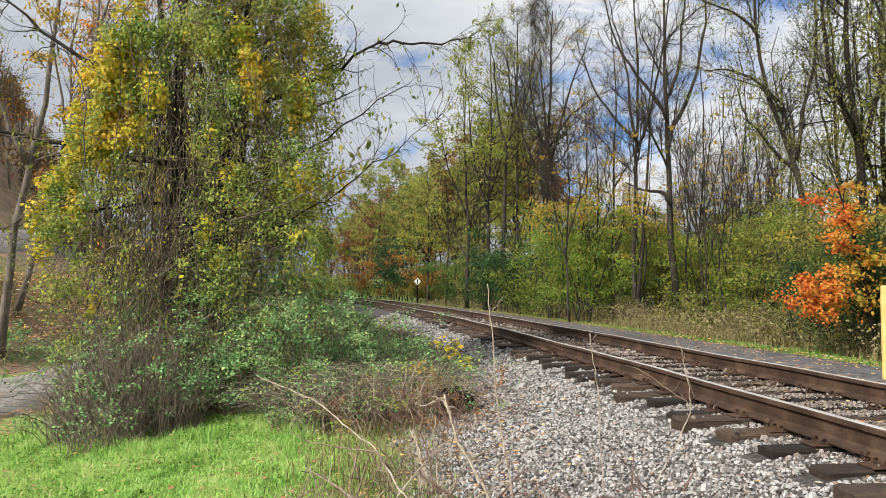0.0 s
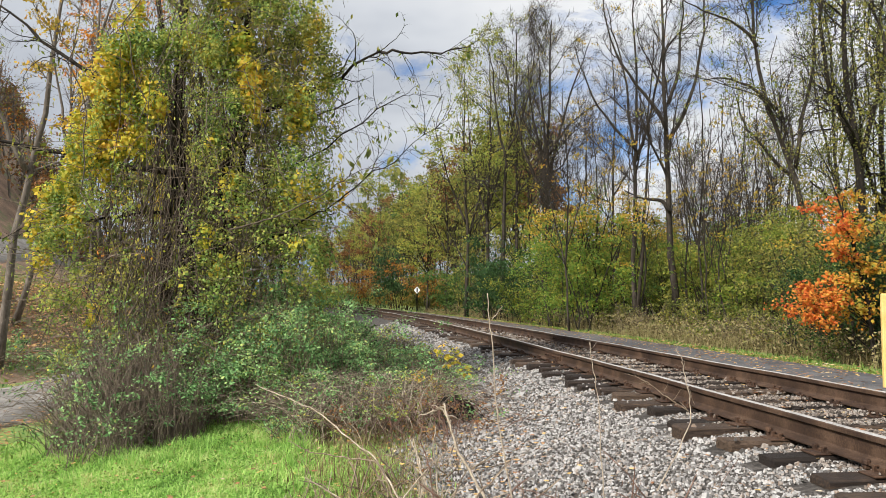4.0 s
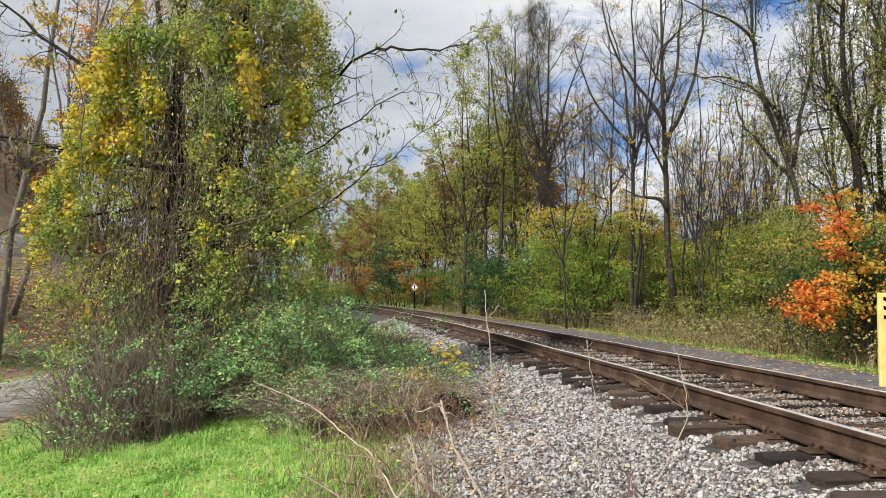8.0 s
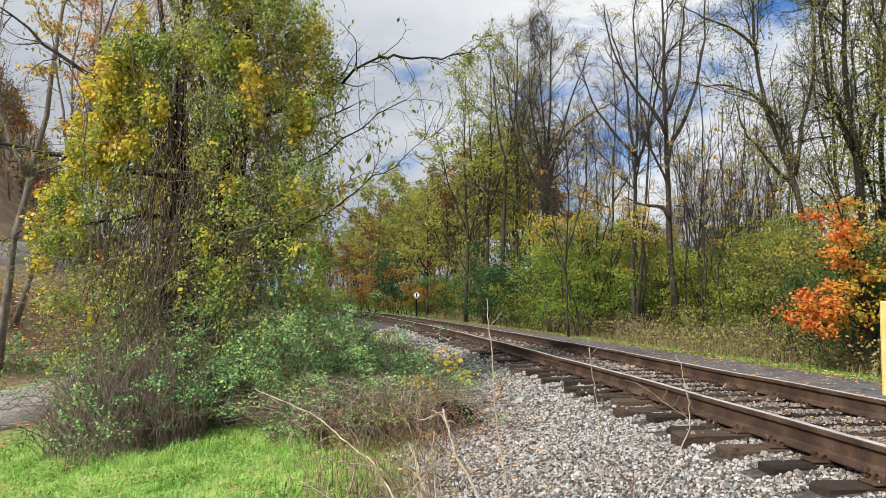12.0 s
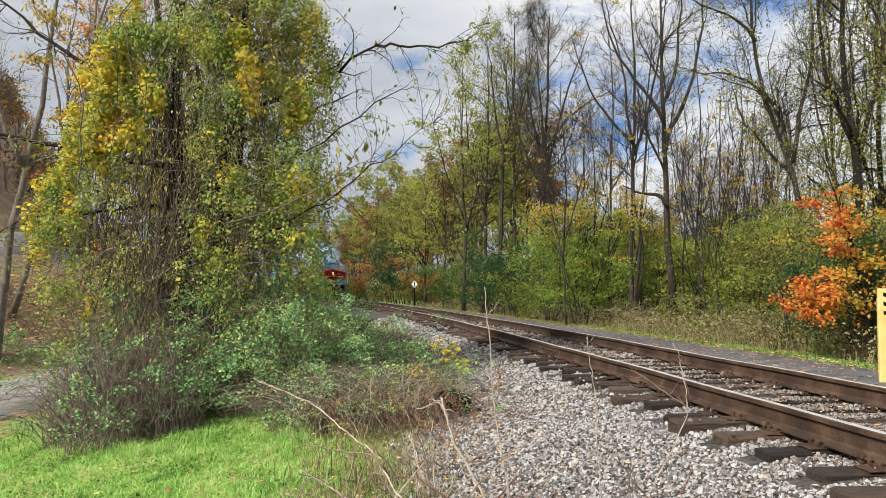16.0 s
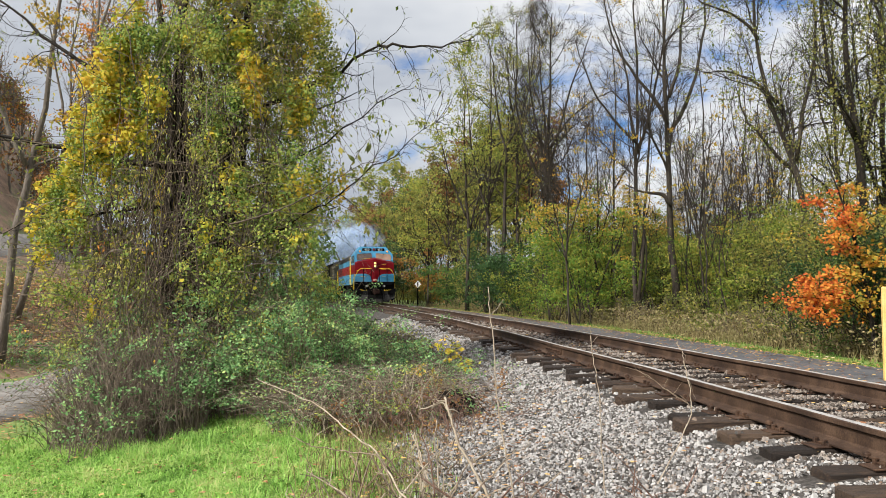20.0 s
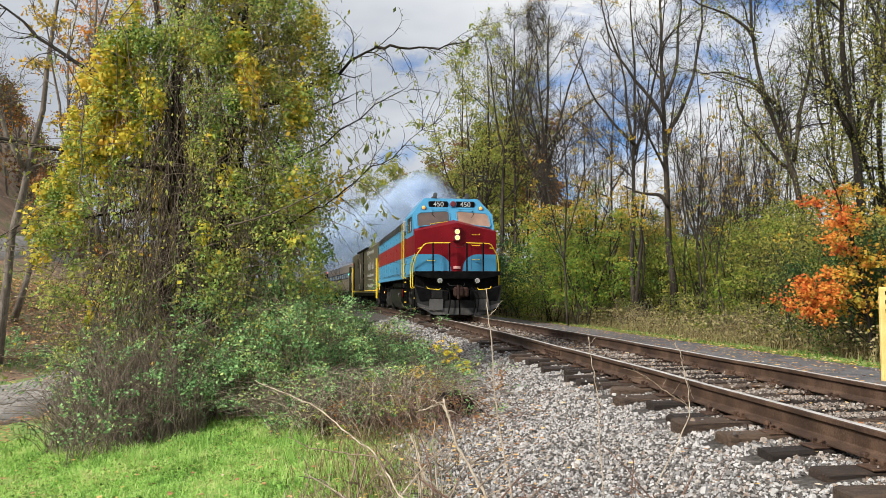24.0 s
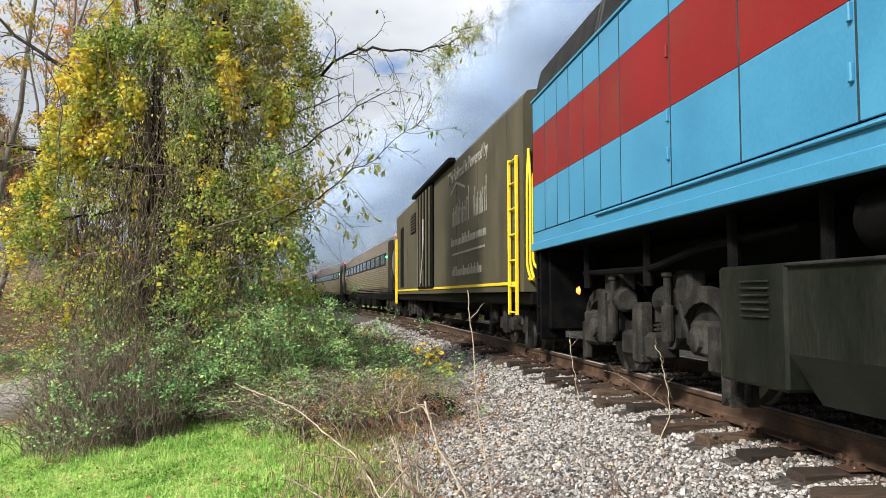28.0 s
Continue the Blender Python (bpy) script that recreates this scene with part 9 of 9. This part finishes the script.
def make_grass():
    rng = np.random.default_rng(601)
    n = 120000
    Y = 4.6 + 7.0 * rng.uniform(size=n) ** 1.25
    X = -rng.uniform(0.0, 0.62, n) * Y
    S, Q = line_q(X, Y)
    edge = -3.9 + 0.35 * np.sin(Y * 1.9) + 0.2 * np.sin(Y * 4.7)
    keep = (Q < edge) & (Q > -9.4) & (rng.uniform(size=n) < np.clip((edge - Q) / 0.7 + 0.1, 0, 1))
    X, Y = X[keep], Y[keep]
    tall = rng.uniform(size=len(X)) < 0.05
    grass_patch("bank_grass", "bright green mown grass on the bank", rng, X[~tall], Y[~tall], 0.025, 0.07, 0.007, F_GRASS, 1.7)
    grass_patch("long_grass", "longer grass tufts by the thicket", rng, X[tall], Y[tall], 0.05, 0.13, 0.005, F_GRASS, 0.9)
    X, Y = rng.uniform(-7, 0.4, 16000), rng.uniform(-5, 5, 16000)
    keep = line_q(X, Y)[1] < -3.7
    grass_patch("near_grass", "mown grass on top of the bank", rng, X[keep], Y[keep], 0.03, 0.08, 0.009, F_GRASS, 1.1)
    n = 15000
    Y = 4.6 + 6.0 * rng.uniform(size=n) ** 1.2
    X = -rng.uniform(0.0, 0.62, n) * Y
    q = line_q(X, Y)[1]
    patch = np.sin(X * 2.3 + 1.7 * np.sin(Y * 1.9)) * np.sin(Y * 2.9 + X) + rng.normal(0, 0.35, n)
    keep = (q < -3.9) & (q > -9.4) & (patch > 0.0)
    V, F = leaves_at(rng, np.stack([X, Y, ground_z(X, Y) + rng.uniform(0.02, 0.07, n)], 1)[keep], 0.03, droop=0.0, aspect=0.8, face=np.array([0, -0.2, 1.0]), loose=0.45)
    tagged(new("lawn_weeds", mesh_of("lawn_weeds", V, [(F, 0)], F_VERGE)), "broad-leaved weeds in patches among the grass", "weeds", kind="stuff")
    # worn strip between the grass and the stones
    s_, q_ = rng.uniform(3, 16, 11000), rng.normal(-3.95, 0.38, 11000)
    P = on_line(s_, q_)
    dry = rng.uniform(size=len(P)) < 0.72
    grass_patch("dead_grass", "short dead grass beside the ballast", rng, P[dry, 0], P[dry, 1], 0.05, 0.22, 0.004, F_DRY, 0.9)
    grass_patch("sparse_grass", "sparse green grass beside the ballast", rng, P[~dry, 0], P[~dry, 1], 0.04, 0.12, 0.005, F_GRASS, 0.7)
    # tufts near the foot of the thicket
    C = rng.uniform((-4.2, 7.6), (-1.2, 9.6), (30, 2))
    i = rng.integers(0, len(C), 3600)
    P = C[i] + rng.normal(0, 0.07, (3600, 2))
    grass_patch("grass_tufts", "tall green grass tufts", rng, P[:, 0], P[:, 1], 0.08, 0.20, 0.004, F_GRASS, 1.2)
    # verge of the path
    s, q = rng.uniform(6, 60, 22000), 4.1 + np.abs(rng.normal(0, 0.55, 22000))
    P = on_line(s, q)
    grass_patch("verge_grass", "green grass verge along the path", rng, P[:, 0], P[:, 1], 0.03, 0.10, 0.011, F_VERGE, 1.0)
    s, q = rng.uniform(4, 70, 42000), 5.3 + rng.gamma(2.0, 0.9, 42000)
    P = on_line(s, q)
    grass_patch("dry_weeds", "tall dry brown weeds at the wood's edge", rng, P[:, 0], P[:, 1], 0.12, 0.5, 0.006, F_DRY, 1.6)
    s, q = rng.uniform(4, 60, 20000), 5.0 + rng.gamma(2.0, 0.9, 20000)
    P = on_line(s, q)
    V, F = leaves_at(rng, np.stack([P[:, 0], P[:, 1], ground_z(P[:, 0], P[:, 1]) + rng.uniform(0.03, 0.75, 20000)], 1), 0.075)
    tagged(new("weed_leaves", mesh_of("weed_leaves", V, [(F, 0)], F_DRY)), "olive weed leaves among dry stalks", "weeds", kind="stuff")
    # lane side and slope
    n = 26000
    X, Y = rng.uniform(-24, -5.5, n), rng.uniform(10, 42, n)
    S, Q = line_q(X, Y)
    keep = (lane_gap(X, Y) > 1.7) & (Q < -6.0) & (Q > -22.4)
    grass_patch("slope_grass", "rough grass on the slope beyond the lane", rng, X[keep], Y[keep], 0.06, 0.2, 0.014, F_VERGE, 0.8)


make_grass()


def make_litter():
    rng = np.random.default_rng(611)

    def flat(name, label, X, Y, Z, size):
        n = len(X)
        V, F = leaves_at(rng, np.stack([X, Y, Z], 1), size, droop=0.0, aspect=0.75)
        c = V.reshape(n, 4, 3)
        mid = c.mean(1, keepdims=True)
        c[:, :, 2] = mid[:, :, 2] + (c[:, :, 2] - mid[:, :, 2]) * 0.22
        tagged(new(name, mesh_of(name, c.reshape(-1, 3), [(F, 0)], F_LITTER)), label, "leaves", kind="stuff")

    s, q = 4 + 56 * rng.uniform(size=9000) ** 1.6, rng.uniform(2.0, 4.3, 9000)
    P = on_line(s, q)
    flat("path_leaves", "pale fallen leaves on the asphalt path", P[:, 0], P[:, 1], np.full(len(P), -0.30), 0.06)
    s, q = rng.uniform(4, 50, 1600), 4.0 + np.abs(rng.normal(0, 0.4, 1600))
    P = on_line(s, q)
    flat("verge_leaves", "fallen leaves along the verge", P[:, 0], P[:, 1], ground_z(P[:, 0], P[:, 1], 0.04), 0.07)
    s, q = rng.uniform(4, 40, 3000), np.where(rng.uniform(size=3000) < 0.6, rng.uniform(-0.75, 0.75, 3000), rng.uniform(-4.2, 1.6, 3000))
    P = on_line(s, q)
    flat("ballast_leaves", "scattered fallen leaves among the stones", P[:, 0], P[:, 1], np.interp(q, BED_Q, BED_Z) + 0.03, 0.05)
    s, q = 4.5 + 16 * rng.uniform(size=1500) ** 1.3, rng.normal(-3.4, 0.5, 1500)
    P = on_line(s, q)
    P2 = on_line(7.5 + 10 * rng.uniform(size=1300), rng.normal(-2.7, 0.4, 1300))
    P, q = np.concatenate([P, P2]), np.concatenate([q, line_q(P2[:, 0], P2[:, 1])[1]])
    flat("shoulder_litter", "brown leaf litter on the ballast shoulder", P[:, 0], P[:, 1], np.maximum(np.interp(q, BED_Q, BED_Z), ground_z(P[:, 0], P[:, 1])) + 0.025, 0.05)
    X, Y = rng.uniform(-26, -7, 60000), rng.uniform(13, 45, 60000)
    S, Q = line_q(X, Y)
    k = ((Q < -13.2) & (Q > -18.5)) | ((rng.uniform(size=len(Q)) < 0.12) & (lane_gap(X, Y) > 1.0))
    flat("slope_leaves", "brown fallen leaves carpeting the slope", X[k], Y[k], ground_z(X[k], Y[k], 0.13), 0.14)
    s, q = rng.uniform(9, 26, 2600), rng.normal(-9.5, 0.35, 2600)
    P = on_line(s, q)
    Q_ = on_line(rng.uniform(6, 40, 900), rng.normal(-10.9, 0.7, 900))
    flat("lane_leaves", "scattered fallen leaves on the gravel lane", Q_[:, 0], Q_[:, 1], ground_z(Q_[:, 0], Q_[:, 1], 0.15), 0.07)
    flat("lane_edge_leaves", "brown fallen leaves along the edge of the lane", P[:, 0], P[:, 1], ground_z(P[:, 0], P[:, 1], 0.04), 0.07)
    X, Y = rng.uniform(-5, 0, 420), rng.uniform(5, 9.5, 420)
    flat("grass_leaves", "a few brown leaves on the grass", X, Y, ground_z(X, Y, 0.05), 0.06)


make_litter()


# ---- dead stalks and twigs close to the camera ----
def ray_point(px, py, d):
    """A place d metres ahead in the resting view."""
    return ((px - 784) / 1376 * d, d, EYE + d * ((441 - py) / 1376 + 0.0592))


def make_stalk(label, marks, d0, d1, r0, r1, mat_, thorns=0, seed=1, twigs=0, name="dead_stalk"):
    rng = np.random.default_rng(seed)
    n = len(marks)
    P = np.array([ray_point(x, y, d0 + (d1 - d0) * i / (n - 1)) for i, (x, y) in enumerate(marks)])
    t = np.linspace(0, n - 1, 4 * n)
    P = np.stack([np.interp(t, np.arange(n), P[:, k]) for k in range(3)], 1) + rng.normal(0, 0.003, (4 * n, 3))
    T = thing(name, Matrix(), label, "stalk")
    part("stem", Build().tube(P, np.linspace(r0, r1, len(P)), 6), mat_, T, smooth=True)
    if thorns:
        b = Build()
        for i in rng.integers(2, len(P) - 1, thorns):
            d = unit(rng.normal(size=3))
            b.tube([P[i], P[i] + d * 0.03], [0.0028, 0.0006], 4)
        tagged(part("thorns", b, mat_, T), kind="stuff")
    if twigs:
        for i in rng.integers(3, len(P) - 1, twigs):
            b = Build()
            d = unit(rng.normal(size=3) + (0, 0, 0.5))
            L = rng.uniform(0.05, 0.2)
            b.tube(P[i] + d * L * np.linspace(0, 1, 5)[:, None] + rng.normal(0, 0.005, (5, 3)), np.linspace(r1, 0.0010, 5), 4)
            part("side_twig", b, mat_, T)
    return T


make_stalk("pale thorny briar cane arching over the grass", [(735, 910), (700, 866), (662, 800), (610, 762), (560, 722), (500, 695), (450, 675)], 4.4, 5.6, 0.0065, 0.0028, M_PALE, 26, 701, 5, "briar_cane")
make_stalk("brown briar cane near the grass edge", [(700, 880), (665, 806), (600, 800), (545, 790), (510, 772)], 4.6, 5.2, 0.0055, 0.0025, M_STEM, 12, 702, 4, "briar_cane")
make_stalk("thin upright dry stalk beside the ballast", [(905, 900), (884, 780), (872, 700), (868, 610), (861, 560), (858, 515)], 5.2, 5.4, 0.006, 0.003, M_PALE, 0, 703, 4)
make_stalk("thin reddish dry stalk in the ballast", [(1062, 900), (1056, 800), (1053, 715), (1046, 660), (1037, 600)], 5.4, 5.4, 0.0045, 0.002, M_PALE, 0, 704, 5)
make_stalk("dry forked stalk beside the ties", [(1150, 860), (1190, 790), (1214, 735), (1212, 690), (1203, 650), (1200, 628), (1188, 612)], 5.4, 5.6, 0.0045, 0.002, M_PALE, 0, 705, 6)
make_stalk("dry twig leaning over the ties", [(1210, 720), (1165, 690), (1130, 665), (1100, 655)], 5.6, 5.7, 0.005, 0.002, M_STEM, 0, 706, 6)
make_stalk("thick bleached forked stalk at the foot of the ballast", [(868, 900), (848, 862), (826, 822), (806, 790), (796, 760), (788, 730), (783, 708)], 5.0, 5.3, 0.010, 0.007, M_PALE, 0, 707, 3)
make_stalk("short bleached side shoot at the foot of the ballast", [(792, 742), (780, 716), (758, 722), (735, 730)], 5.25, 5.4, 0.006, 0.003, M_PALE, 0, 708, 1)
make_stalk("dark stick leaning among the stones", [(826, 884), (846, 858), (868, 838), (890, 812)], 4.9, 5.0, 0.006, 0.003, M_STEM, 0, 709, 1)
make_stalk("tan cane leaning over the dry weeds", [(700, 886), (730, 846), (760, 812), (790, 788), (806, 770)], 5.4, 5.8, 0.006, 0.003, M_PALE, 4, 710, 2)
make_stalk("upright tan cane in the dry weeds", [(772, 868), (768, 820), (762, 780), (768, 745)], 5.6, 5.7, 0.006, 0.003, M_PALE, 3, 711, 2)
make_stalk("reddish cane bent over the dry weeds", [(764, 880), (760, 836), (752, 800), (740, 772), (744, 748)], 5.5, 5.6, 0.006, 0.003, M_REDSTEM, 6, 712, 2)


def make_leafy_branch():
    """A drooping side branch of the vine tree, with single large leaves on its twigs."""
    rng = np.random.default_rng(715)
    T = thing("overhanging_branch", Matrix(), "thin drooping branch with single hanging green leaves", "branch")
    W = []
    for k, (marks, r) in enumerate((([(400, 402), (455, 388), (510, 366), (560, 342), (600, 314), (640, 292), (690, 272)], 0.012), ([(598, 315), (630, 322), (662, 342), (690, 380)], 0.006),
                                    ([(556, 344), (590, 362), (625, 384), (655, 424)], 0.006), ([(612, 306), (622, 282), (640, 258), (655, 236)], 0.006), ([(500, 370), (520, 398), (530, 420), (536, 446)], 0.005),
                                    ([(645, 290), (672, 292), (700, 286), (716, 300)], 0.005), ([(600, 314), (596, 288), (604, 262)], 0.004), ([(640, 326), (648, 346), (646, 366)], 0.004))):
        n = len(marks)
        P = np.array([ray_point(a, b, 9.0 - 0.1 * i) for i, (a, b) in enumerate(marks)])
        u = np.linspace(0, n - 1, 4 * n)
        P = np.stack([np.interp(u, np.arange(n), P[:, c]) for c in range(3)], 1) + rng.normal(0, 0.006, (4 * n, 3))
        part("limb" if k == 0 else "twig", Build().tube(P, np.linspace(r, 0.002, len(P)), 5), M_VINESTEM, T, smooth=True)
        W.append(P[len(P) // 2:] if k == 0 else P[len(P) // 3:])
    W = np.concatenate(W)
    C = W[rng.integers(0, len(W), 95)] + rng.normal(0, 0.025, (95, 3)) + [0, 0, -0.03]
    leaf_part("leaves", rng, C, 0.09, F_OLIVE, T, droop=1.6, aspect=0.5)


make_leafy_branch()


def make_dry_canes():
    """Separate small clumps of dry canes in front of the ballast."""
    rng = np.random.default_rng(721)
    clumps = [(560, 900, 5.0, M_STEM), (620, 880, 5.0, M_STEM), (690, 880, 5.2, M_PALE), (745, 870, 5.4, M_PALE), (780, 850, 5.6, M_PALE), (800, 900, 5.2, M_STEM), (850, 900, 5.3, M_REDSTEM), (930, 910, 5.2, M_REDSTEM),
              (1020, 900, 5.3, M_REDSTEM), (1090, 890, 5.4, M_REDSTEM), (1180, 900, 5.2, M_REDSTEM), (640, 800, 6.4, M_STEM), (720, 790, 6.6, M_STEM), (770, 760, 7.2, M_STEM), (810, 740, 8.0, M_STEM), (580, 850, 5.6, M_STEM), (660, 860, 5.2, M_PALE), (700, 820, 5.8, M_BRAMBLE), (735, 905, 4.9, M_BRAMBLE), (770, 800, 6.2, M_PALE), (610, 905, 4.8, M_BRAMBLE), (830, 830, 6.0, M_BRAMBLE), (790, 770, 7.0, M_BRAMBLE), (690, 905, 4.7, M_STEM)]
    for px, py, d, m in clumps:
        x, y, _ = ray_point(px, py, d)
        z = gz(x, y)
        T = thing("dry_canes", pose(x, y, z), "clump of leafless dry canes among the stones", "weeds", "dry canes by the track")
        b = Build()
        for _ in range(8):
            dd = unit(np.array([rng.normal(0, 0.8), rng.normal(0, 0.5), 1.0]))
            L = rng.uniform(0.15, 0.6)
            o = np.array([rng.normal(0, 0.16), rng.normal(0, 0.12), -0.03])
            t = np.linspace(0, 1, 6)[:, None]
            P = o + dd * L * t + np.array([dd[0] * 0.25, dd[1] * 0.2, -0.12]) * L * t ** 2 + rng.normal(0, 0.008, (6, 3))
            b.tube(P, np.linspace(0.009, 0.0035, 6) * rng.uniform(0.5, 1.3), 4, cap=False)
            for _ in range(1):
                k = rng.integers(2, 6)
                e = unit(dd + rng.normal(0, 0.7, 3))
                b.tube(P[k] + e * rng.uniform(0.04, 0.16) * np.linspace(0, 1, 3)[:, None], [0.0035, 0.003, 0.002], 3, cap=False)
        tagged(part("cane_tangle", b, m, T), kind="stuff")


make_dry_canes()


# ---- signs and posts ----
def make_whistle_sign():
    x, y, _ = ray_point(734, 545, 68)
    T = thing("track_sign", pose(x, y, gz(x, y), 0, 0, 6), "white diamond track sign on a dark post", "sign")
    b = Build()
    b.box(-0.05, 0.05, -0.04, 0.04, -0.2, 1.75, bev=0.01)
    part("post", b, P_BLACK, T, "dark sign post")
    d = Build()
    d.panel([(-0.29, -0.06, 1.95), (0, -0.06, 1.64), (0.29, -0.06, 1.95), (0, -0.06, 2.26)], (0, -1, 0), 0.02)
    plate = part("sign_plate", d, P_WHITE, T, "white diamond plate")
    k = Build()
    k.box(-0.05, 0.05, -0.09, -0.083, 1.74, 2.16, bev=0.002)
    part("sign_bar", k, P_BLACK, plate, "black upright bar")


make_whistle_sign()


def make_yellow_post():
    x, y = 5.93, 10.3
    z = gz(x, y)
    T = thing("hazard_post", pose(x, y, z, 0, 0, -8), "yellow hazard marker post with black stripes beside the path", "post")
    b = Build()
    b.box(-0.17, 0.17, -0.03, 0.03, -0.1, 1.32, bev=0.012)
    part("board", b, P_POST, T, "pale yellow marker board")
    for i in range(3):
        s = Build()
        zz = 0.98 + i * 0.12
        s.panel([(-0.11, -0.031, zz), (0.17, -0.031, zz - 0.10), (0.17, -0.031, zz - 0.05), (-0.11, -0.031, zz + 0.05)], (0, -1, 0), 0.003)
        part("stripe", s, P_BLACK, T, "black diagonal stripe")
    for sx in (-0.12, 0.12):
        l = Build()
        l.box(sx - 0.03, sx + 0.03, 0.03, 0.09, -0.3, 1.2, bev=0.008)
        part("support", l, P_POST, T)


P_POST = surface("pale_yellow_post_paint", [(0.55, 0.40, 0.12), (0.64, 0.47, 0.16), (0.70, 0.52, 0.2)], scale=5, fine=50, bump=0.05)
make_yellow_post()

# ---- what moves ----
def place_on_track(front_s, a, b):
    """Pose of a car whose front stands at front_s along the track, on trucks a and b metres behind its front."""
    pa, pb = on_line(front_s + a), on_line(front_s + b)
    d = (pb - pa) / np.linalg.norm(pb - pa)
    o = pa - d * a
    return pose(o[0], o[1], 0, 0, 0, math.degrees(math.atan2(-d[0], d[1])))


def front_at(t):
    """Where the locomotive's front stands along the track at t seconds."""
    return 227.92 - 8.30 * t + float(np.interp(t, (24.5, 25.2, 26.0), (0.45, 0.30, 0.0)))


def motions():
    times = [1.0 * i for i in range(24)] + [24.0 + 0.25 * i for i in range(17)]
    walk(loco, [(t, place_on_track(front_at(t), 1.95, 12.05)) for t in times])
    walk(baggage, [(t, place_on_track(front_at(t) + 15.6, 2.4, CAR_L - 2.4)) for t in times])
    for i, c in enumerate(coaches):
        walk(c, [(t, place_on_track(front_at(t) + 34.6 + i * (COACH_L + 0.55), 3.2, COACH_L - 3.2)) for t in times])
    for puff, back in SMOKE:
        walk(puff, [(t, place_on_track(front_at(t) + back, 0.0, 6.0)) for t in times])
    for w in LOCO_WHEELS + CAR_WHEELS:
        y, r = w.location.y, w.location.z
        n = 360
        walk(w, [(28.0 * i / n, pose(0, y, r, math.degrees(8.30 * 28.0 * i / n / r) % 360)) for i in range(n + 1)])


motions()
